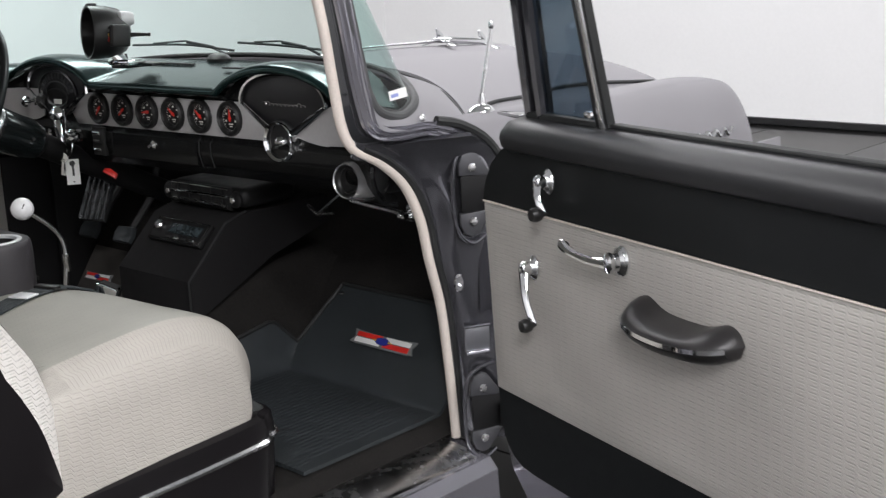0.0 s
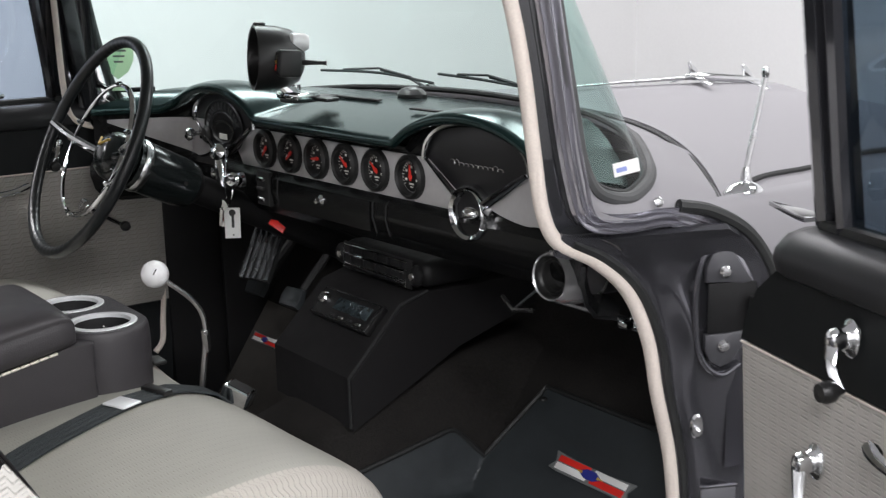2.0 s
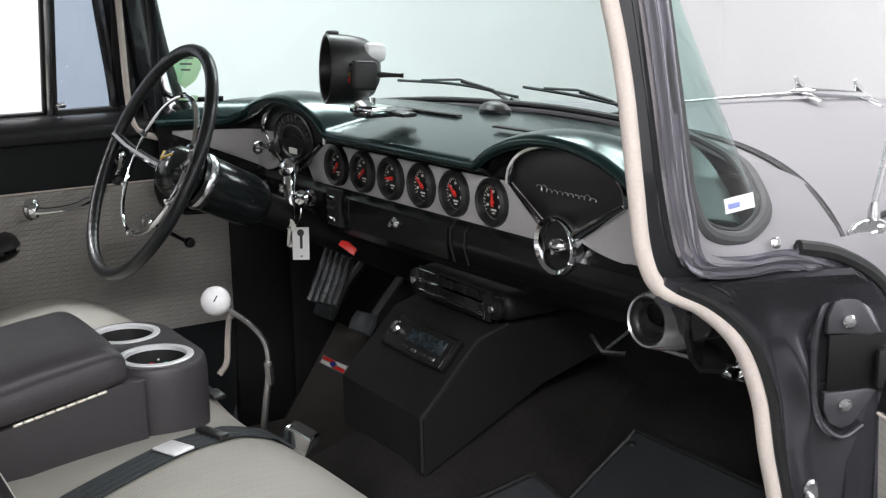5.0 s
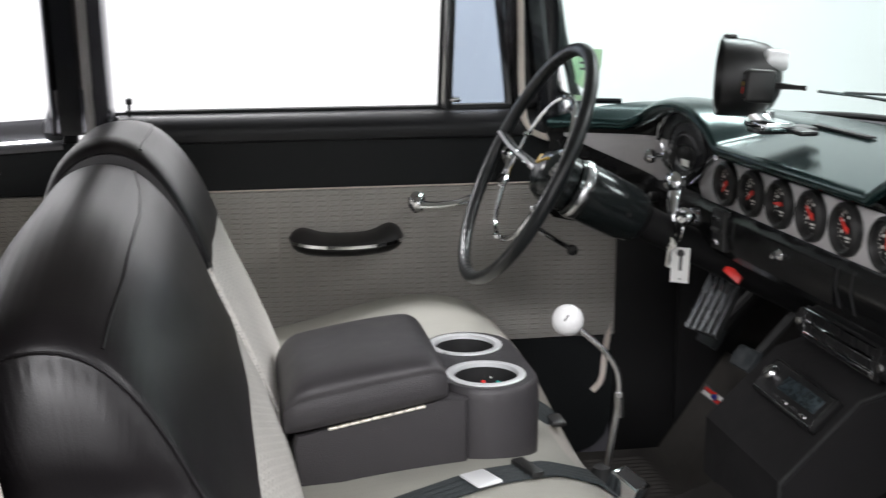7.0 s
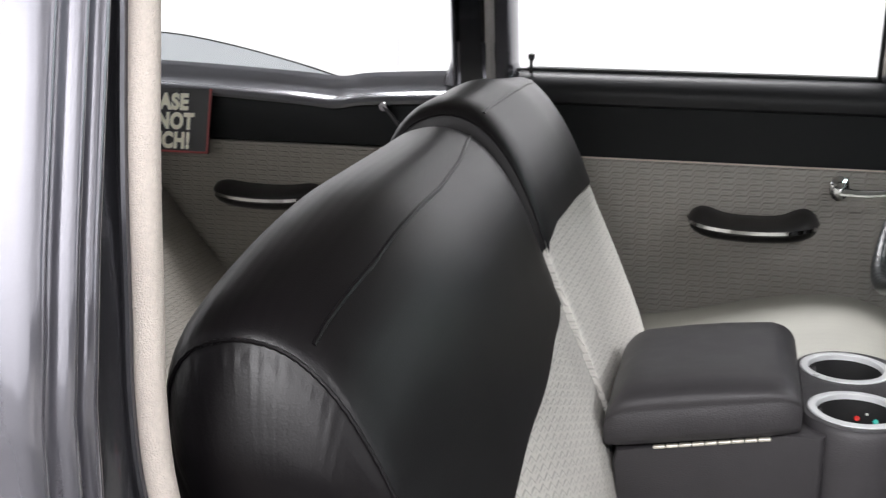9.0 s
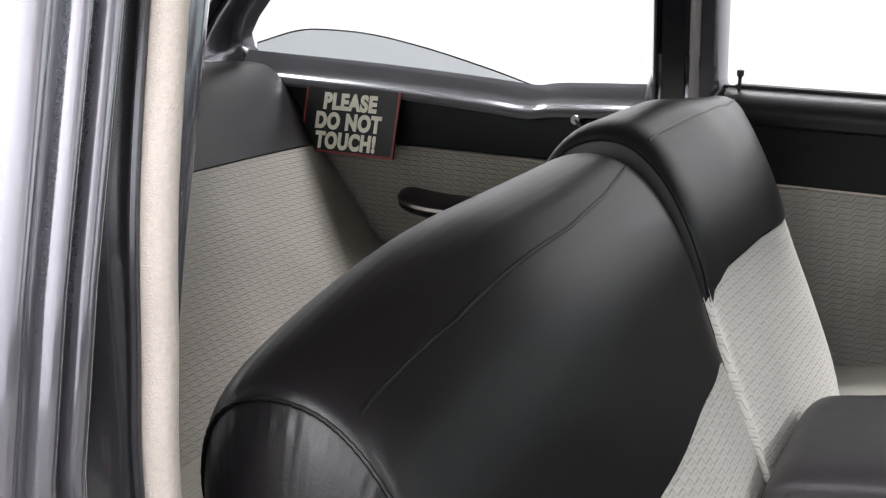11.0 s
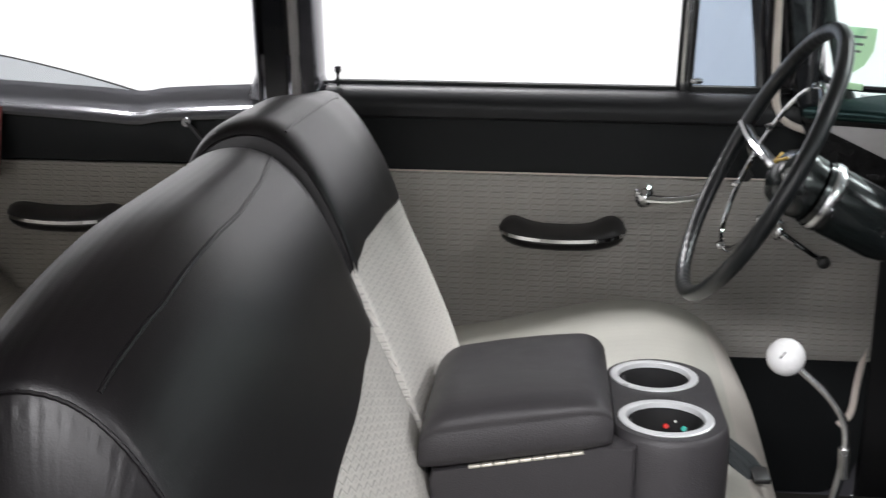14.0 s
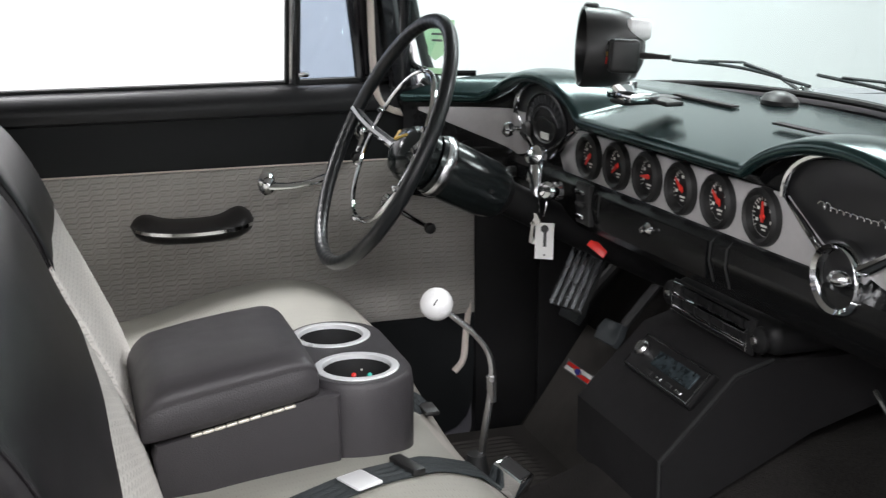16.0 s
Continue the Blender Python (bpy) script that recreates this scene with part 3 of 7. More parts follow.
# front pillars: on each side one panel that turns forward along the cowl, with pressed ribs
AP_IN = [(-0.303, -0.662, 1.48), (-0.271, -0.695, 1.30), (-0.250, -0.708, 1.17), (-0.233, -0.713, 1.06), (-0.219, -0.715, 0.99), (-0.200, -0.716, 0.955), (-0.165, -0.720, 0.943), (-0.09, -0.728, 0.939), (-0.03, -0.738, 0.940), (0.03, -0.752, 0.926), (0.052, -0.758, 0.912)]
AP_OUT = [(-0.245, -0.675, 1.48), (-0.212, -0.708, 1.30), (-0.194, -0.718, 1.17), (-0.180, -0.723, 1.07), (-0.170, -0.725, 1.025), (-0.162, -0.727, 0.985), (-0.146, -0.730, 0.966), (-0.10, -0.737, 0.960), (-0.04, -0.745, 0.961), (0.03, -0.752, 0.940), (0.056, -0.760, 0.922)]
ap_in, ap_out = smooth_path(AP_IN, 5), smooth_path(AP_OUT, 5)


def pillar_panel(s, v0, v1):
    def fn(u, v):
        v = v0 + (v1 - v0) * v
        p = lerp_curve(ap_in, u).lerp(lerp_curve(ap_out, u), v)
        step = 0.012 / (1 + math.exp(-(v - 0.54) / 0.025)) + 0.007 * math.exp(-((v - 0.68) / 0.05) ** 2) + 0.009 * math.exp(-((v - 0.90) / 0.07) ** 2)
        return (p.x - (0.085 if s > 0 else 0.0), -s * (p.y - step), p.z)
    return fn


for s in (-1, 1):
    part("front_pillar", surface(pillar_panel(s, 0.52, 1.0), 120, 40, 0.012 * -s), PAINT, car, "grey painted ribbed windshield pillar")
    # the pillar's inner half is darkened: its shade is put into the paint
    part("pillar_face", surface(pillar_panel(s, 0.0, 0.52), 120, 12, 0.012 * -s), PAINT_IN, car, "inner face of the windshield pillar with shade in its paint")
pth = smooth_path([(-0.296, 0.715, 0.99), (-0.297, 0.714, 1.08), (-0.297, 0.71, 1.2), (-0.315, 0.69, 1.36), (-0.335, 0.66, 1.49)], 4)
part("pillar_garnish", loft([[(p.x + a, p.y + b, p.z) for a, b in ((-0.022, 0.0), (0.0, -0.010), (0.018, -0.008), (0.024, 0.004), (0.022, 0.03), (-0.022, 0.03))] for p in pth], True, True), PAINT_IN, car, "dark painted windshield garnish moulding")
part("garnish_corner", tube(smooth_path([(-0.280, 0.722, 1.13), (-0.276, 0.722, 1.085), (-0.262, 0.722, 1.060), (-0.22, 0.718, 1.048), (-0.15, 0.70, 1.046)], 5), 0.0055, 8), PAINT_IN, car, "rounded corner of the garnish moulding")
# painted ledge that closes the hinge pillar under the cowl
part("cowl_ledge", surface(lambda u, v: tuple(lerp_curve(ap_in, 0.52 + 0.48 * u).lerp(lerp_curve(ap_in, 0.52 + 0.48 * u) + Vector((-0.004, 0.012, -0.03)), v)), 30, 5, 0.006), SLATE, car, "dark painted jamb under the cowl ledge")
arc = smooth_path([(-0.021, -0.756, 0.969), (0.03, -0.768, 0.957), (0.085, -0.783, 0.925), (0.116, -0.796, 0.88), (0.132, -0.802, 0.83), (0.138, -0.807, 0.76), (0.132, -0.812, 0.6)], 6)
part("fender_seal", tube(arc, 0.0095, 8), RUBBER, car, "black rubber seal along the fender edge")
part("fender_lip", tube([p + Vector((-0.03, 0.016, -0.014)) for p in arc], 0.008, 8), PAINT, car, "painted flange edge")
part("fender_jamb", surface(lambda u, v: tuple(lerp_curve(arc, u).lerp(lerp_curve(arc, u) + Vector((-0.055, 0.05, -0.03)), v)), 24, 4, 0.006), SLATE, car, "dark painted fender jamb")


# windshield: wraps round at both ends
WS_LOW = [(-0.165, -0.725, 1.035), (-0.14, -0.726, 1.005), (-0.09, -0.722, 0.990), (-0.05, -0.712, 0.998), (-0.02, -0.690, 1.008), (0.02, -0.64, 1.018), (0.08, -0.56, 1.03), (0.13, -0.47, 1.04), (0.18, -0.31, 1.05), (0.20, 0.0, 1.057)]
WS_TOP = [(-0.283, -0.684, 1.47), (-0.275, -0.68, 1.47), (-0.262, -0.675, 1.475), (-0.25, -0.665, 1.478), (-0.24, -0.65, 1.48), (-0.22, -0.61, 1.485), (-0.19, -0.54, 1.487), (-0.17, -0.48, 1.49), (-0.125, -0.3, 1.495), (-0.11, 0.0, 1.5)]
WR = [0.085 * max(0.0, 1 - i / 7) for i in range(9)]
ws_low = smooth_path(WS_LOW + [(x - w, -y, z) for (x, y, z), w in reversed(list(zip(WS_LOW[:-1], WR)))], 4)
ws_top = smooth_path(WS_TOP + [(x - w, -y, z) for (x, y, z), w in reversed(list(zip(WS_TOP[:-1], WR)))], 4)
wsg = part("windshield", surface(lambda u, v: tuple(lerp_curve(ws_low, u).lerp(lerp_curve(ws_top, u), v)), 72, 8, 0.0), WSGLASS, car, "green-tinted wraparound windshield glass")
wsg.visible_shadow = False
part("windshield_gasket", tube(ws_low, 0.006, 8), RUBBER, car, "black rubber windshield gasket")
part("windshield_header", tube(ws_top, 0.02, 8), PAINT_IN, car)
CA = [(-0.240, -0.686, 1.46), (-0.214, -0.715, 1.30), (-0.196, -0.727, 1.17), (-0.183, -0.731, 1.09), (-0.172, -0.732, 1.04), (-0.148, -0.734, 1.0), (-0.092, -0.731, 0.984), (-0.045, -0.717, 0.994), (-0.012, -0.692, 1.006), (0.03, -0.642, 1.016), (0.09, -0.56, 1.028), (0.13, -0.49, 1.034)]
CB = [(-0.244, -0.693, 1.46), (-0.218, -0.722, 1.30), (-0.200, -0.734, 1.17), (-0.192, -0.738, 1.09), (-0.183, -0.740, 1.03), (-0.160, -0.742, 0.968), (-0.10, -0.748, 0.957), (-0.05, -0.752, 0.958), (-0.02, -0.749, 0.964), (0.08, -0.735, 0.960), (0.15, -0.66, 0.972), (0.217, -0.55, 0.997)]


def ws_at(y):
    """The lower edge of the glass at a given y."""
    for a, b in zip(ws_low[8:-8], ws_low[9:-7]):
        if a.y <= y <= b.y:
            return a.lerp(b, (y - a.y) / max(1e-6, b.y - a.y))
    return ws_low[8] if y < 0 else ws_low[-9]


for s in (-1, 1):
    ca, cb = (smooth_path([(x - (0.085 * (1 - i / 11) if s > 0 else 0), -s * y, z) for i, (x, y, z) in enumerate(C)], 6) for C in (CA, CB))
    part("windshield_gasket", tube(ca, 0.0095, 10), GASKET, car, "thick dull grey rubber windshield gasket")

    def corner_pt(u, v, ca=ca, cb=cb, s=s):
        p = lerp_curve(ca, u).lerp(lerp_curve(cb, u), v)
        # a soft swage towards the lower edge
        return (p.x, p.y + s * 0.004 * math.sin(math.pi * v), p.z + 0.004 * math.sin(math.pi * v) * (1 if u > 0.5 else 0))
    part("cowl_corner", surface(corner_pt, 60, 12, 0.006 * s), HOODP, car, "satin silver-grey cowl corner beside the windshield")
part("cowl_screw", revolve([(0.007, 0.0), (0.007, 0.002), (0.003, 0.004), (0, 0.004)], 12, facing((-0.055, -0.752, 0.978), (-0.2, -0.95, 0.3))), CHROME_S, car, "small bright cowl plug")

# roof, header and rails


def roof_pt(u, v):
    x = -0.13 - 2.35 * u
    y = -0.70 + 1.40 * v
    z = 1.60 - 0.11 * abs(2 * v - 1) ** 2.6 - 0.10 * abs(2 * u - 0.9) ** 2.6
    return (x, y, z)


part("roof", surface(roof_pt, 24, 16, 0.02), PAINT, car, "grey painted roof")
part("headliner", surface(lambda u, v: tuple(Vector(roof_pt(u, v)) + Vector((0, 0, -0.045))), 20, 12, 0.006), FABRIC, car, "pale cloth headliner")
for s in (-1, 1):
    rail = [Vector((-0.30, s * 0.675, 1.48)), Vector((-1.2, s * 0.68, 1.50)), Vector((-1.9, s * 0.66, 1.47)), Vector((-2.2, s * 0.62, 1.40))]
    part("roof_rail", tube(smooth_path(rail, 5), 0.03, 8), PAINT_IN, car, "dark painted roof rail")

# hood, cowl and fenders


def hood_pt(u, v):
    y = -0.735 + 1.47 * v
    k = abs(2 * v - 1)
    x0 = 0.36 - 0.27 * k ** 2.2
    x1 = 1.17 - 0.16 * k ** 3
    z = 1.026 - 0.065 * k ** 3 - 0.034 * u * u - 0.06 * u * u * k * k - 0.35 * max(0, u - 0.88) ** 1.4 + 0.016 * math.exp(-(y / 0.05) ** 2)
    return (x0 + (x1 - x0) * u, y, z)


part("hood", surface(hood_pt, 30, 40, 0.012), HOODP, car, "satin silver-grey hood")


def cowl_pt(u, v):
    b = Vector(hood_pt(0, 0.126 + 0.748 * u))
    a = ws_at(b.y * 0.89)
    p = a.lerp(b, v)
    return (p.x + 0.012 * (1 - v), p.y, p.z - 0.006 - 0.010 * math.sin(math.pi * v))


part("cowl", surface(cowl_pt, 40, 6, -0.01), HOODP, car, "satin silver-grey cowl panel")
part("hood_seal", tube([Vector(hood_pt(0, i / 30)) + Vector((-0.008, 0, -0.004)) for i in range(31)], 0.0042, 6), RUBBER, car, "black rubber seal at the rear edge of the hood")


def fender_pt(s):
    def fn(u, v):
        a = lerp_curve(arc, v * 0.8)
        x = a.x + (1.095 - a.x) * u
        c = math.pi * 0.5 * v
        cap = 1 - max(0.0, (u - 0.72) / 0.28) ** 2.6
        y = 0.735 + 0.150 * math.sin(c) * (0.55 + 0.45 * cap)
        z = 0.966 + 0.013 * math.sin(math.pi * min(1.0, 1.15 * v)) * math.exp(-((u - 0.52) / 0.30) ** 2) - (0.045 * (1 - math.cos(c)) + 0.26 * max(0, v - 0.45) ** 1.4) - 0.24 * (1 - cap) ** 1.1
        w = min(1.0, u / 0.40)
        w = w * w * (3 - 2 * w)
        return (x, s * (-a.y + (y + a.y) * w), a.z + 0.003 + (z - a.z - 0.003) * w)
    return fn


for s in (-1, 1):
    part("fender", surface(fender_pt(s), 40, 20, 0.008 * s), HOODP, car, "satin silver-grey front fender")
    part("fender_side", surface(lambda u, v, s=s: (0.137 + 0.94 * u, s * (0.808 + 0.076 * min(1.0, u / 0.4) ** 0.8 + 0.012 * math.sin(math.pi * v)), 0.80 - 0.5 * v), 10, 8, 0.008), HOODP, car, "satin silver-grey fender side")
    part("hood_gap", tube(smooth_path([(0.135, s * 0.722, 0.9680), (0.225, s * 0.691, 0.9730), (0.35, s * 0.680, 0.9715), (0.50, s * 0.647, 0.9725), (0.66, s * 0.632, 0.9655), (0.95, s * 0.605, 0.940)], 4), 0.0048, 6), RUBBER, car, "black gap strip between hood and fender")
part("fender_script", tube(smooth_path([(0.680 + 0.018 * i, -0.8895, 0.846 + (0.008 if i % 2 else -0.006)) for i in range(10)], 3), 0.0055, 6), CHROME, car, "small chrome fender script")
part("grille_front", surface(lambda u, v: (1.12 + 0.20 * math.sin(math.pi * u), -0.80 + 1.60 * u, 0.70 - 0.37 * v), 12, 6, 0.02), PAINT, car, "grey front of the car")
part("nose_panel", surface(lambda u, v: tuple(Vector(hood_pt(1.0, u)).lerp(Vector((1.12 + 0.20 * math.sin(math.pi * u), -0.80 + 1.60 * u, 0.70)), v) - Vector((0, 0, 0.006))), 24, 6, -0.01), PAINT, car, "grey nose panel between hood and grille")

# left and right body sides and rear


def quarter(s):
    part("quarter_panel", surface(lambda u, v: (-1.22 - 1.7 * u, s * (0.83 + 0.045 * math.sin(math.pi * min(1, v * 1.2))), 0.985 - 0.72 * v + 0.02 * math.cos(6.28 * u) * (1 - v)), 16, 10, 0.012 * s), PAINT, car, "grey painted rear quarter panel")


quarter(-1)
quarter(1)
part("trunk_deck", surface(lambda u, v: (-2.55 - 0.9 * u, -0.83 + 1.66 * v, 1.0 - 0.12 * u * u - 0.05 * abs(2 * v - 1) ** 3), 10, 14, 0.012), PAINT, car, "grey painted trunk lid")

# door pillars
# passenger side: ribbed jamb in plan, from the windlace outward
JAMB = [(-1.126, -0.700), (-1.128, -0.726), (-1.128, -0.774), (-1.115, -0.779), (-1.110, -0.787), (-1.115, -0.795), (-1.127, -0.798), (-1.127, -0.803), (-1.116, -0.807), (-1.112, -0.814), (-1.117, -0.820), (-1.128, -0.823),
        (-1.128, -0.829), (-1.123, -0.834), (-1.127, -0.841), (-1.138, -0.846), (-1.163, -0.847), (-1.174, -0.839), (-1.176, -0.82), (-1.17, -0.74), (-1.165, -0.70), (-1.14, -0.690)]


JAMB = [(x, -0.787 + (y + 0.774) * 0.80 if -0.8345 < y < -0.77 else y) for x, y in JAMB]
jamb_curve = [(p.x, p.y) for p in smooth_path([(x, y, 0) for x, y in JAMB], 3, closed=True)]


def jamb_ring(z):
    lean = 0.0 if z < 1.02 else (z - 1.02) * 0.22
    back = 0.0 if z > 1.0 else -0.06 * min(1.0, (1.0 - z) / 0.06) ** 2
    out = []
    for x, y in jamb_curve:
        k = 1.0 if x < -1.14 else 0.0
        out.append((x + k * back * 0.9 - 0.012 * max(0, 0.95 - z), y + lean, z))
    return out


part("door_pillar", loft([jamb_ring(z) for z in (0.29, 0.5, 0.7, 0.85, 0.92, 0.95, 0.97, 0.985, 1.0, 1.1, 1.2, 1.35, 1.5)], True, True), PAINT, car, "grey metallic ribbed door pillar", sharp=75)
lace_b = smooth_path([(-1.135, -0.645, 1.49), (-1.110, -0.70, 1.3), (-1.101, -0.735, 1.15), (-1.102, -0.740, 1.05), (-1.103, -0.742, 0.99), (-1.100, -0.742, 0.93), (-1.090, -0.740, 0.87), (-1.066, -0.738, 0.75), (-1.045, -0.738, 0.55), (-1.04, -0.738, 0.3)], 6)


def jamb_edge(z):
    """The inner end of the ribs at a height."""
    return Vector((-1.124 - 0.012 * max(0, 0.95 - z), -0.788 + (0.0 if z < 1.02 else (z - 1.02) * 0.22), z))


part("jamb_strip", loft([[jamb_edge(p.z), jamb_edge(p.z).lerp(p, 0.3) + Vector((-0.004, 0.002, 0)), jamb_edge(p.z).lerp(p, 0.75) + Vector((-0.006, 0.004, 0)), p + Vector((-0.004, 0.0, 0)), p + Vector((-0.03, 0.012, 0)), jamb_edge(p.z) + Vector((-0.02, 0.01, 0))] for p in lace_b], True, True), SLATE, car, "slate gloss painted strip between windlace and ribs")
part("strip_seal", tube([p + Vector((-0.009, -0.010, 0)) for p in lace_b], 0.0035, 8), SLATE, car, "slim grey bead beside the windlace")
part("windlace", tube(lace_b, 0.0108, 16), WINDLACE, car, "cream cloth windlace cord on the door pillar")
# driver side pillar with its cloth strip
for dx, w, mt, nm, lb in ((-1.205, 0.05, PAINT_IN, "door_pillar", "dark grey painted door pillar"), (-1.149, 0.034, SLATE, "window_frame_edge", "slate painted window frame edge"), (-1.236, 0.016, SLATE, "window_frame_edge", "slate painted window frame edge")):
    part(nm, loft([[(dx - w / 2, 0.735 - l, z), (dx - w / 2 + 0.006, 0.722 - l, z), (dx + w / 2 - 0.006, 0.722 - l, z), (dx + w / 2, 0.735 - l, z), (dx + w / 2, 0.80 - l, z), (dx - w / 2, 0.80 - l, z)] for z, l in ((1.0, 0), (1.06, 0.008), (1.25, 0.04), (1.5, 0.08))], True, True), mt, car, lb)
part("windlace", tube([(-1.170, 0.732, 1.0), (-1.170, 0.724, 1.06), (-1.170, 0.692, 1.25), (-1.170, 0.652, 1.5)], 0.011, 8), LACE_DIM, car, "cream cloth windlace strip with shade in its colour")
def foot_ring(z, half, lean):
    return [(-1.190 - half, 0.742 - lean, z), (-1.190 - half * 0.8, 0.724 - lean, z), (-1.190 + half * 0.8, 0.724 - lean, z), (-1.190 + half, 0.742 - lean, z), (-1.190 + half, 0.79, z), (-1.190 - half, 0.79, z)]


part("pillar_foot", loft([foot_ring(z, h, l) for z, h, l in ((1.005, 0.074, 0.0), (1.022, 0.068, 0.001), (1.034, 0.062, 0.002), (1.048, 0.057, 0.005), (1.066, 0.0535, 0.009), (1.085, 0.052, 0.012))], True, True), SLATE, car, "flared slate foot of the door pillar", sharp=60)
# driver side rear quarter trim
RQ_TOP = [(-1.22, 0.745, 1.028), (-1.40, 0.745, 1.018), (-1.46, 0.745, 1.010), (-1.55, 0.745, 1.016), (-1.75, 0.745, 1.026), (-1.95, 0.74, 1.032), (-2.06, 0.735, 1.035)]


def q_rail(p):
    # a sloping top that rolls over at its lower edge
    prof = [(0.04, -0.004), (0.012, 0.002), (0.002, -0.006), (-0.008, -0.019), (-0.018, -0.029), (-0.027, -0.034), (-0.034, -0.036), (-0.039, -0.040), (-0.041, -0.046), (-0.038, -0.052), (-0.030, -0.056), (0.04, -0.058)]
    return [(p.x, p.y + a, p.z + b) for a, b in prof]


bm = loft([q_rail(p) for p in smooth_path(RQ_TOP, 6)], True, True)
part("quarter_rail", bm, QRAIL, car, "glossy grey painted garnish rail under the rear side window")
UPQ = [(-1.20, 0.984), (-1.40, 0.972), (-1.46, 0.960), (-1.55, 0.965), (-1.75, 0.975), (-1.98, 0.985), (-1.93, 0.888), (-1.20, 0.888)]
to_left = Matrix.Translation((0, 0.735, 0)) @ Matrix.Rotation(radians(90), 4, "X")
part("quarter_upper_panel", plate(UPQ, 0.012, to_left, 0.004, uv=True), VINYL_P, car, "black vinyl upper quarter trim panel")
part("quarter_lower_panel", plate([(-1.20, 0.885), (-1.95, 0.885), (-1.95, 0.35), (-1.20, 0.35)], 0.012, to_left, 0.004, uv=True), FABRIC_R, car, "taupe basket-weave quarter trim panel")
part("quarter_outer", box(0.9, 0.03, 0.75, (-1.65, 0.775, 0.63)), BLACKM, car)
# rear pillar
for s in (-1, 1):
    rows = []
    for z, a, b in ((1.012, -2.34, -2.020), (1.026, -2.287, -2.058), (1.040, -2.232, -2.074), (1.066, -2.192, -2.076), (1.10, -2.163, -2.053), (1.145, -2.122, -2.010), (1.24, -2.037, -1.928), (1.35, -1.940, -1.837), (1.47, -1.825, -1.728)):
        y = s * (0.738 - 0.22 * max(0.0, z - 1.04))
        w = b - a
        # a rolled frame round the rear glass, a dark groove, then the broad pillar face
        face = ((0.0, 0.012), (0.06, -0.004), (0.16, -0.010), (0.26, -0.006), (0.29, 0.012), (0.43, 0.014), (0.47, -0.010), (0.56, -0.017), (0.72, -0.015), (0.88, -0.006), (0.96, 0.004), (1.0, 0.016))
        rows.append([(a + k * w, y + s * o, z) for k, o in face] + [(b, y + s * 0.05, z), (a, y + s * 0.05, z)])
    part("rear_pillar", loft(rows, True, True), SLATE, car, "slate painted rear roof pillar, flared at its foot", sharp=60)
part("parcel_shelf", box(0.55, 1.40, 0.02, (-2.28, 0, 1.005), 0.006), VINYL_P, car, "black parcel shelf behind the rear seat")
qg = part("quarter_glass", plate([(-2.05, 1.0), (-2.05, 1.05), (-1.96, 1.078), (-1.89, 1.084), (-1.79, 1.08), (-1.67, 1.06), (-1.55, 1.032), (-1.47, 1.01), (-1.47, 1.0)], 0.005, Matrix.Translation((0, 0.765, 0)) @ Matrix.Rotation(radians(90), 4, "X")), QGLASS, car, "grey tinted quarter window glass, mostly lowered")
qg.visible_shadow = False
part("glass_edge", tube(smooth_path([(-2.05, 0.7625, 1.05), (-1.96, 0.7625, 1.078), (-1.89, 0.7625, 1.084), (-1.79, 0.7625, 1.08), (-1.67, 0.7625, 1.06), (-1.55, 0.7625, 1.032), (-1.47, 0.7625, 1.01)], 4), 0.0016, 5), BLACKP, qg)
cr = part("quarter_crank", revolve([(0, 0.022), (0.008, 0.022), (0.011, 0.014), (0.010, 0.0)], 14, facing((-1.365, 0.722, 0.965), (0, -1, 0))), CHROME_S, car, "chrome rear window crank")
part("crank_arm", tube([(-1.365, 0.703, 0.965), (-1.348, 0.70, 0.949), (-1.335, 0.70, 0.932)], 0.0036, 8), BLACKP, cr)
# driver side window opening: felt strips
part("window_felt", box(0.66, 0.012, 0.006, (-0.815, 0.758, 1.034), 0.002), RUBBER, car, "black window felt strip")

# polished floor tiles beside and ahead of the car, black and grey in turn
tile_me = {}
for k, mt_ in ((0, TILE_B), (1, TILE_G)):
    bm = box(TS - 0.006, TS - 0.006, 0.012, (0, 0, -0.006), 0.002, 1)
    tile_me[k] = bpy.data.meshes.new("tile")
    bm.to_mesh(tile_me[k])
    bm.free()
    tile_me[k].materials.append(mt_)
for i in range(15):
    for j in range(14):
        tl = new("tile", tile_me[(i + j) % 2])
        tl.parent = floor
        tl.location = (-7.7 + TS * (i + 0.5), -7.4 + TS * (j + 0.5), 0.0)

# road wheels under the car


def wheel(x, y):
    s = 1 if y > 0 else -1
    m = Matrix.Translation((x, y, 0.335)) @ Matrix.Rotation(radians(-90 * s), 4, "X")
    ty = part("wheel", revolve([(0.20, -0.09), (0.28, -0.095), (0.322, -0.08), (0.335, -0.05), (0.335, 0.05), (0.322, 0.08), (0.28, 0.095), (0.20, 0.09)], 40, m, caps=False), RUBBER, car, "black rubber tyre")
    part("rim", revolve([(0.205, 0.085), (0.19, 0.09), (0.175, 0.06), (0.10, 0.05), (0.07, 0.075), (0.0, 0.08)], 32, m), CHROME_S, ty, "bright steel rim")


for wx in (0.62, -2.3):
    for wy in (0.72, -0.72):
        wheel(wx, wy)

# ---- doors ----


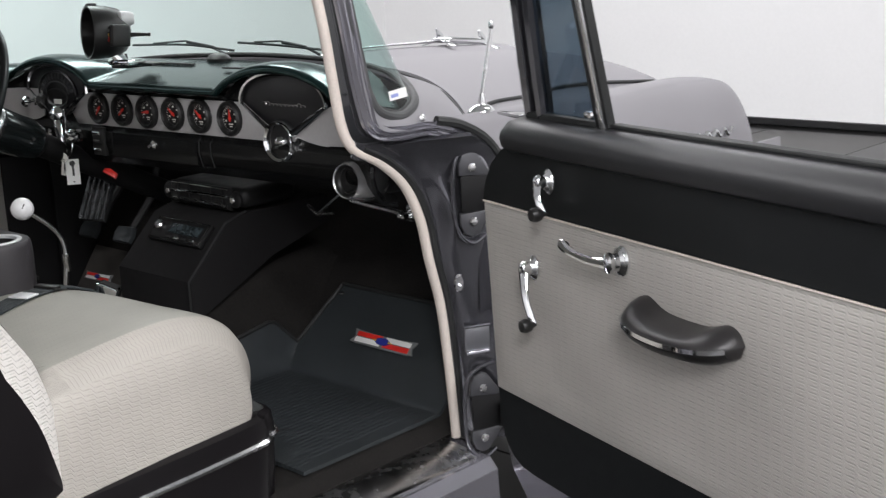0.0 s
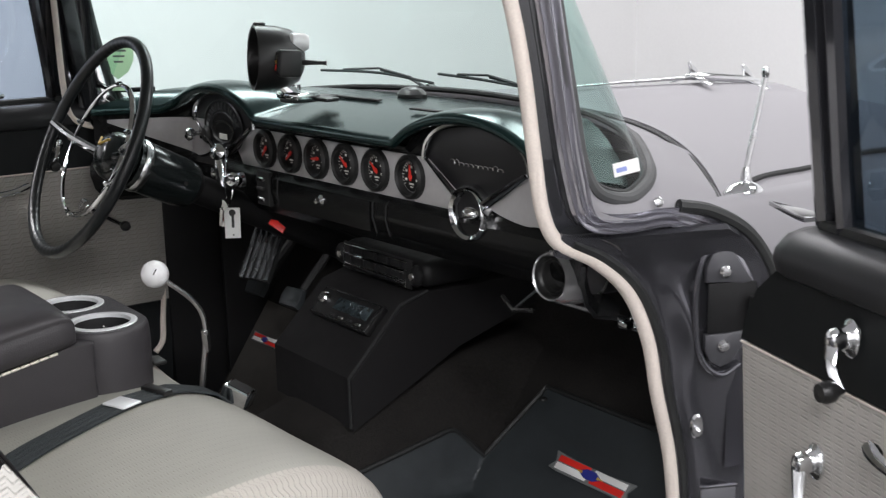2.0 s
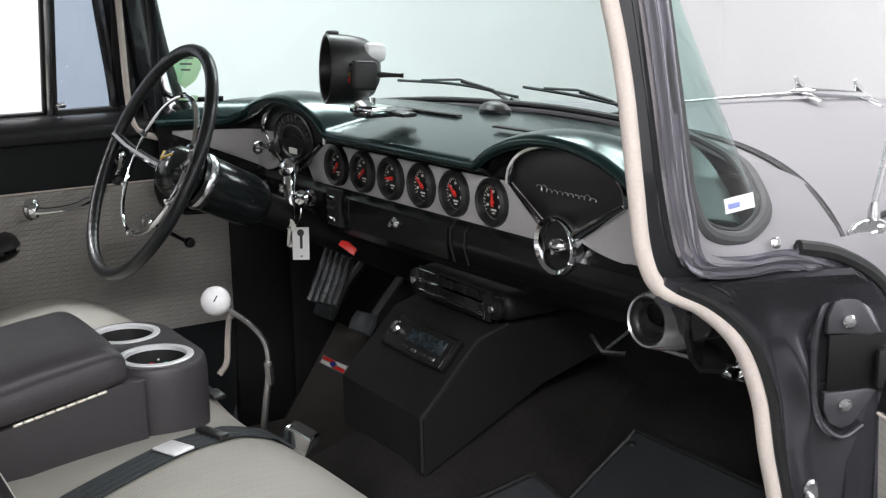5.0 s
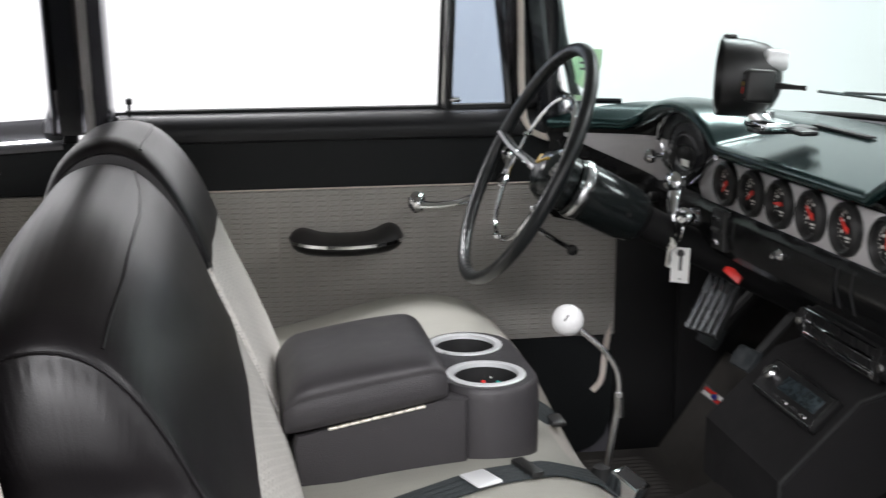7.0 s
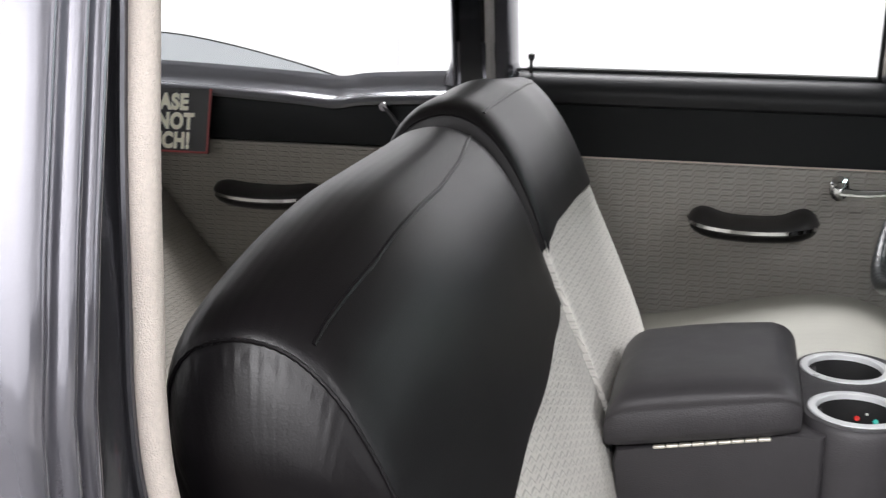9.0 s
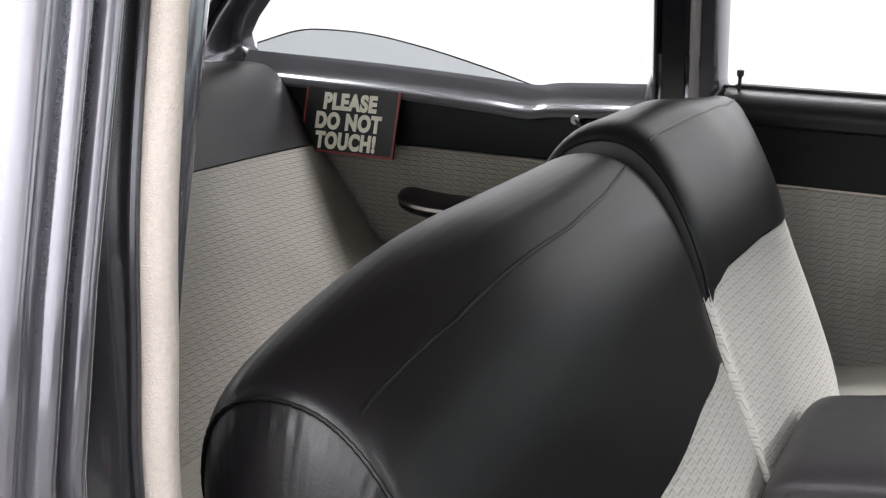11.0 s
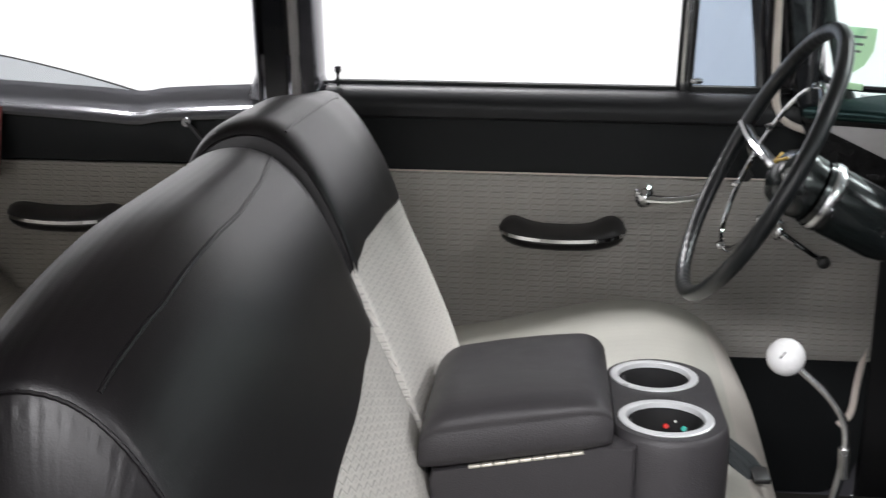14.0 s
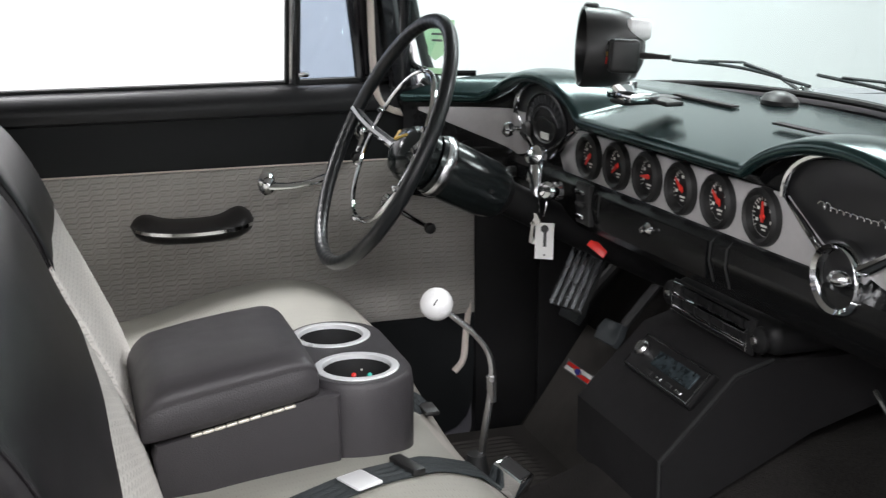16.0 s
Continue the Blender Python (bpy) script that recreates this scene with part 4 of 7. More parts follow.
def armrest(parent, s0, z0, tall=0.019):
    """Padded armrest with a chrome strip, along local x from s0, on the plane y = 0."""
    L = 0.226
    rings = []
    n = 30
    for i in range(n + 1):
        t = i / n
        x = s0 + L * t
        end = max(0.0, 1 - abs(2 * t - 1) ** 6) ** 0.5
        out = 0.060 * (0.45 + 0.55 * math.sin(math.pi * t) ** 0.4) * (0.20 + 0.80 * end)
        # a curled front end and a low rounded rear end
        hump = tall * (math.exp(-((t - 0.11) / 0.13) ** 2) + 0.75 * math.exp(-((t - 0.90) / 0.13) ** 2))
        top = (0.013 + hump) * end
        bot = -0.026 * end
        sag = -0.006 * math.sin(math.pi * t)
        prof = [(-0.004, top * 1.15), (out * 0.25, top * 1.10), (out * 0.55, top * 0.85), (out * 0.82, top * 0.42), (out * 0.97, top * 0.10), (out, -0.003 * end), (out * 0.98, bot * 0.40), (out * 0.86, bot * 0.75), (out * 0.60, bot), (-0.004, bot * 1.05)]
        rings.append([(x, a, z0 + sag + b) for a, b in prof])
    arm = part("armrest", loft(rings, True, True), ARMV, parent, "black padded armrest", sharp=70)
    low = [[r[5]] + [(x, a * 1.012 + 0.0004, z - 0.0006) for x, a, z in r[6:9]] + [r[9], (r[9][0], r[9][1], z0)] for r in rings[1:-1]]
    part("armrest_base", loft(low, True, True), BLACKP, arm, "gloss black lower half of the armrest")
    strip = [Vector(rings[i][5]) + Vector((0, 0.0016, -0.0012)) for i in range(1, n)]
    part("chrome_strip", sweep(strip, [(-0.0014, -0.0031), (0.0014, -0.0026), (0.0022, 0.0), (0.0014, 0.0026), (-0.0014, 0.0031)]), CHROME, arm, "chrome trim strip")
    return arm


def crank(parent, s, z, ang, length, name, label):
    """A window crank on the plane y = 0: oval base, arm and knob."""
    m = Matrix.Translation((s, 0, z)) @ Matrix.Rotation(radians(-90), 4, "X")
    b = part(name, revolve([(0.0145, 0.0), (0.0145, 0.003), (0.0125, 0.006), (0.010, 0.008), (0.008, 0.014), (0.0095, 0.020), (0.0075, 0.026), (0.003, 0.029), (0, 0.0295)], 20, m @ Matrix.Diagonal((1, 1.4, 1, 1))), CHROME, parent, label)
    d = Vector((math.cos(radians(ang)), 0, math.sin(radians(ang))))
    p0 = Vector((s, 0.021, z))
    part("crank_arm", tube(smooth_path([p0, p0 + d * length * 0.5 + Vector((0, 0.008, 0)), p0 + d * length + Vector((0, 0.004, 0))], 4), [0.0085, 0.008, 0.007, 0.0065, 0.006, 0.006, 0.006, 0.006, 0.0065], 8, flat=0.6), CHROME, b)
    e = p0 + d * length
    part("knob", revolve([(0.004, 0.0), (0.006, 0.006), (0.0105, 0.012), (0.0115, 0.020), (0.009, 0.027), (0, 0.029)], 16, Matrix.Translation(e) @ Matrix.Rotation(radians(-90), 4, "X")), BLACKP, b, "black knob")
    return b


def pull(parent, s, z, ds, dz):
    """A chrome door release: a rosette and a curved lever."""
    m = Matrix.Translation((s, 0, z)) @ Matrix.Rotation(radians(-90), 4, "X")
    b = part("door_handle", revolve([(0.0168, 0.0), (0.0168, 0.003), (0.0140, 0.006), (0.0150, 0.008), (0.0105, 0.012), (0.0092, 0.018), (0.0118, 0.023), (0.0112, 0.028), (0.0060, 0.032), (0.002, 0.0335), (0, 0.034)], 14, m @ Matrix.Diagonal((1, 1.35, 1, 1))), CHROME, parent, "chrome inside door handle")
    p0 = Vector((s, 0.028, z))
    d = Vector((ds, 0, dz))
    part("lever", tube(smooth_path([p0, p0 + d * 0.35 + Vector((0, 0.004, -0.005)), p0 + d * 0.75 + Vector((0, 0.007, -0.003)), p0 + d + Vector((0, 0.004, 0.003))], 4), [0.009, 0.0085, 0.0075, 0.007, 0.007, 0.007, 0.0065, 0.0065, 0.007, 0.0075, 0.008, 0.008, 0.006], 8, flat=0.55), CHROME, b)
    return b


def door(name, label, crank_ang, post=0.272, pane=0.318, slack=0.25, bar_at=0.478, ahead=0.0, lift=0.0):
    """Built with local x from the hinge to the latch, y into the cabin, z up; the trim lies on y = 0."""
    d = thing(name, label, "car door", "car doors", "structure")
    up = Matrix.Rotation(radians(90), 4, "X")
    # outlines lie in (s, z); plate thickness goes along -y after the turn
    part("door_shell", plate([(0.335, 0.345 + lift), (1.13, 0.345 + lift), (1.13, 1.0), (0.26, 0.99), (0.19 - ahead, 0.93), (0.155 - ahead, 0.85), (0.165 - ahead, 0.6), (0.178 - ahead, 0.48 + lift), (0.205 - ahead, 0.41 + lift), (0.26 - ahead, 0.362 + lift)], 0.07, Matrix.Translation((0, -0.018, 0)) @ up, 0.01), PAINT, d, "grey painted door shell")
    part("lower_panel", plate([(0.30, 0.432 + lift), (1.10, 0.432 + lift), (1.10, 0.558), (0.190 - ahead, 0.558), (0.198 - ahead, 0.500 + lift), (0.210 - ahead, 0.468 + lift), (0.232 - ahead, 0.446 + lift), (0.262 - ahead, 0.435 + lift)], 0.014, Matrix.Translation((0, -0.004, 0)) @ up, 0.004, uv=True), VINYL_P, d, "black vinyl lower door panel")
    def cloth(u, v):
        # stretched trim with soft slack folds towards the lower front
        front = 0.190 - ahead - 0.022 * v * (ahead == 0)
        a, z = front + (1.10 - front) * u, 0.56 + 0.325 * v
        edge = min(1.0, 12 * u, 12 * (1 - u), 6 * v, 6 * (1 - v))
        fold = math.sin(16 * a + 9 * z) * math.exp(-((a - 0.36) / 0.2) ** 2 - ((z - 0.64) / 0.12) ** 2) + 0.35 * math.sin(9 * a - 14 * z) + 0.20 * math.sin(34 * a - 26 * z + 2 * math.sin(9 * z)) * math.exp(-((a - 0.44) / 0.17) ** 2 - ((z - 0.65) / 0.09) ** 2)
        return (a, slack * 0.0105 * fold * edge - 0.003 * (1 - min(1.0, 3 * edge)), z)
    # the closed door takes the dimmed copy, the open door the brightened one
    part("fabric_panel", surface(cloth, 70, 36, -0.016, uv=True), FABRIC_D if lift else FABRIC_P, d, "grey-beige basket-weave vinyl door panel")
    nose = [(0.166 - 0.5 * ahead, 0.888), (0.176 - 0.5 * ahead, 0.920), (0.196 - 0.5 * ahead, 0.952), (0.232, 0.98), (0.262, 0.99), (1.10, 0.99), (1.10, 0.888)]
    part("upper_panel", plate(nose, 0.016, Matrix.Translation((0, -0.002, 0)) @ up, 0.005, uv=True), VINYL_P, d, "black vinyl upper door panel")
    part("panel_bead", tube([(0.172 - ahead, 0.001, 0.8865), (0.6, 0.001, 0.8865), (1.10, 0.001, 0.8865)], 0.0016, 6), WINDLACE, d, "pale bead between the panels")
    # belt rail, a rolled painted cap
    prof = [(-0.055, 0.985), (-0.055, 1.028), (-0.03, 1.034), (-0.006, 1.028), (0.010, 1.012), (0.014, 0.998), (0.010, 0.984), (0.0, 0.978)]
    rings = []
    for s in (0.243, 0.250, 0.266, 0.31, 0.6, 1.0, 1.12):
        k = 0.6 if s < 0.248 else (0.88 if s < 0.26 else 1.0)
        rings.append([(s, y * k, 1.005 + (z - 1.005) * k) for y, z in prof])
    part("belt_rail", loft(rings, True, True), RAILP, d, "dark grey painted belt rail")
    # window frame: vent window with its division bar
    vy = -0.035
    lean = Matrix.Translation((0, vy, 1.03)) @ Matrix.Rotation(radians(-12), 4, "X") @ Matrix.Translation((0, -vy, -1.03))
    vg = part("vent_glass", plate([(pane, 1.03), (bar_at - 0.009, 1.03), (bar_at - 0.009, 1.46), (pane + 0.06, 1.46)], 0.004, lean @ Matrix.Translation((0, vy, 0)) @ up), SIDEGLASS if lift else VENTGLASS, d, "blue-grey tinted vent window glass")
    vg.visible_shadow = False
    part("vent_frame", tube([lean @ Vector(p) for p in ((pane - 0.009, vy, 1.03), (pane, vy, 1.10), (pane + 0.06, vy, 1.47))], 0.011, 8), POSTP, d, "charcoal painted window post")
    part("vent_sill", box(0.20, 0.022, 0.014, (bar_at - 0.105, vy, 1.035), 0.004), RUBBER, d, "black vent window seal")
    bar = part("division_bar", box(0.012, 0.024, 0.45, (bar_at + 0.002, vy, 1.25), 0.003, m=lean), CHROME_S, d, "bright division bar of the vent window")
    part("bar_seal", box(0.008, 0.02, 0.45, (bar_at - 0.010, vy, 1.25), 0.002, m=lean), RUBBER, bar)
    part("bar_channel", box(0.006, 0.014, 0.45, (bar_at + 0.011, vy, 1.25), 0.002, m=lean), RUBBER, bar, "black window channel")
    part("vent_catch", box(0.022, 0.012, 0.011, (bar_at - 0.019, vy + 0.018, 1.052), 0.005), CHROME_S, d, "chrome vent window catch")
    part("door_post", tube([lean @ p for p in smooth_path([(post, vy - 0.005, 1.03), (post + 0.012, vy - 0.005, 1.12), (post + 0.07, vy - 0.005, 1.48)], 3)], 0.014, 8), POSTP, d, "charcoal painted front window post")
    part("post_filler", plate([(post, 1.03), (pane - 0.004, 1.03), (pane + 0.056, 1.46), (post + 0.062, 1.46)], 0.016, lean @ Matrix.Translation((0, vy - 0.004, 0)) @ up, 0.003), POSTP, d, "charcoal painted face of the window post")
    part("window_sill", box(0.62, 0.020, 0.008, (0.80, vy - 0.004, 1.036), 0.003), RUBBER, d, "black window channel felt")
    part("belt_moulding", plate([(0.015, -0.127), (0.03, -0.128), (0.18, -0.105), (0.18, -0.070), (0.15, -0.078)], 0.006, Matrix.Translation((0, 0, 1.006)) @ Matrix.Rotation(radians(-4), 4, "Y"), 0.002), PAINT_IN, d, "pointed front end of the outer belt moulding")
    armrest(d, 0.585, 0.79, 0.014)
    crank(d, 0.325, 0.799, crank_ang, 0.088, "window_crank", "chrome window crank with a black knob")
    crank(d, 0.375, 0.945, -68, 0.048, "vent_crank", "chrome vent window crank with a black knob")
    pull(d, 0.558, 0.854, -0.110, 0.010)
    part("lock_button", revolve([(0.003, 0.0), (0.003, 0.022), (0.006, 0.026), (0.006, 0.034), (0, 0.036)], 12, Matrix.Translation((1.10, -0.02, 1.03))), BLACKP, d, "small black lock button")
    return d


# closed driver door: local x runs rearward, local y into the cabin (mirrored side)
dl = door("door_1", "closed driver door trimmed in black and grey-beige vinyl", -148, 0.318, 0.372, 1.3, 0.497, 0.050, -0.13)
dl.matrix_world = Matrix(((-1, 0, 0, 0), (0, -1, 0, 0.72), (0, 0, 1, 0), (0, 0, 0, 1)))
OPEN = math.radians(71.3)
dr = door("door_2", "open passenger door trimmed in black and grey-beige vinyl", -70)
c, s_ = math.cos(OPEN), math.sin(OPEN)
dr.matrix_world = Matrix(((-c, -s_, 0, -0.115), (-s_, c, 0, -0.842), (0, 0, 1, -0.022), (0, 0, 0, 1))) @ Matrix.Rotation(radians(-0.57), 4, "Y")

# ---- seats ----
BACK = [(-0.826, 0.452), (-0.828, 0.50), (-0.832, 0.58), (-0.858, 0.70), (-0.897, 0.80), (-0.935, 0.885), (-0.968, 0.965), (-1.000, 1.020), (-1.035, 1.052), (-1.075, 1.060), (-1.115, 1.045), (-1.145, 1.005), (-1.160, 0.94), (-1.158, 0.80), (-1.135, 0.60), (-1.10, 0.45)]
back_curve = smooth_path([(x, 0, z) for x, z in BACK], 4)
CENTRE = Vector((-1.02, 0, 0.74))


def seat_back(y0, y1, label, drop_lo, drop_hi):
    """A folding seat back: fabric front, black vinyl cover over top, rear and ends."""
    t = thing("front_seat_back", label, "seat back", "front seat backs")
    n = 44

    def pt(u, v, grow=0.0):
        p = lerp_curve(back_curve, u)
        y = y0 + (y1 - y0) * v
        d0, d1 = y - y0, y1 - y
        k = 1.0
        r = 0.045
        for d, drop in ((d0, drop_lo), (d1, drop_hi)):
            if d < r:
                k *= 1 - drop * (1 - math.sqrt(max(0.0, 1 - (1 - d / r) ** 2)))
        z_fall = -0.050 * max(0.0, 1 - d0 / 0.30) ** 2 if y0 < -0.3 else 0.0
        recede = 0.0 if y0 < -0.3 else -0.080 * max(0.0, 1 - d1 / 0.32) ** 1.5
        if y0 > -0.3:
            # the driver's back stands a little higher and slopes down to the door
            z_fall = 0.022 - 0.110 * max(0.0, y - 0.17)
        dv = p - CENTRE
        q = CENTRE + Vector((dv.x * (1 - (1 - k) * (0.35 if dv.x > 0 else 1.0)), 0, dv.z * k)) + dv * grow
        # seat padding: a soft crown between the ends
        ahead = max(0.0, min(1.0, (q.x + 1.10) / 0.18))
        ahead = 0.3 + 0.7 * ahead * ahead * (3 - 2 * ahead)
        crown = 0.010 * math.sin(math.pi * v) * ahead
        if grow:
            # slack folds in the slip cover
            crown += 0.0010 * math.sin(13 * y + 3 * math.sin(7 * p.z)) * math.sin(9 * p.z + 3 * y)
        if y0 < -0.3 and dv.x > 0:
            # the outer bolster stands forward, lower down
            q.x += 0.028 * max(0.0, 1 - d0 / 0.16) ** 1.5 * max(0.0, min(1.0, (0.92 - p.z) / 0.2))
        if y0 < -0.3:
            # the outer end is rounded off towards the rear
            q.x += 0.030 * max(0.0, 1 - d0 / 0.12) ** 2 * max(0.0, min(1.0, (1.05 - p.z) / 0.09)) * max(0.0, min(1.0, (-1.05 - q.x) / 0.05))
        if grow:
            # gathers along the sewn ends
            gather = 0.00035 * math.sin(560 * u + 3 * math.sin(61 * u)) * math.exp(-(d0 if y0 < -0.3 else d1) / 0.012)
            q += (p - CENTRE).normalized() * gather
        return Vector((q.x + crown + recede * ahead, y, q.z + z_fall * max(0, (p.z - 0.5) / 0.55)))

    nu, nv = 220, n

    def across(j):
        """Even steps across the seat, closer together at the ends."""
        w = j / nv
        return w - 0.13 * math.sin(2 * math.pi * w)

    fab, cov = bmesh.new(), bmesh.new()
    layf, layc = fab.loops.layers.uv.verify(), cov.loops.layers.uv.verify()
    um = [0.0]
    for i in range(nu):
        um.append(um[-1] + (pt((i + 1) / nu, 0.5) - pt(i / nu, 0.5)).length)
    cut = next(i for i in range(nu) if pt(i / nu, 0.5).z > (0.862 if y0 < -0.3 else 0.915))
    for bmx, lay, a, b, grow in ((fab, layf, 0, cut + 1, 0.0), (cov, layc, cut, nu, 0.018)):
        vs = {}
        for i in range(a, b + 1):
            for j in range(nv + 1):
                # the cover's hem wanders a little
                uu = i / nu
                if grow and i == a:
                    uu += 0.0012 * math.sin(j * 0.7) - 0.008 * (abs(2 * j / nv - 1) ** 3) + (-0.060 * (1 - j / nv) ** 1.5 if y0 < -0.3 else 0.020 * j / nv)
                vs[i, j] = bmx.verts.new(pt(uu, across(j), grow))
        for i in range(a, b):
            for j in range(nv):
                f = bmx.faces.new((vs[i, j], vs[i + 1, j], vs[i + 1, j + 1], vs[i, j + 1]))
                for lp, (ii, jj) in zip(f.loops, ((i, j), (i + 1, j), (i + 1, j + 1), (i, j + 1))):
                    lp[lay].uv = ((y1 - y0) * across(jj), um[ii])
        if not grow:
            # close the body's rear and bottom
            rear = [bmx.verts.new(pt(0, across(j)) + Vector((-0.2, 0, 0))) for j in range(nv + 1)]
            for j in range(nv):
                bmx.faces.new((vs[a, j], vs[a, j + 1], rear[j + 1], rear[j]))
    part("seat_front", fab, FABRIC, t, "ivory basket-weave vinyl front")
    cvo = part("vinyl_cover", cov, VINYL, t, "black vinyl cover over the top and rear")
    # end panels: woven towards the front, black vinyl behind, slightly domed
    hem = 0.862 if y0 < -0.3 else 0.915
    outer_v = 0.0 if y0 < -0.3 else 1.0
    for v, sgn in ((0.0, -1), (1.0, 1)):
        # flush with the woven front, then with the cover above its hem
        edge = [pt(i / nu, v, 0.0 if i < cut else 0.018 * min(1.0, (i - cut) / 4)) for i in range(nu + 1)]
        rows = []
        woven_edge = [v == outer_v and i < nu // 2 and p.z < 0.80 for i, p in enumerate(edge)]
        for r in range(27):
            row = []
            for i, p in enumerate(edge):
                # the woven strip narrows towards the seat; its border follows one ring
                kb = 1 - 0.37 * max(0.12, min(1.0, (p.z - 0.42) / 0.25)) if woven_edge[i] else 0.93
                kk = 1 - (1 - kb) * r / 10 if r <= 10 else kb + (0.02 - kb) * (r - 10) / 16
                oy = 0.034 * (1 - kk ** 6) ** 1.2
                z = CENTRE.z + (p.z - CENTRE.z) * kk
                if v == outer_v:
                    oy = oy * (1 - 0.30 * math.exp(-((z - 0.885) / 0.022) ** 2)) + 0.0003 * math.exp(-((kk - 0.955) / 0.02) ** 2) * math.sin(1.45 * i + 2.2 * math.sin(0.23 * i))
                else:
                    oy *= 0.25
                row.append(Vector((CENTRE.x + (p.x - CENTRE.x) * kk, p.y + sgn * oy, z)))
            rows.append(row)
        vin, wov = bmesh.new(), bmesh.new()
        for bmx, want in ((vin, True), (wov, False)):
            lay = bmx.loops.layers.uv.verify()
            vs = {}
            for r in range(len(rows) - 1):
                for i in range(nu + 1):
                    i2 = (i + 1) % (nu + 1)
                    ids = ((r, i), (r, i2), (r + 1, i2), (r + 1, i))
                    c = sum((rows[a_][b_] for a_, b_ in ids), Vector()) / 4
                    if v == outer_v:
                        black = not (woven_edge[i] and r < 10)
                    else:
                        black = c.z > hem or c.x < -1.05
                    if black != want:
                        continue
                    for k in ids:
                        if k not in vs:
                            vs[k] = bmx.verts.new(rows[k[0]][k[1]])
                    f = bmx.faces.new([vs[k] for k in ids])
                    for lp in f.loops:
                        lp[lay].uv = (lp.vert.co.x, lp.vert.co.z)
        part("end_panel", vin, VINYL, t, "black vinyl end panel")
        part("end_front", wov, FABRIC, t, "ivory basket-weave end panel")
        lo_i = next(i for i in range(nu) if edge[i].z > (0.80 if v == outer_v else hem))
        part("piping", tube([p + Vector((0, sgn * 0.001, 0.0)) for p in edge[lo_i:]], 0.0017, 6), VINYL, t, "black vinyl piping")
    # raised seam along the front of the top
    line = []
    for j in range(41):
        v = (0.022 + 0.943 * j / 40) if y0 < -0.3 else (0.03 + 0.94 * j / 40)
        aim = lerp_curve([(-1.020, 0, 0), (-1.011, 0, 0), (-1.010, 0, 0), (-1.011, 0, 0), (-1.018, 0, 0), (-1.032, 0, 0)] if y0 < -0.3 else [(-1.028, 0, 0), (-1.024, 0, 0), (-1.040, 0, 0), (-1.075, 0, 0)], j / 40).x
        uu = next(i for i in range(nu) if pt(i / nu, v, 0.0165).x < aim and pt(i / nu, v, 0.0165).z > 0.9) / nu
        a_, b_ = pt(uu - 1 / nu, v, 0.0165), pt(uu, v, 0.0165)
        line.append(a_.lerp(b_, max(0.0, min(1.0, (a_.x - aim) / max(1e-6, a_.x - b_.x)))))
    part("seam", tube(line, 0.0021, 8), VINYL, cvo, "stitched seam")
    return t


seat_back(-0.668, -0.062, "passenger seat back with a black vinyl cover over ivory weave", 0.037, 0.05)
seat_back(-0.048, 0.612, "driver seat back with a black vinyl cover over ivory weave", 0.05, 0.06)


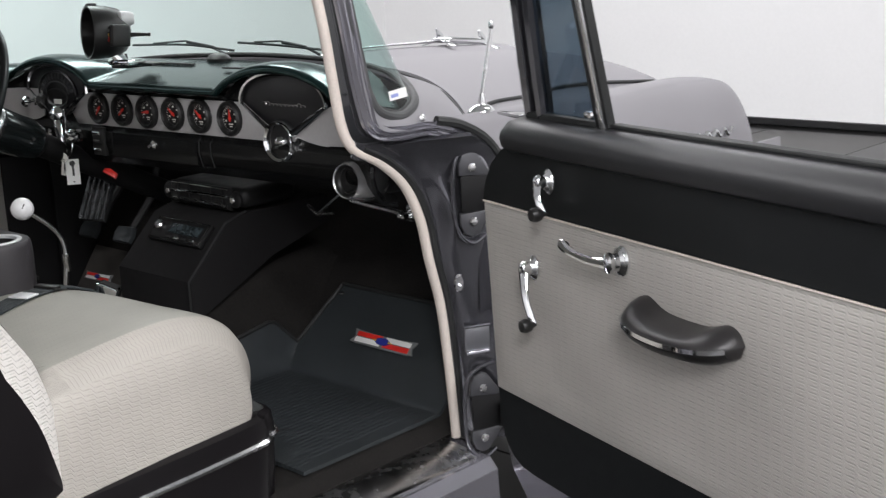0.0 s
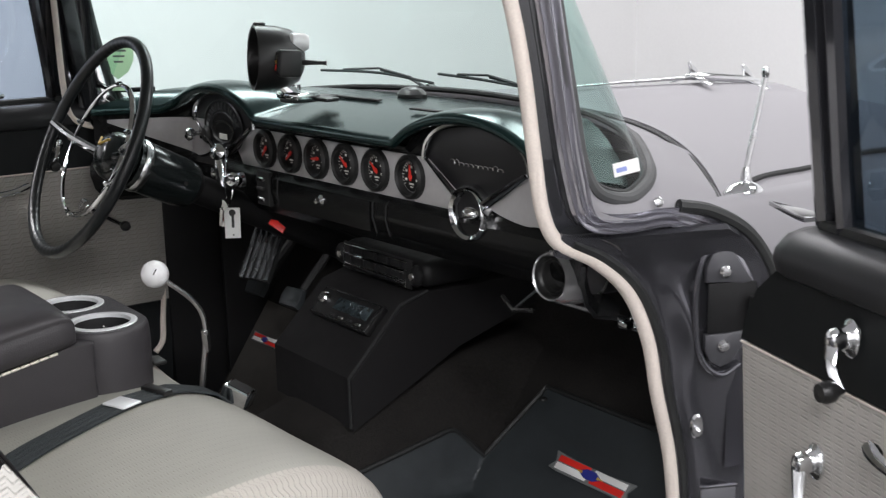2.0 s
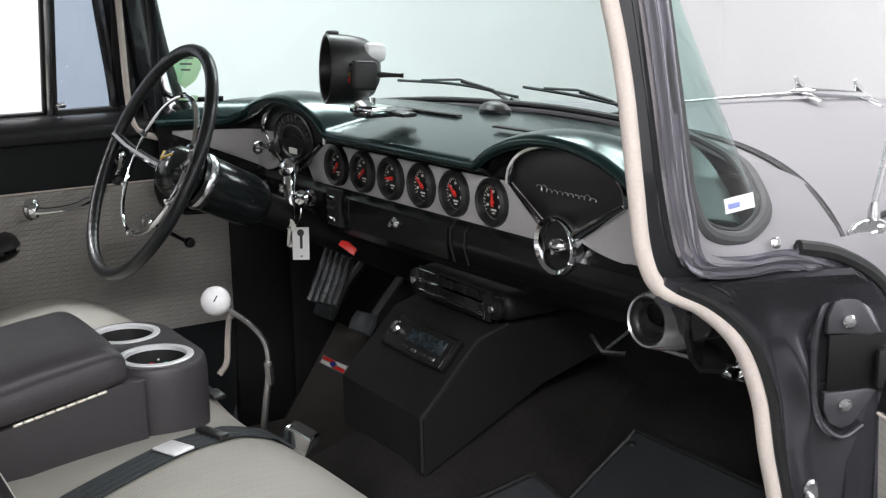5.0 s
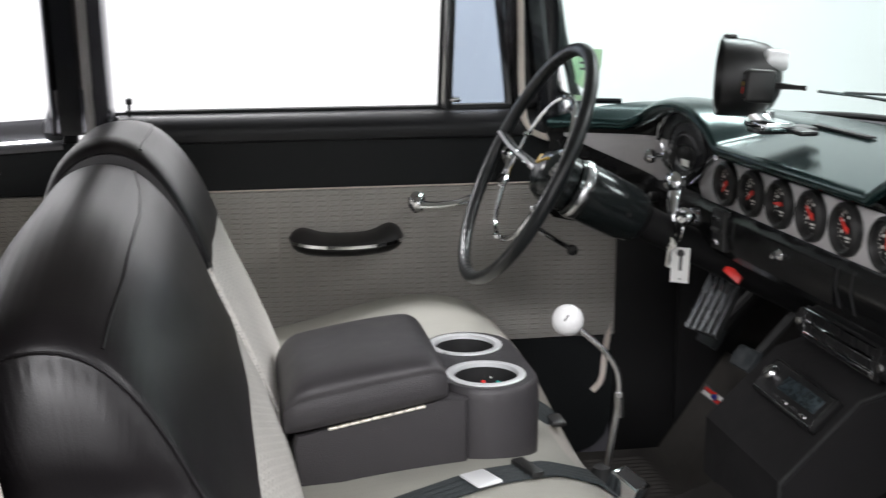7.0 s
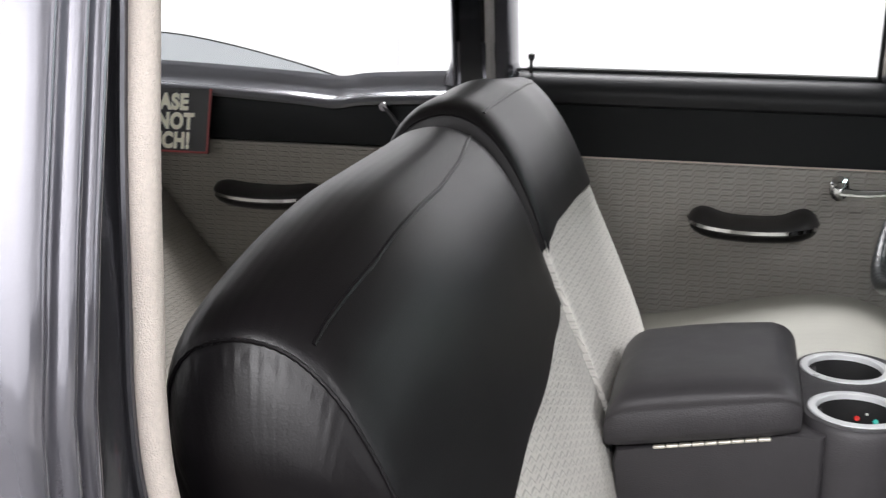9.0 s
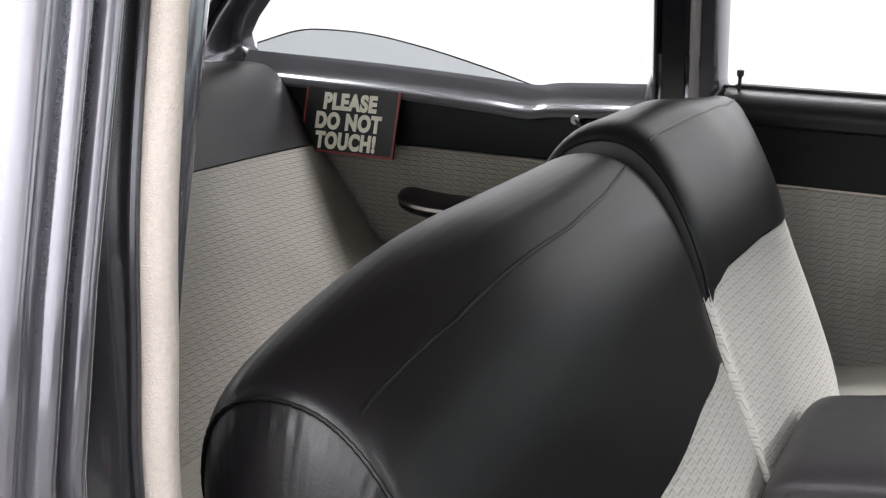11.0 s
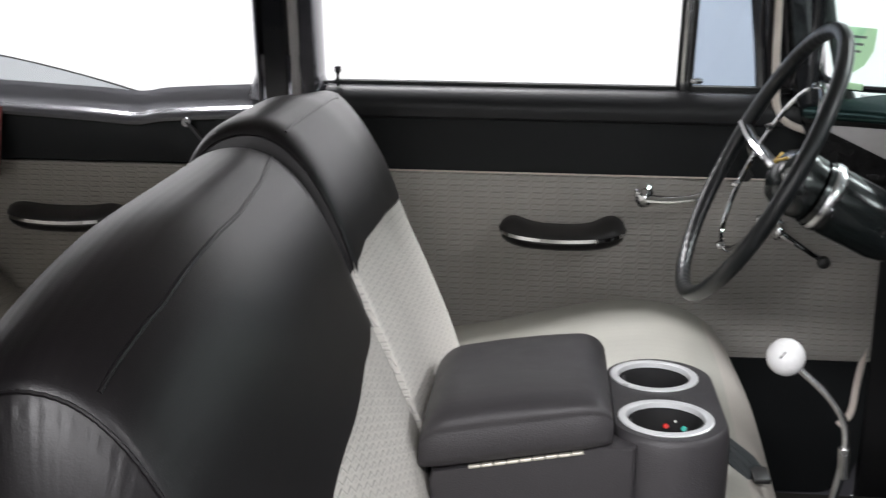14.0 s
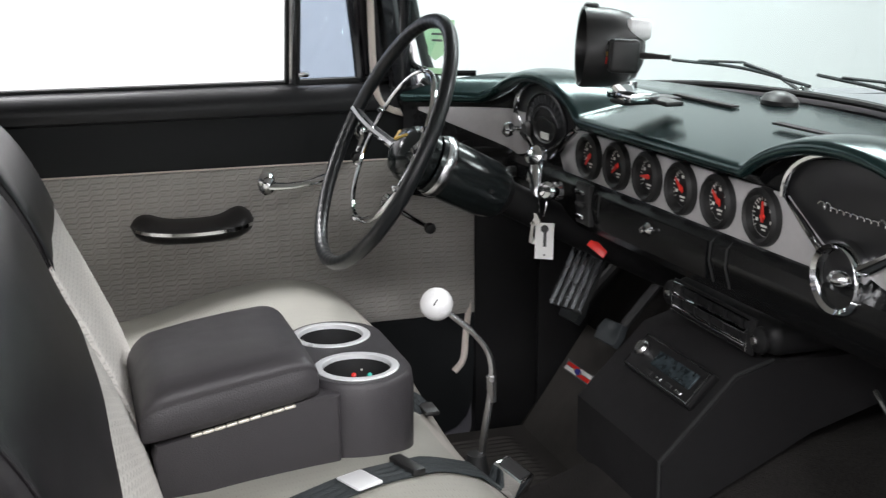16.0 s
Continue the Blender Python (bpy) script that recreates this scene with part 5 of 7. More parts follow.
# bench cushion with a black base and bright trim
def cushion():
    t = thing("front_bench_seat", "ivory vinyl front bench seat with black base and bright trim", "bench seat")
    prof = [(-0.855, 0.50), (-0.85, 0.60), (-0.835, 0.652), (-0.78, 0.672), (-0.62, 0.688), (-0.53, 0.684), (-0.47, 0.664), (-0.43, 0.628), (-0.410, 0.575), (-0.415, 0.52), (-0.43, 0.475)]
    crv = smooth_path([(x, 0, z) for x, z in prof], 4)
    y0, y1 = -0.665, 0.665

    def pt(u, v):
        p = lerp_curve(crv, u)
        y = y0 + (y1 - y0) * v
        d = min(y - y0, y1 - y)
        k = math.sqrt(max(0.0, 1 - (1 - min(1, d / (0.06 if y < 0 else 0.085))) ** 2))
        c = Vector((-0.68, 0, 0.52))
        q = c + (p - c) * (0.90 + 0.10 * k)
        # the rear edge runs in under the backs, but for the outer passenger end
        q.x -= 0.115 * max(0.0, min(1.0, (y + 0.58) / 0.12)) * max(0.0, min(1.0, (-0.79 - q.x) / 0.03))
        if q.z > 0.53:
            q.z += 0.006 * math.exp(-((y + 0.60) / 0.11) ** 2) * max(0.0, min(1.0, (q.x + 0.75) / 0.2))
            side = max(0.0, min(1.0, (y - 0.12) / 0.2))
            q.z += side * (0.010 - 0.042 * max(0.0, min(1.0, (-0.56 - q.x) / 0.33)) ** 1.3)
            q.z -= 0.022 * (1 - k) + 0.028 * math.exp(-((y + 0.03) / 0.20) ** 2) - 0.008 * math.exp(-((y - 0.36) / 0.15) ** 2)
        return (q.x, y, q.z)

    nu, nv = 48, 64
    G = [[Vector(pt(i / nu, j / nv)) for j in range(nv + 1)] for i in range(nu + 1)]
    um = [0.0]
    for i in range(nu):
        um.append(um[-1] + (G[i + 1][nv // 2] - G[i][nv // 2]).length)
    top, side = bmesh.new(), bmesh.new()
    for bmx, keep in ((top, lambda x, y: x < -0.468 and abs(y) < 0.628), (side, lambda x, y: not (x < -0.468 and abs(y) < 0.628))):
        lay = bmx.loops.layers.uv.verify()
        vs = {}
        for i in range(nu):
            for j in range(nv):
                c = (G[i][j] + G[i + 1][j + 1]) / 2
                if not keep(c.x, c.y):
                    continue
                ids = ((i, j), (i + 1, j), (i + 1, j + 1), (i, j + 1))
                for k in ids:
                    if k not in vs:
                        vs[k] = bmx.verts.new(G[k[0]][k[1]])
                f = bmx.faces.new([vs[k] for k in ids])
                for lp, k in zip(f.loops, ids):
                    lp[lay].uv = (G[k[0]][k[1]].y, um[k[0]])
        if bmx is side:
            for j, sgn in ((0, -1), (nv, 1)):
                prev = [vs[i, j] for i in range(nu + 1)]
                for f_, dy, dzz in ((0.98, 0.010, -0.02), (0.90, 0.016, -0.05)):
                    row = []
                    for i in range(nu + 1):
                        g = G[i][j]
                        row.append(bmx.verts.new((-0.68 + (g.x + 0.68) * f_, g.y + sgn * dy, (0.475 + 0.06 * (g.x + 0.41)) if i in (0, nu) else max(0.47 + 0.06 * (g.x + 0.41), g.z + dzz))))
                    for i in range(nu):
                        f = bmx.faces.new((prev[i], prev[i + 1], row[i + 1], row[i]))
                        for lp in f.loops:
                            lp[lay].uv = (lp.vert.co.x, lp.vert.co.z)
                    prev = row
                f = bmx.faces.new(prev)
                for lp in f.loops:
                    lp[lay].uv = (lp.vert.co.x, lp.vert.co.z)
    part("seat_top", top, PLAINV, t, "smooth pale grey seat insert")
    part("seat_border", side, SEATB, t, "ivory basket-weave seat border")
    rim = [(-0.98, -0.672), (-0.50, -0.690), (-0.425, -0.675), (-0.390, -0.62), (-0.385, -0.3), (-0.385, 0.3), (-0.390, 0.62), (-0.425, 0.675), (-0.50, 0.690), (-0.98, 0.672)]
    path = smooth_path([(x, y, 0.440 + 0.06 * (x + 0.41)) for x, y in rim], 5)
    rings = []
    for i, p in enumerate(path):
        d = (path[min(i + 1, len(path) - 1)] - path[max(i - 1, 0)]).normalized()
        o = Vector((d.y, -d.x, 0))
        rings.append([p + o * a + Vector((0, 0, b)) for a, b in ((-0.025, 0.045), (-0.006, 0.052), (0.006, 0.046), (0.010, 0.02), (0.008, -0.03), (0.002, -0.12), (-0.025, -0.125))])
    part("seat_base", loft(rings, True, True), VINYL, t, "black seat base skirt")
    trim = [r[3] + (r[3] - r[0]).normalized() * 0.002 + Vector((0, 0, -0.012)) for r in rings]
    part("trim_strip", tube(trim, 0.006, 6), CHROME_S, t, "bright metal trim strip")
    part("seat_pan", box(0.52, 1.28, 0.20, (-0.70, 0, 0.355), 0.01), BLACKM, t)
    return t


cushion()

# rear seat
rs = thing("rear_bench_seat", "taupe basket-weave rear bench seat with a black top roll", "bench seat")
RB = [(-1.60, 0.56), (-1.675, 0.63), (-1.742, 0.71), (-1.806, 0.795), (-1.866, 0.876)]
rbc = smooth_path([(x, 0, z) for x, z in RB], 4)


def rear_pt(curve, lo, hi):
    def fn(u, v):
        p = lerp_curve(curve, u)
        y = lo + (hi - lo) * v
        e = abs(2 * v - 1) ** 8
        return (p.x - 0.008 * e, y, p.z + 0.004 - 0.006 * e + 0.014 * math.sin(math.pi * v))
    return fn


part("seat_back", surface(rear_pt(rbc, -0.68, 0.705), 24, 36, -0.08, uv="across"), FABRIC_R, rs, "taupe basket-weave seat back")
RT = [(-1.864, 0.879), (-1.90, 0.93), (-1.94, 0.985), (-1.985, 1.018), (-2.05, 1.022)]
part("top_roll", surface(rear_pt(smooth_path([(x, 0, z) for x, z in RT], 4), -0.68, 0.705), 20, 36, -0.03, uv=True), VINYL, rs, "black vinyl top roll")
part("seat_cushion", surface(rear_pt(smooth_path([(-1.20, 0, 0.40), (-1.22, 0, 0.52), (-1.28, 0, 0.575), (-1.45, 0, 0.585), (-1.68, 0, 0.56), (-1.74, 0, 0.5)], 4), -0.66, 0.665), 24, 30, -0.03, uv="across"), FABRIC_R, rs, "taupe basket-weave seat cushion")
# rear armrest on the driver side quarter panel
qa = thing("quarter_armrest", "black padded armrest with chrome strip on the quarter panel", "armrest")
armrest(qa, 0.0, 0.0, 0.004)
qa.matrix_world = Matrix(((-1, 0, 0, -1.485), (0, -1, 0, 0.723), (0, 0, 1, 0.795), (0, 0, 0, 1)))

# ---- dashboard ----
LC, RC = 0.45, -0.378


def dash_x(y):
    # the ends wrap rearward towards the doors
    wrap = max(0.0, (abs(y) - 0.595) / 0.095) ** 1.8
    return -0.083 - 0.037 * y - (0.155 if y > 0 else 0.06) * wrap


def dome(y):
    h = 0.0
    for c_ in (LC, RC):
        d = abs(y - c_) / 0.178
        if d < 1:
            h = max(h, 0.054 * (1 - d * d) ** 0.80)
    return h


dash = thing("dashboard", "black painted vintage dashboard with silver gauge panel", "dashboard")


def dash_top(u, v):
    y = -0.69 + 1.38 * v
    xb = min(0.20, 0.205 - 0.30 * max(0, abs(y) - 0.28) ** 1.6 - 0.10 * y * y) - 0.022
    xb = min(xb, ws_at(y).x - 0.03)
    xl = dash_x(y) - 0.030
    zl = 1.016 + dome(y)
    if u <= 0.8:
        t = u / 0.8
        k = max(0.0, min(1.0, (t - 0.12) / 0.88))
        z = 1.046 + (1.018 - 1.046) * t ** 2.0 + dome(y) * (k * k * (3 - 2 * k))
        if y < -0.30:
            z -= (max(0.0, 1.042 - ws_at(y).z) + 0.022 * max(0.0, min(1.0, (-0.42 - y) / 0.12))) * (1 - t) ** 0.6
        return (xb + (xl - xb) * t, y, z)
    t = (u - 0.8) / 0.2
    a = t * math.pi * 0.95
    return (xl - 0.011 * math.sin(a), y, zl + 0.002 - 0.010 * (1 - math.cos(a)))


part("dash_top", surface(dash_top, 34, 140, -0.004), DASHTOP, dash, "dark dash top with two rounded hoods, green glass reflection in its colour")


def dash_face(u, v):
    y = -0.70 + 1.40 * v
    x = dash_x(y)
    zt = 1.0 + dome(y)
    prof = [(-0.012, zt), (-0.002, zt - 0.012), (-0.002, 0.94), (-0.002, 0.912), (-0.006, 0.905), (-0.016, 0.895), (-0.018, 0.87), (-0.010, 0.84), (0.008, 0.818), (0.05, 0.808)]
    p = lerp_curve([(a, 0, b) for a, b in prof], u)
    return (x + p.x, y, p.z)


part("dash_face", surface(dash_face, 36, 140, -0.006), DASHP, dash, "gloss black lower dash")


def on_dash(y, z, out=0.0):
    """A pose on the dash face: z out of the dash towards the seat, x to the car's left."""
    m_ = facing((dash_x(y) - 0.002 - out, y, z), (-1, -0.035, 0))
    return m_


def dash_plate(name, outline, thick, out, mat, label, parent=None, bevel=0.002):
    """A flat piece on the dash from (y, z) points."""
    cy = sum(p[0] for p in outline) / len(outline)
    cz = sum(p[1] for p in outline) / len(outline)
    m_ = on_dash(cy, cz, out)
    sgn = m_.to_3x3() @ Vector((1, 0, 0))
    k = 1 if sgn.y > 0 else -1
    return part(name, plate([((y - cy) * k, z - cz) for y, z in outline], thick, m_, bevel), mat, parent or dash, label)


def fan(c_, grow=1.0, n=22):
    """The outline of an instrument hood: an arch over a shallow V."""
    pts = []
    for i in range(n + 1):
        a = math.pi * i / n
        pts.append((c_ + 0.130 * grow * math.cos(a), 0.984 + 0.070 * grow * math.sin(a) ** 0.85))
    pts += [(c_ - 0.036, 0.932), (c_ + 0.036, 0.932)]
    return pts


strip = [(LC - 0.124, 0.986), (LC - 0.048, 0.937), (LC - 0.07, 0.908), (RC + 0.055, 0.908), (RC + 0.045, 0.937), (RC + 0.124, 0.986)]
dash_plate("gauge_panel", strip, 0.004, 0.0, FASCIA, "brushed silver gauge panel")


def end_panel(s, y0, y1):
    """A silver panel that follows the curve of the dash end."""
    def fn(u, v):
        y = s * (y0 + (y1 - y0) * u)
        lo = 0.935 - 0.027 * math.sin(math.pi * min(1.0, 0.15 + u)) if u < 0.35 else 0.910 + (0.072 if s > 0 else 0.02) * ((u - 0.35) / 0.65) ** 2
        hi = 0.988 if s > 0 else min(0.988, 0.929 + 0.583 * (abs(y) - abs(RC) - 0.036))
        return (dash_x(y) - 0.0085, y, lo + (hi - lo) * v)
    part("end_panel", surface(fn, 24, 8, 0.004 * -s), FASCIA, dash, "brushed silver end panel")


end_panel(1, 0.52, 0.689)
end_panel(-1, abs(RC) + 0.036, 0.685)
for c_ in (LC, RC):
    # flat dark plates stand in for the shaded hollows under the hoods
    f_ = dash_plate("instrument_hood" if c_ == LC else "speaker_hood", fan(c_), 0.003, 0.0, DIAL, "flat black fan plate with the hollow's shade in its colour")
    rim = [Vector((dash_x(y) - 0.010, y, z)) for y, z in fan(c_, 1.0)]
    part("chrome_rim", tube(rim[:23], 0.0042, 6), CHROME, f_, "chrome rim")
    for sg in (1, -1):
        a = Vector((dash_x(c_) - 0.012, c_ + sg * 0.130, 0.986))
        b = Vector((dash_x(c_) - 0.016, c_ + sg * 0.034, 0.930))
        part("chrome_spear", tube([a, a.lerp(b, 0.5), b], [0.005, 0.0075, 0.009], 8, flat=0.6), CHROME, f_, "chrome spear")
# speaker hood: round emblem and a plain chrome script bar
em = on_dash(RC + 0.006, 0.912, 0.004)
ring = part("emblem_ring", revolve([(0.034, 0.0), (0.036, 0.016), (0.041, 0.020), (0.045, 0.014), (0.046, 0.0)], 30, em, caps=False), CHROME, dash, "round chrome emblem ring")
part("emblem_cup", revolve([(0.034, 0.006), (0.02, 0.002), (0.0, 0.001)], 24, em, caps=False), DIAL, ring)
part("emblem_boss", revolve([(0.014, 0.002), (0.012, 0.012), (0.006, 0.020), (0.0, 0.022)], 16, em @ Matrix.Diagonal((1.3, 0.9, 1, 1))), CHROME, ring)
scr = []
for i in range(56):
    w_ = i / 55
    loop = 0.0085 if w_ < 0.14 else (0.0075 if 0.80 < w_ < 0.92 else 0.0042)
    y = RC + 0.060 - 0.130 * w_ + 0.0032 * math.sin(i * 1.25 + 1.6)
    scr.append((dash_x(y) - 0.008, y, 0.984 + loop * (0.5 + 0.5 * math.sin(i * 1.25))))
part("script_bar", tube(smooth_path(scr, 3), 0.0010, 6), CHROME, dash, "slim wavy chrome script bar")

# speedometer in the driver's hood
sp = on_dash(LC, 0.975, 0.004)
sp_t = part("speedometer", revolve([(0.0, 0.001), (0.060, 0.001), (0.064, 0.006), (0.068, 0.004), (0.068, 0.0)], 30, sp @ Matrix.Translation((0, 0.004, 0)) @ Matrix.Diagonal((1.25, 0.85, 1, 1))), DIAL, dash, "black half-round speedometer")
bm = bmesh.new()
for i in range(13):
    a = math.pi * (0.06 + 0.88 * i / 12)
    box(0.007, 0.014, 0.0015, (0, 0, 0), m=sp @ Matrix.Translation((0.064 * math.cos(a), 0.004 + 0.044 * math.sin(a), 0.004)) @ Matrix.Rotation(a - math.pi / 2, 4, "Z"), bm=bm)
part("numerals", bm, NUMG, sp_t, "pale speed marks")
part("speed_band", tube([sp @ Vector((0.050 * math.cos(math.pi * i / 16), 0.004 + 0.030 * math.sin(math.pi * i / 16), 0.004)) for i in range(17)], 0.0022, 5), NUMG, sp_t)
bm = bmesh.new()
box(0.034, 0.012, 0.002, (0, -0.016, 0.004), 0.0006, 1, bm, sp)
part("odometer", bm, MARK, sp_t, "odometer window")
part("inner_dial", revolve([(0.0, 0.003), (0.026, 0.003), (0.030, 0.006), (0.032, 0.003)], 24, sp @ Matrix.Translation((0.0, -0.006, 0.001)) @ Matrix.Diagonal((1.5, 0.75, 1, 1))), BLACKP, sp_t)

# six round gauges
ANG = (140, 130, 95, 52, 50, 2)
for gy, na in zip((0.277, 0.182, 0.086, -0.010, -0.106, -0.208), ANG):
    m = on_dash(gy, 0.950, 0.002)
    g = part("gauge", revolve([(0.0, 0.002), (0.0265, 0.002), (0.0285, 0.012), (0.0325, 0.0155), (0.0375, 0.011), (0.0385, 0.0)], 32, m), BLACKP, dash, "round black gauge with red needle")
    part("dial", revolve([(0.0, 0.0028), (0.0255, 0.0028), (0.0262, 0.002)], 28, m), DARKK, g, "matt black dial")
    bm = bmesh.new()
    for i in range(19):
        a = radians(-35 + 250 * i / 18)
        box(0.0009, 0.0034 if i % 3 else 0.0055, 0.0006, (0, 0, 0), m=m @ Matrix.Translation((0.0232 * math.cos(a), 0.0232 * math.sin(a), 0.0034)) @ Matrix.Rotation(a - math.pi / 2, 4, "Z"), bm=bm)
    for i in range(5):
        a = radians(-20 + 220 * i / 4)
        for k in (-0.5, 0.5):
            box(0.0021, 0.0042, 0.0006, (k * 0.0031, 0, 0), m=m @ Matrix.Translation((0.0165 * math.cos(a), 0.0165 * math.sin(a), 0.0034)), bm=bm)
    box(0.013, 0.0028, 0.0006, (0, -0.0125, 0.0034), m=m, bm=bm)
    box(0.008, 0.0020, 0.0006, (0, -0.0175, 0.0034), m=m, bm=bm)
    tagged(part("dial_marks", bm, MARK, g), kind="stuff")
    nd = bmesh.new()
    plate([(-0.0024, -0.007), (0.0024, -0.007), (0.0032, 0.003), (0.0012, 0.0205), (-0.0012, 0.0205), (-0.0032, 0.003)], 0.0012, m @ Matrix.Translation((0, 0, 0.0058)) @ Matrix.Rotation(radians(na), 4, "Z"), bm=nd)
    revolve([(0.0, 0.0085), (0.0034, 0.008), (0.0042, 0.005)], 12, m, nd)
    part("needle", nd, REDN, g, "red needle")

# knobs, button, glove door seams, ignition
knob_m = on_dash(0.556, 0.957, 0.004)
kb = part("dash_knob", revolve([(0.012, 0.0), (0.012, 0.004), (0.006, 0.006), (0.006, 0.018), (0.013, 0.022), (0.014, 0.032), (0.009, 0.038), (0, 0.039)], 18, knob_m), CHROME, dash, "chrome dash knob")
part("knob_bezel", revolve([(0.020, 0.0), (0.020, 0.006), (0.014, 0.012), (0.0, 0.013)], 18, on_dash(0.525, 0.957, 0.003)), BLACKP, dash, "round black switch")
part("dash_button", revolve([(0.011, 0.0), (0.011, 0.003), (0.006, 0.008), (0.005, 0.014), (0, 0.015)], 16, facing((dash_x(0.06) - 0.018, 0.060, 0.876), (-1, 0, 0))), CHROME, dash, "small chrome glove box button")
for y in (0.262, 0.222, -0.105, -0.145):
    part("dash_seam", tube([(dash_x(y) - 0.0045, y, 0.904), (dash_x(y) - 0.0175, y, 0.893), (dash_x(y) - 0.019, y, 0.868), (dash_x(y) - 0.0105, y, 0.838)], 0.0016, 5), BLACKM, dash, "dark panel seam")
# the bulged ash tray cover between the seams
part("radio_plate", surface(lambda u, v: (dash_x(0.06 - 0.16 + 0.30 * u) - 0.0185 - 0.002 * math.sin(math.pi * v), -0.098 + 0.316 * u, 0.893 - 0.052 * v), 10, 6, 0.004), DASHP, dash, "gloss black cover plate")
part("lower_knob", revolve([(0.010, 0.0), (0.010, 0.012), (0.006, 0.016), (0, 0.017)], 14, facing((dash_x(0.47) - 0.016, 0.475, 0.882), (-1, 0, 0))), CHROME, dash, "small chrome knob")
part("lower_knob", revolve([(0.010, 0.0), (0.010, 0.012), (0.006, 0.016), (0, 0.017)], 14, facing((dash_x(0.6) - 0.016, 0.56, 0.878), (-1, 0, 0))), BLACKP, dash, "small black knob")
hc = on_dash(0.275, 0.872, 0.010)
sw = part("switch_panel", plate([(-0.024, -0.034), (0.024, -0.034), (0.024, 0.034), (-0.024, 0.034)], 0.010, hc, 0.003), BLACKP, dash, "small black switch panel")
for i in range(3):
    part("switch", box(0.030, 0.008, 0.008, (0, 0.02 - 0.02 * i, 0.013), 0.002, 1, m=hc), BLACKM if i == 1 else CHROME, sw)
part("red_tab", plate([(-0.018, 0.004), (0.012, -0.018), (0.018, -0.006), (0.002, 0.010), (-0.012, 0.013)], 0.006, facing((-0.065, 0.318, 0.783), (-0.5, -0.75, 0.45)), 0.002), RED, dash, "red brake release tab")
part("red_tab", plate([(-0.014, -0.007), (0.012, -0.010), (0.014, 0.004), (-0.010, 0.009)], 0.005, facing((-0.07, 0.39, 0.805), (-0.5, -0.8, 0.2)), 0.002), RED, dash, "red cable tab")
# defroster slots on the dash top
for y in (0.19, -0.15):
    bm = plate([(-0.085, -0.006), (0.085, -0.009), (0.085, 0.005), (-0.085, 0.008)], 0.003, Matrix.Translation((0.055 - 0.03 * (y < 0), y, 1.0435)) @ Matrix.Rotation(radians(-86), 4, "Z"))
    part("defroster_slot", bm, BLACKM, dash, "black defroster slot")
# a wiper nut of the cowl, added here as a dome on the dash
sn = thing("wiper_nut_dome", "small dark glossy dome on the dash top", "sensor", at=(0.135, 0.105, 1.046))
part("dome", revolve([(0.030, 0.0), (0.030, 0.006), (0.022, 0.015), (0.010, 0.019), (0, 0.02)], 18, Matrix.Diagonal((0.8, 1.3, 1, 1))), BLACKP, sn)

# ignition keys with tag
ky = thing("car_keys", "chrome keys hanging in the ignition", "keys")
part("ignition_lock", revolve([(0.016, 0.0), (0.016, 0.010), (0.012, 0.014), (0, 0.015)], 16, facing((-0.128, 0.335, 0.884), (-1, 0, 0))), CHROME, ky, "chrome ignition lock")
part("key", box(0.008, 0.022, 0.028, (-0.152, 0.338, 0.884), 0.003), CHROME, ky)
part("key_ring", tube([(-0.158 + 0.004 * math.sin(a), 0.345 + 0.022 * math.cos(a), 0.862 + 0.026 * math.sin(a)) for a in [2 * math.pi * i / 20 for i in range(20)]], 0.0018, 6, closed=True), CHROME, ky)
for i, (dy, tilt) in enumerate(((0.012, 8), (0.022, -6), (0.0, 16))):
    m = Matrix.Translation((-0.160 - 0.004 * i, 0.352 + dy * 0.6, 0.835)) @ Matrix.Rotation(radians(tilt), 4, "X") @ Matrix.Rotation(radians(35), 4, "Z")
    bm = box(0.003, 0.008, 0.045, (0, 0, -0.025), 0.001, 1, m=m)
    revolve([(0.012, -0.0015), (0.012, 0.0015)], 14, m @ Matrix.Rotation(radians(90), 4, "Y"), bm)
    part("key", bm, CHROME, ky)
part("lock_cap", revolve([(0.006, -0.022), (0.016, -0.012), (0.020, 0.0), (0.017, 0.010), (0.008, 0.016), (0, 0.017)], 18, facing((-0.150, 0.388, 0.936), (-0.8, -0.5, 0.3))), CHROME, ky, "chrome lever cap")
part("lever_grip", tube(smooth_path([(-0.150, 0.388, 0.936), (-0.156, 0.378, 0.905), (-0.160, 0.366, 0.872), (-0.158, 0.372, 0.838)], 4), [0.008, 0.010, 0.011, 0.012, 0.012, 0.011, 0.010, 0.0095, 0.009, 0.009, 0.010, 0.012, 0.009], 10, flat=0.7), CHROME, ky, "chrome lever grip")
part("lock_knob", revolve([(0.010, -0.02), (0.011, 0.0), (0.015, 0.004), (0.016, 0.014), (0.011, 0.019), (0, 0.02)], 16, facing((-0.150, 0.322, 0.887), (-0.8, -0.55, 0.15))), CHROME, ky, "fluted chrome knob")
part("wire", tube(smooth_path([(-0.150, 0.350, 0.955), (-0.165, 0.330, 0.925), (-0.168, 0.332, 0.88), (-0.160, 0.350, 0.845), (-0.150, 0.392, 0.826)], 4), 0.0014, 5), CHROME_S, ky, "thin key wire")
tg = thing("key_tag", "white paper key tag with dark print on the keys", "key tag")
tm = facing((-0.152, 0.343, 0.797), (-0.55, -0.83, 0.12)) @ Matrix.Scale(0.86, 4)
part("card", plate([(-0.0185, -0.036), (0.0185, -0.036), (0.0185, 0.036), (-0.0185, 0.036)], 0.0012, tm, 0.0004), WHITE, tg)
part("print_bar", box(0.006, 0.030, 0.0008, (0.001, 0.004, 0.0016), m=tm), INK, tg)
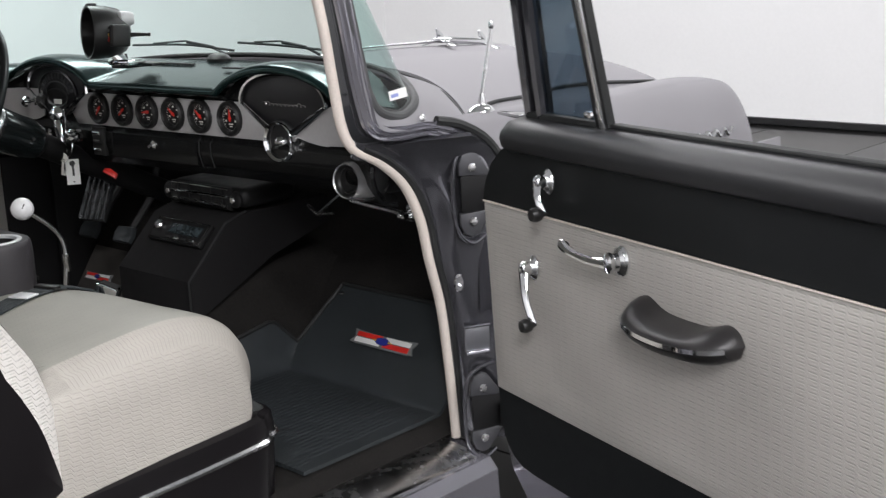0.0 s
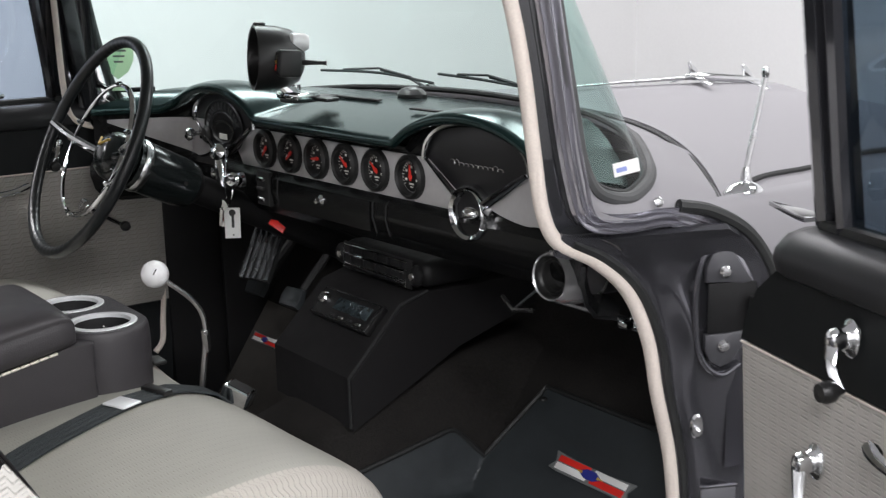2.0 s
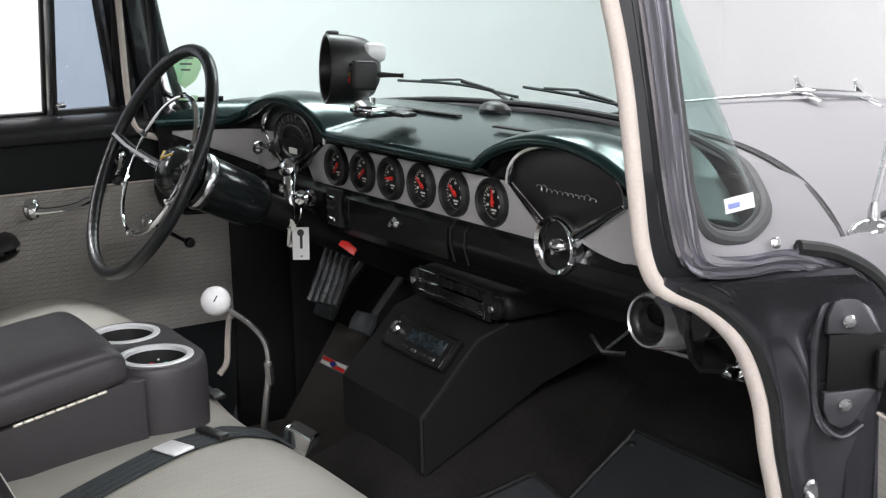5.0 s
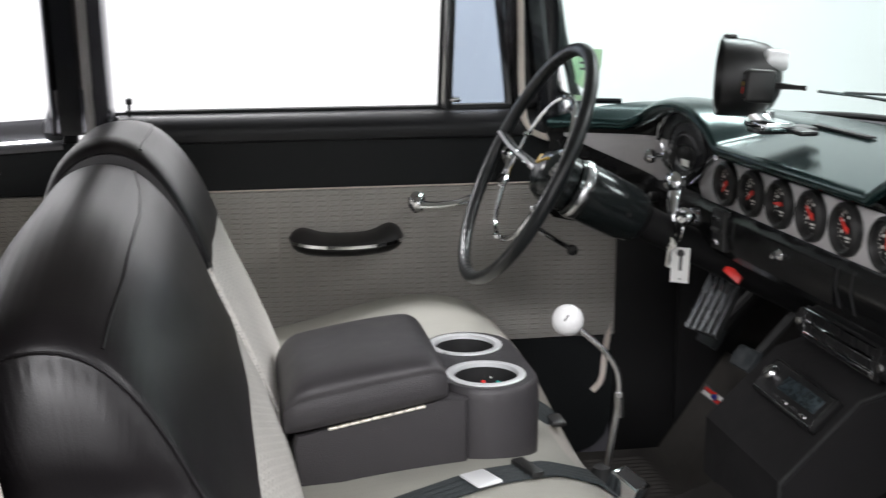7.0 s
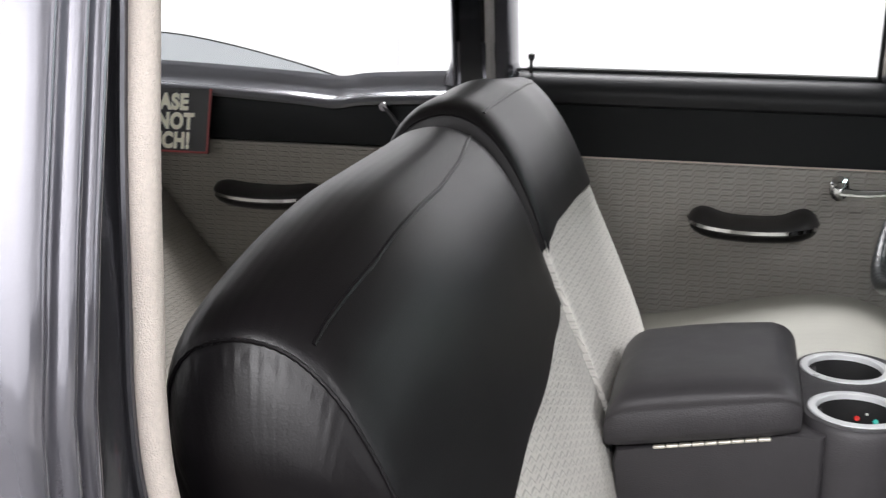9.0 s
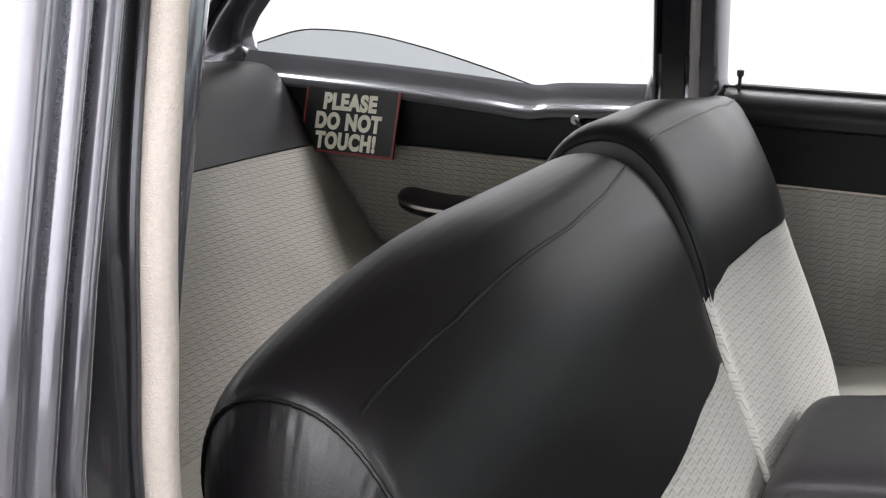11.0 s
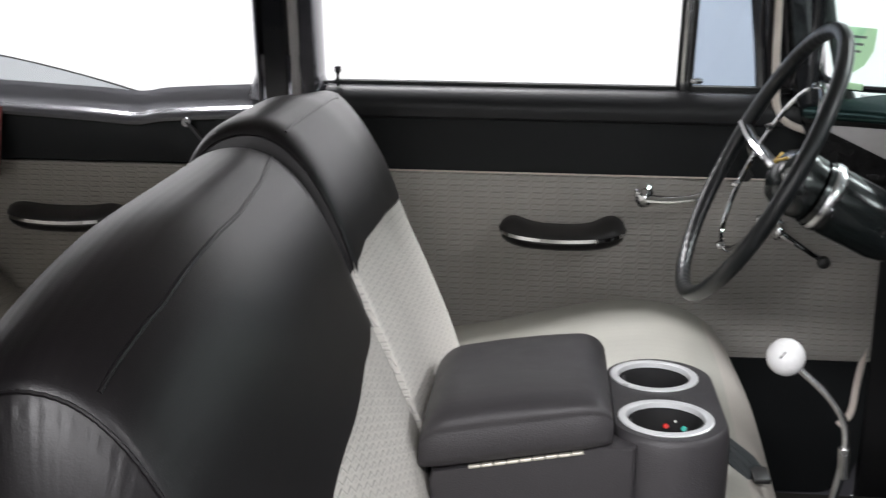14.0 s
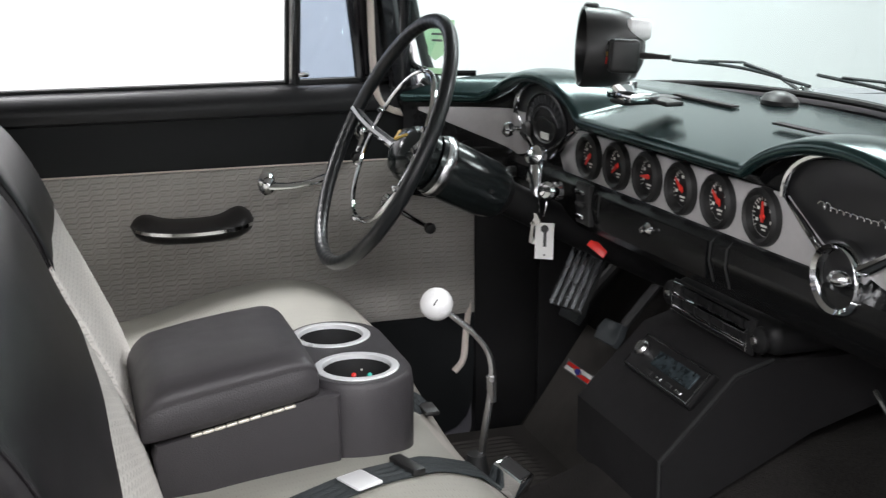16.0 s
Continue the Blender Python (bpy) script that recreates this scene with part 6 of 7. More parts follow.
part("print_ring", revolve([(0.008, 0.0012), (0.008, 0.002), (0.004, 0.0022), (0.0, 0.0022)], 12, tm @ Matrix.Translation((0.0, 0.024, 0))), INK, tg)
part("print_bar", box(0.004, 0.003, 0.0008, (0.001, -0.028, 0.0016), m=tm), INK, tg)

# vent outlet pod under the dash
vp = thing("vent_pod", "round black air outlet with a silver ring under the dash", "air vent")
va = facing((-0.092, -0.575, 0.848), (-1, -0.06, 0.06)) @ Matrix.Scale(0.94, 4)
part("pod_body", revolve([(0.043, -0.085), (0.0485, -0.07), (0.0480, -0.045), (0.0430, -0.018), (0.0385, 0.0), (0.0365, 0.004), (0.0345, 0.002)], 32, va, caps=False), SILVERP, vp, "satin silver pod")
part("pod_ring", revolve([(0.0350, 0.002), (0.0335, 0.001), (0.0310, -0.006), (0.0285, -0.008), (0.0265, -0.005), (0.0245, -0.007), (0.0225, -0.018)], 32, va, caps=False), BLACKP, vp, "black outlet ring")
part("pod_throat", revolve([(0.0230, -0.014), (0.019, -0.024), (0.010, -0.026), (0, -0.026)], 24, va, caps=False), BLACKM, vp)
part("pod_duct", tube([(-0.02, -0.57, 0.844), (0.08, -0.57, 0.84), (0.18, -0.57, 0.83)], 0.038, 12), BLACKM, vp)
vl = thing("vent_lever", "chrome cowl vent pull with a bracket", "vent lever")
part("lever", tube([(-0.05, -0.54, 0.80), (0.02, -0.56, 0.772), (0.06, -0.58, 0.755)], 0.006, 8), CHROME_S, vl)
part("handle", box(0.05, 0.022, 0.012, (0.065, -0.585, 0.752), 0.004), CHROME, vl)
part("bracket", box(0.045, 0.035, 0.036, (0.08, -0.60, 0.758), 0.006), CHROME, vl)
tw = thing("hood_release", "thin chrome T-handle under the dash", "pull handle")
part("handle", tube([(-0.02, -0.37, 0.765), (-0.03, -0.41, 0.752), (-0.02, -0.45, 0.758)], 0.004, 6), CHROME_S, tw)
part("stem", tube([(-0.025, -0.41, 0.754), (0.05, -0.41, 0.79)], 0.003, 6), CHROME_S, tw)

# under-dash air unit
ac = thing("air_unit", "black under-dash air unit with bright louvre bars", "air conditioner")
part("housing", box(0.16, 0.285, 0.050, (0.060, -0.006, 0.755), 0.020, 3), DARKK, ac)
fm_ = facing((-0.022, 0.005, 0.752), (-1, 0, 0.1))
part("outlet_frame", plate([(-0.118, -0.026), (0.118, -0.026), (0.118, 0.026), (-0.118, 0.026)], 0.004, fm_, 0.002), DARKK, ac)
for sg_ in (-1, 1):
    part("end_cap", revolve([(0.0, 0.010), (0.014, 0.009), (0.019, 0.005), (0.020, 0.0)], 20, fm_ @ Matrix.Translation((sg_ * 0.128, 0, -0.002))), DARKK, ac, "round black end cap")
part("outlet_trim", tube([fm_ @ Vector(p) for p in ((-0.108, -0.022, 0.008), (0.108, -0.022, 0.008), (0.108, 0.022, 0.008), (-0.108, 0.022, 0.008))], 0.0013, 5, closed=True), CHROME, ac, "thin chrome outlet trim")
for i, dz in enumerate((-0.013, 0.006)):
    part("louvre_bar", box(0.009, 0.206, 0.0045, (0, 0, 0), 0.0016, 2, m=Matrix.Translation((-0.030, 0.005, 0.752 + dz)) @ Matrix.Rotation(radians(-28), 4, "Y")), CHROME, ac)
for i in range(5):
    part("vane", box(0.010, 0.003, 0.044, (-0.026, 0.09 - 0.043 * i, 0.752)), DARKK, ac)
for y in (0.128, -0.122):
    part("control_knob", revolve([(0.008, 0.0), (0.008, 0.010), (0.006, 0.012), (0, 0.012)], 14, facing((-0.022, y, 0.752), (-1, 0, 0))), CHROME_S if y < 0 else CHROME, ac)

# radio box on the tunnel
rb = thing("radio_console", "black carpeted tunnel box with a car radio in its sloping top", "console box")
side = [(-0.172, 0.497), (-0.172, 0.592), (-0.06, 0.705), (0.0, 0.722), (0.25, 0.722), (0.25, 0.66), (0.07, 0.61)]
rings = []
for y in (-0.128, -0.120, 0.148, 0.156):
    o = 0.004 if y in (-0.128, 0.156) else 0.0
    rings.append([(x + (o if x < 0 else 0), y, z - o) for x, z in side])
part("box", loft(rings, True, True), BOXV, rb)
part("edge_seam", tube([(-0.172, -0.126, 0.50), (-0.173, -0.126, 0.592), (-0.06, -0.126, 0.706), (0.0, -0.126, 0.723)], 0.0028, 6), RUBBER, rb, "raised edge seam")
slope = Vector((0.112, 0, 0.113)).normalized()
nrm = Vector((-slope.z, 0, slope.x))
rm = Matrix((Vector((0, -1, 0)), slope, nrm)).transposed().to_4x4()
rm.translation = Vector((-0.092, -0.004, 0.6725)) + nrm * 0.001
rad = part("radio", box(0.20, 0.062, 0.016, (0, 0, 0.004), 0.004, 2, m=rm), DARKK, rb, "black car radio")
part("display", box(0.115, 0.026, 0.003, (0.022, 0.004, 0.0125), 0.001, 1, m=rm), material("radio_display_glass", (0.050, 0.066, 0.074), 0.10, metal=0.5, vary=0.75, scale=55, fine=130), rad, "glossy radio display")
part("radio_trim", tube([rm @ Vector(p) for p in ((-0.095, -0.027, 0.0125), (0.095, -0.027, 0.0125), (0.095, 0.027, 0.0125), (-0.095, 0.027, 0.0125))], 0.0011, 5, closed=True), CHROME_S, rad, "thin bright radio trim")
part("volume_knob", revolve([(0.013, 0.011), (0.013, 0.020), (0.010, 0.024), (0, 0.024)], 16, rm @ Matrix.Translation((-0.074, 0.004, 0))), CHROME_S, rad)
for i in range(4):
    part("radio_button", box(0.018, 0.006, 0.003, (-0.025 + 0.03 * i, -0.020, 0.0125), 0.001, 1, m=rm), CHROME_S if i % 2 else BLACKM, rad)

# floor mats
mt = thing("floor_mat", "charcoal rubber floor mat with a red and white flag badge", "floor mat", "floor mats")


def mat_pt(u, v):
    x = -0.330 + 0.543 * u
    left = -0.150 - 0.056 * max(0.0, min(1.0, (x - 0.03) / 0.18)) ** 1.2
    if x < -0.25:
        left -= 0.26 * (-0.25 - x) / 0.08
    y = -0.668 + (left + 0.668) * v
    ribbed = x < 0.02 and 0.08 < v < 0.92
    return (x, y, tunnel_z(x, y) + 0.012 + 0.0014 * (0.5 + 0.5 * math.sin(y * 420)) * ribbed)


part("mat", surface(mat_pt, 76, 260, 0.008), MATR, mt)
edge = [Vector(mat_pt(i / 40, 1.0)) + Vector((0, 0, 0.003)) for i in range(41)] + [Vector(mat_pt(1.0, 1 - i / 10)) + Vector((0, 0, 0.003)) for i in range(1, 11)]
part("mat_rim", tube(edge, 0.005, 6), RUBBER, mt)
tn = Vector((-1.0, 0, 1.0)).normalized()
bx = Vector((1.0, 0, 1.0)).normalized()
bmx_ = Matrix((Vector((0, -1, 0)), bx, tn)).transposed().to_4x4()
bmx_.translation = Vector((0.128, -0.427, tunnel_z(0.128, -0.427) + 0.012)) + tn * 0.005


def flag_badge(parent, m_, k):
    m_ = m_ @ Matrix.Diagonal((1.32, 0.66, 1, 1))
    bd = part("badge", plate([(-0.075 * k, -0.022 * k), (-0.06 * k, -0.026 * k), (0.06 * k, -0.026 * k), (0.075 * k, -0.022 * k), (0.068 * k, 0.0), (0.075 * k, 0.028 * k), (0.03 * k, 0.022 * k), (-0.03 * k, 0.022 * k), (-0.075 * k, 0.028 * k), (-0.068 * k, 0.0)], 0.004, m_, 0.001), BADGEG, parent, "raised flag badge")
    for x0, x1, y0, y1, mt_ in ((-0.064, -0.004, 0.002, 0.020, RED), (-0.064, -0.004, -0.020, -0.001, WHITE), (0.004, 0.064, 0.002, 0.020, WHITE), (0.004, 0.064, -0.020, -0.001, RED)):
        part("flag_field", plate([(x0 * k, y0 * k), (x1 * k, y0 * k), (x1 * k, y1 * k), (x0 * k, y1 * k)], 0.002, m_ @ Matrix.Translation((0, 0, 0.003)), 0.0004), mt_, bd)
    part("flag_centre", plate([(-0.022 * k, 0), (-0.008 * k, -0.013 * k), (0.008 * k, -0.013 * k), (0.022 * k, 0), (0.008 * k, 0.013 * k), (-0.008 * k, 0.013 * k)], 0.003, m_ @ Matrix.Translation((0, 0, 0.0035)), 0.0004), BLUE, bd)
    for sx in (-1, 1):
        part("flag_tip", plate([(sx * 0.014 * k, 0.004 * k), (sx * 0.026 * k, 0.0), (sx * 0.014 * k, -0.004 * k)], 0.0015, m_ @ Matrix.Translation((0, 0, 0.0055))), GOLD, bd)
    return bd


flag_badge(mt, bmx_, 1.0)
part("mat_button", revolve([(0.010, 0), (0.008, 0.004), (0, 0.005)], 12, Matrix.Translation(Vector(mat_pt(0.97, 0.97)))), RUBBER, mt)
m2 = thing("floor_mat", "charcoal rubber driver floor mat with a flag badge", "floor mat", "floor mats")


def mat2_pt(u, v):
    x = -0.33 + 0.275 * min(1, u / 0.6) + 0.14 * max(0, (u - 0.6) / 0.4)
    z = 0.322 + 0.203 * max(0, (u - 0.6) / 0.4)
    return (x, 0.24 + 0.435 * v, z + 0.0035 * (0.5 + 0.5 * math.sin(v * 150)) * (1 if (u < 0.5 and 0.1 < v < 0.9) else 0))


part("mat", surface(mat2_pt, 40, 200, 0.008), material("worn_dark_rubber_mat", (0.056, 0.052, 0.048), 0.6, vary=0.25, scale=7, bump=0.2, bump_scale=300, spec=0.3), m2)
b2 = Matrix((Vector((0, -1, 0)), Vector((1.0, 0, 1.45)).normalized(), Vector((-1.45, 0, 1.0)).normalized())).transposed().to_4x4()
b2.translation = Vector((0.032, 0.590, 0.454))
flag_badge(m2, b2 @ Matrix.Rotation(radians(2), 4, "Z"), 0.64)

# pedals
STEELD = material("worn_dark_metal", (0.085, 0.088, 0.092), 0.25, metal=1.0, vary=0.15, scale=30)
pd = thing("brake_pedal", "large ribbed metal pedal pad under the dash", "pedal", "foot pedals")
pm = facing((-0.06, 0.40, 0.705), (-0.75, -0.38, 0.55)) @ Matrix.Diagonal((0.85, 0.92, 1, 1))
part("pad", plate([(-0.045, -0.060), (0.045, -0.066), (0.050, 0.060), (-0.02, 0.068)], 0.010, pm, 0.004), RUBBER, pd)
for i in range(5):
    x0 = -0.035 + 0.0185 * i
    part("rib", tube([pm @ Vector((x0, -0.062, 0.012)), pm @ Vector((x0 + 0.006, 0.062, 0.012))], 0.0055, 6), STEELD, pd, "bright metal rib")
part("arm", tube([(-0.05, 0.42, 0.65), (0.02, 0.42, 0.72), (0.06, 0.42, 0.85)], 0.010, 8), BLACKM, pd)
for px, py, pz in ((0.0, 0.545, 0.598), (0.0, 0.381, 0.603)):
    p2 = thing("foot_pedal", "worn black rubber foot pedal on its arm", "pedal", "foot pedals")
    mm = facing((px, py, pz), (-0.8, -0.15, 0.55))
    part("pad", plate([(-0.030, -0.020), (0.030, -0.022), (0.034, 0.0), (0.027, 0.022), (-0.027, 0.022), (-0.034, 0.002)], 0.014, mm, 0.006), MATR, p2, "dull charcoal worn pedal pad")
    part("arm", tube([(px + 0.01, py, pz), (px + 0.10, py, pz + 0.10), (px + 0.14, py, pz + 0.32)], 0.010, 8), BLACKM, p2)

# ---- steering wheel and column ----
WC = Vector((-0.424, 0.378, 0.978))
WN = Vector((-0.893, 0, 0.450)).normalized()
wm = facing(WC, WN, (0.450, 0, 0.893))
sw_ = thing("steering_wheel", "large black steering wheel with chrome horn ring", "steering wheel")
n = 288
rim_p, rim_r = [], []
for i in range(n):
    a = 2 * math.pi * i / n
    notch = 0.00014 if (i // 2) % 2 else -0.0001
    rim_p.append(wm @ Vector(((0.2125 - notch) * math.cos(a), (0.2125 - notch) * math.sin(a), 0)))
    rim_r.append(0.0115 + notch)
part("rim", tube(rim_p, rim_r, 12, closed=True), WHEELP, sw_, "gloss black rim with finger notches")
part("horn_ring", tube([wm @ Vector((0.132 * math.cos(a), 0.132 * math.sin(a), -0.018)) for a in [2 * math.pi * i / 64 for i in range(64)]], 0.0052, 8, closed=True, flat=0.7), CHROME, sw_, "chrome horn ring")
for sg in (1, -1):
    pts = [wm @ Vector((sg * r, 0.03 * (r / 0.21) ** 2 - 0.004, h)) for r, h in ((0.03, -0.05), (0.09, -0.040), (0.15, -0.016), (0.207, -0.002))]
    part("spoke", tube(smooth_path(pts, 4), [0.016, 0.0155, 0.015, 0.0145, 0.014, 0.0135, 0.013, 0.0125, 0.012, 0.0115, 0.011, 0.0105, 0.010], 8, flat=0.6), WHEELP, sw_, "black wheel spoke")
    part("spoke_trim", tube(smooth_path([p + WN * 0.011 for p in pts], 4), 0.006, 6), CHROME, sw_, "chrome spoke trim")
for a in (205, 270, 335, 20, 160, 90):
    p = wm @ Vector((0.132 * math.cos(radians(a)), 0.132 * math.sin(radians(a)), -0.014))
    part("ring_clip", box(0.012, 0.012, 0.010, (0, 0, 0), 0.003, 1, m=Matrix.Translation(p)), CHROME, sw_)
part("hub", revolve([(0.048, -0.085), (0.050, -0.065), (0.046, -0.045), (0.036, -0.030), (0.020, -0.022), (0.0, -0.020)], 28, wm), COLUMN, sw_, "dark horn button hub")
part("hub_emblem", tube([wm @ Vector(p) for p in ((-0.020, 0.026, -0.027), (0.0, 0.012, -0.0185), (0.020, 0.026, -0.027))], 0.0025, 6), GOLD, sw_, "small gold chevron emblem")
col = thing("steering_column", "dark painted steering column with a bright ring", "steering column")
part("shroud", revolve([(0.044, -0.225), (0.0495, -0.20), (0.051, -0.125), (0.0505, -0.10), (0.049, -0.09)], 28, wm), COLUMN, col)
part("shroud_ring", revolve([(0.0515, -0.115), (0.0535, -0.110), (0.0535, -0.103), (0.0515, -0.098)], 28, wm, caps=False), CHROME_S, col, "bright column ring")
part("tube", revolve([(0.030, -0.72), (0.030, -0.24), (0.044, -0.224)], 18, wm), DARKK, col)
part("set_screw", revolve([(0.004, 0), (0.004, 0.004), (0, 0.0045)], 8, facing(wm @ Vector((0.051, 0, -0.19)), wm.to_3x3() @ Vector((1, 0, 0)))), BLACKM, col)

# ---- tachometer ----
tc = thing("tachometer", "black cup tachometer with shift light on a chrome mount", "tachometer")
ta = facing((-0.132, 0.198, 1.133), (-0.95, 0.28, 0.06))
part("cup", revolve([(0.0, -0.072), (0.026, -0.070), (0.044, -0.061), (0.055, -0.044), (0.060, -0.016), (0.0615, 0.020), (0.0600, 0.0245), (0.0560, 0.0235), (0.0540, 0.010), (0.0530, -0.012), (0.0, -0.013)], 40, ta), BLACKP, tc, sharp=60)
part("dial", revolve([(0.0, -0.010), (0.050, -0.010), (0.0525, -0.008)], 32, ta, caps=False), DIAL, tc)
part("tach_needle", box(0.003, 0.036, 0.0016, (0, 0.016, -0.007), m=ta), REDN, tc)
for k in range(6):
    a = radians(88 + 15 * k)
    part("rim_rib", box(0.012, 0.008, 0.020, (0, 0.0625, 0.012), 0.003, 2, m=ta @ Matrix.Rotation(a - math.pi / 2, 4, "Z")), BLACKP, tc, "moulded rib on the rim")
part("shift_light", revolve([(0.015, -0.024), (0.019, -0.016), (0.019, 0.010), (0.014, 0.016), (0.0, 0.017)], 20, ta @ Matrix.Translation((0.030, 0.032, -0.052)) @ Matrix.Scale(0.9, 4)), IVORY, tc, "white shift light")
pod = part("side_pod", box(0.032, 0.050, 0.044, (0.060, -0.006, -0.032), 0.006, 3, m=ta), BLACKP, tc, "black shift control box")
part("pod_window", box(0.020, 0.040, 0.004, (0.062, -0.005, -0.0095), 0.001, 1, m=ta), DARKK, pod)
for dy, dx, mt_ in ((0.008, 0.002, BADGEG), (-0.002, -0.001, GOLD), (-0.010, 0.001, RED), (-0.014, -0.003, RED)):
    part("pod_mark", box(0.008, 0.007, 0.002, (0.062 + dx, dy - 0.002, -0.007), 0.001, 1, m=ta), mt_, pod)
part("adjuster", tube([ta @ Vector(p) for p in ((0.066, -0.004, -0.052), (0.074, -0.003, -0.072), (0.081, -0.003, -0.090), (0.084, -0.003, -0.097))], [0.0055, 0.0045, 0.0035, 0.0045], 8), BLACKP, tc, "black adjusting stem")
part("clamp", box(0.05, 0.085, 0.014, (-0.085, 0.165, 1.062), 0.004), CHROME, tc, "chrome mount clamp")
part("clamp_post", tube([(-0.09, 0.17, 1.062), (-0.105, 0.18, 1.08)], 0.012, 10), CHROME, tc)
part("clamp_screw", revolve([(0.009, 0), (0.009, 0.012), (0, 0.013)], 12, Matrix.Translation((-0.075, 0.19, 1.068))), CHROME, tc)
part("clamp_tail", box(0.03, 0.06, 0.008, (-0.055, 0.115, 1.056), 0.003), BLACKP, tc)
part("clamp_foot", box(0.10, 0.05, 0.010, (-0.06, 0.17, 1.053), 0.004), BLACKP, tc)

# ---- console on the seat ----
cs = thing("seat_console", "charcoal vinyl armrest console with two chrome cup holders", "console")
# lower body: box section then the cup block
bodyp = [(-0.840, 0.620), (-0.850, 0.70), (-0.846, 0.716), (-0.660, 0.754), (-0.622, 0.754), (-0.622, 0.620)]
rings = []
for y, k in ((-0.1475, 0.955), (-0.1465, 0.975), (-0.144, 0.99), (-0.139, 1.0), (0.085, 1.0), (0.090, 0.99), (0.0935, 0.965)):
    rings.append([(-0.76 + (x + 0.76) * k, y, 0.70 + (z - 0.70) * k) for x, z in bodyp])
part("lower_box", loft(rings, True, True), CONSOLE_M, cs)


def lid_ring(u):
    """A section of the padded lid across the car: a rolled lower edge, a crease and the cushion above it."""
    x = -0.862 + 0.214 * u
    d = min(u, 1 - u) * 0.214
    e = math.sqrt(max(0.0, 1 - (1 - min(1.0, d / 0.034)) ** 2))
    lo = 0.718 + 0.038 * u
    top = 0.782 + 0.030 * u + 0.007 * math.sin(math.pi * u) - lo
    half = 0.128 * (0.90 + 0.10 * e)
    roll = 0.041 * (0.55 + 0.45 * e)
    pad = (top - 0.041) * (0.08 + 0.92 * e)
    sec = [(-0.90, 0.0), (-0.965, 0.06 * roll), (-0.992, 0.33 * roll), (-0.997, 0.6 * roll), (-0.988, 0.86 * roll), (-0.975, 0.98 * roll), (-0.970, 1.06 * roll)]
    sec += [(a, 1.06 * roll + b * pad) for a, b in ((-0.975, 0.12), (-0.968, 0.36), (-0.930, 0.56), (-0.85, 0.75), (-0.7, 0.88), (-0.45, 0.96), (-0.15, 1.0))]
    sec = sec + [(-a, b) for a, b in reversed(sec)]
    return [(x, -0.028 + a * half, lo + b) for a, b in sec]


rings = [lid_ring(u) for u in (0.0, 0.004, 0.012, 0.025, 0.045, 0.07, 0.10, 0.143, 0.2, 0.4, 0.6, 0.8, 0.857, 0.90, 0.93, 0.955, 0.975, 0.988, 0.996, 1.0)]
part("lid", loft(rings, True, True), CONSOLE_M, cs, "padded armrest lid with a rolled lower edge", sharp=85)
part("lid_seam", tube([(-0.836 + 0.162 * i / 12, -0.1515, 0.718 + 0.038 * (0.12 + 0.757 * i / 12) + 0.0424) for i in range(13)], 0.0009, 5), BLACKM, cs, "stitched seam")
hm_ = Matrix.Translation((-0.742, -0.1485, 0.7365)) @ Matrix.Rotation(radians(-10.5), 4, "Y")
hng = part("piano_hinge", box(0.128, 0.004, 0.003, (0, 0.001, 0), 0.0008, 1, m=hm_), BLACKM, cs, "piano hinge strip")
for i in range(9):
    part("knuckle", box(0.0137, 0.006, 0.004, (-0.0572 + 0.0143 * i, -0.0005, 0), 0.0014, 2, m=hm_), BRASS, hng, "polished hinge knuckle")
# cup block: rounded two-lobe outline
lob = []
for i in range(40):
    a = 2 * math.pi * i / 40
    cx, cy = -0.583, (0.056 if math.sin(a) > 0 else -0.078)
    lob.append((cx + 0.070 * math.cos(a) * (1 if abs(math.cos(a)) < 0.96 else 1.0), cy + 0.071 * math.sin(a)))
lob = [(max(x, -0.648), y) for x, y in lob]
HOLES = ((-0.588, 0.058), (-0.585, -0.078))
rings = []
for z, k in ((0.615, 0.97), (0.64, 0.99), (0.67, 1.0), (0.733, 1.005), (0.747, 0.997), (0.756, 0.98), (0.761, 0.955), (0.763, 0.925)):
    rings.append([(-0.583 + (x + 0.583) * k, -0.011 + (y + 0.011) * (1 - (1 - k) * 0.5), z) for x, y in lob])
part("cup_block", loft(rings, True, False), CONSOLE_M, cs, sharp=80)
# top plate with two holes
bm = bmesh.new()
outer = [bm.verts.new((x, y, z)) for x, y, z in rings[-1]]
eds = [bm.edges.new((outer[i], outer[(i + 1) % len(outer)])) for i in range(len(outer))]
for hx, hy in HOLES:
    vs = [bm.verts.new((hx + 0.050 * math.cos(2 * math.pi * i / 32), hy + 0.050 * math.sin(2 * math.pi * i / 32), 0.763)) for i in range(32)]
    eds += [bm.edges.new((vs[i], vs[(i + 1) % 32])) for i in range(32)]
bmesh.ops.triangle_fill(bm, use_beauty=True, use_dissolve=False, edges=eds, normal=(0, 0, 1))
part("cup_deck", bm, CONSOLE_M, cs)
for hx, hy in HOLES:
    m = Matrix.Translation((hx, hy, 0.763))
    cr_ = part("cup_ring", revolve([(0.0440, -0.006), (0.0443, 0.0012), (0.0452, 0.0020), (0.0458, 0.0021), (0.0524, 0.0021), (0.0530, 0.0020), (0.0542, 0.0014), (0.0545, -0.001)], 36, m, caps=False), PALEMET, cs, "bright cup holder ring")
    part("cup_well", revolve([(0.0436, -0.0045), (0.042, -0.06), (0.041, -0.085), (0.0, -0.086)], 28, m, caps=False), BLACKM, cr_, "black cup well")
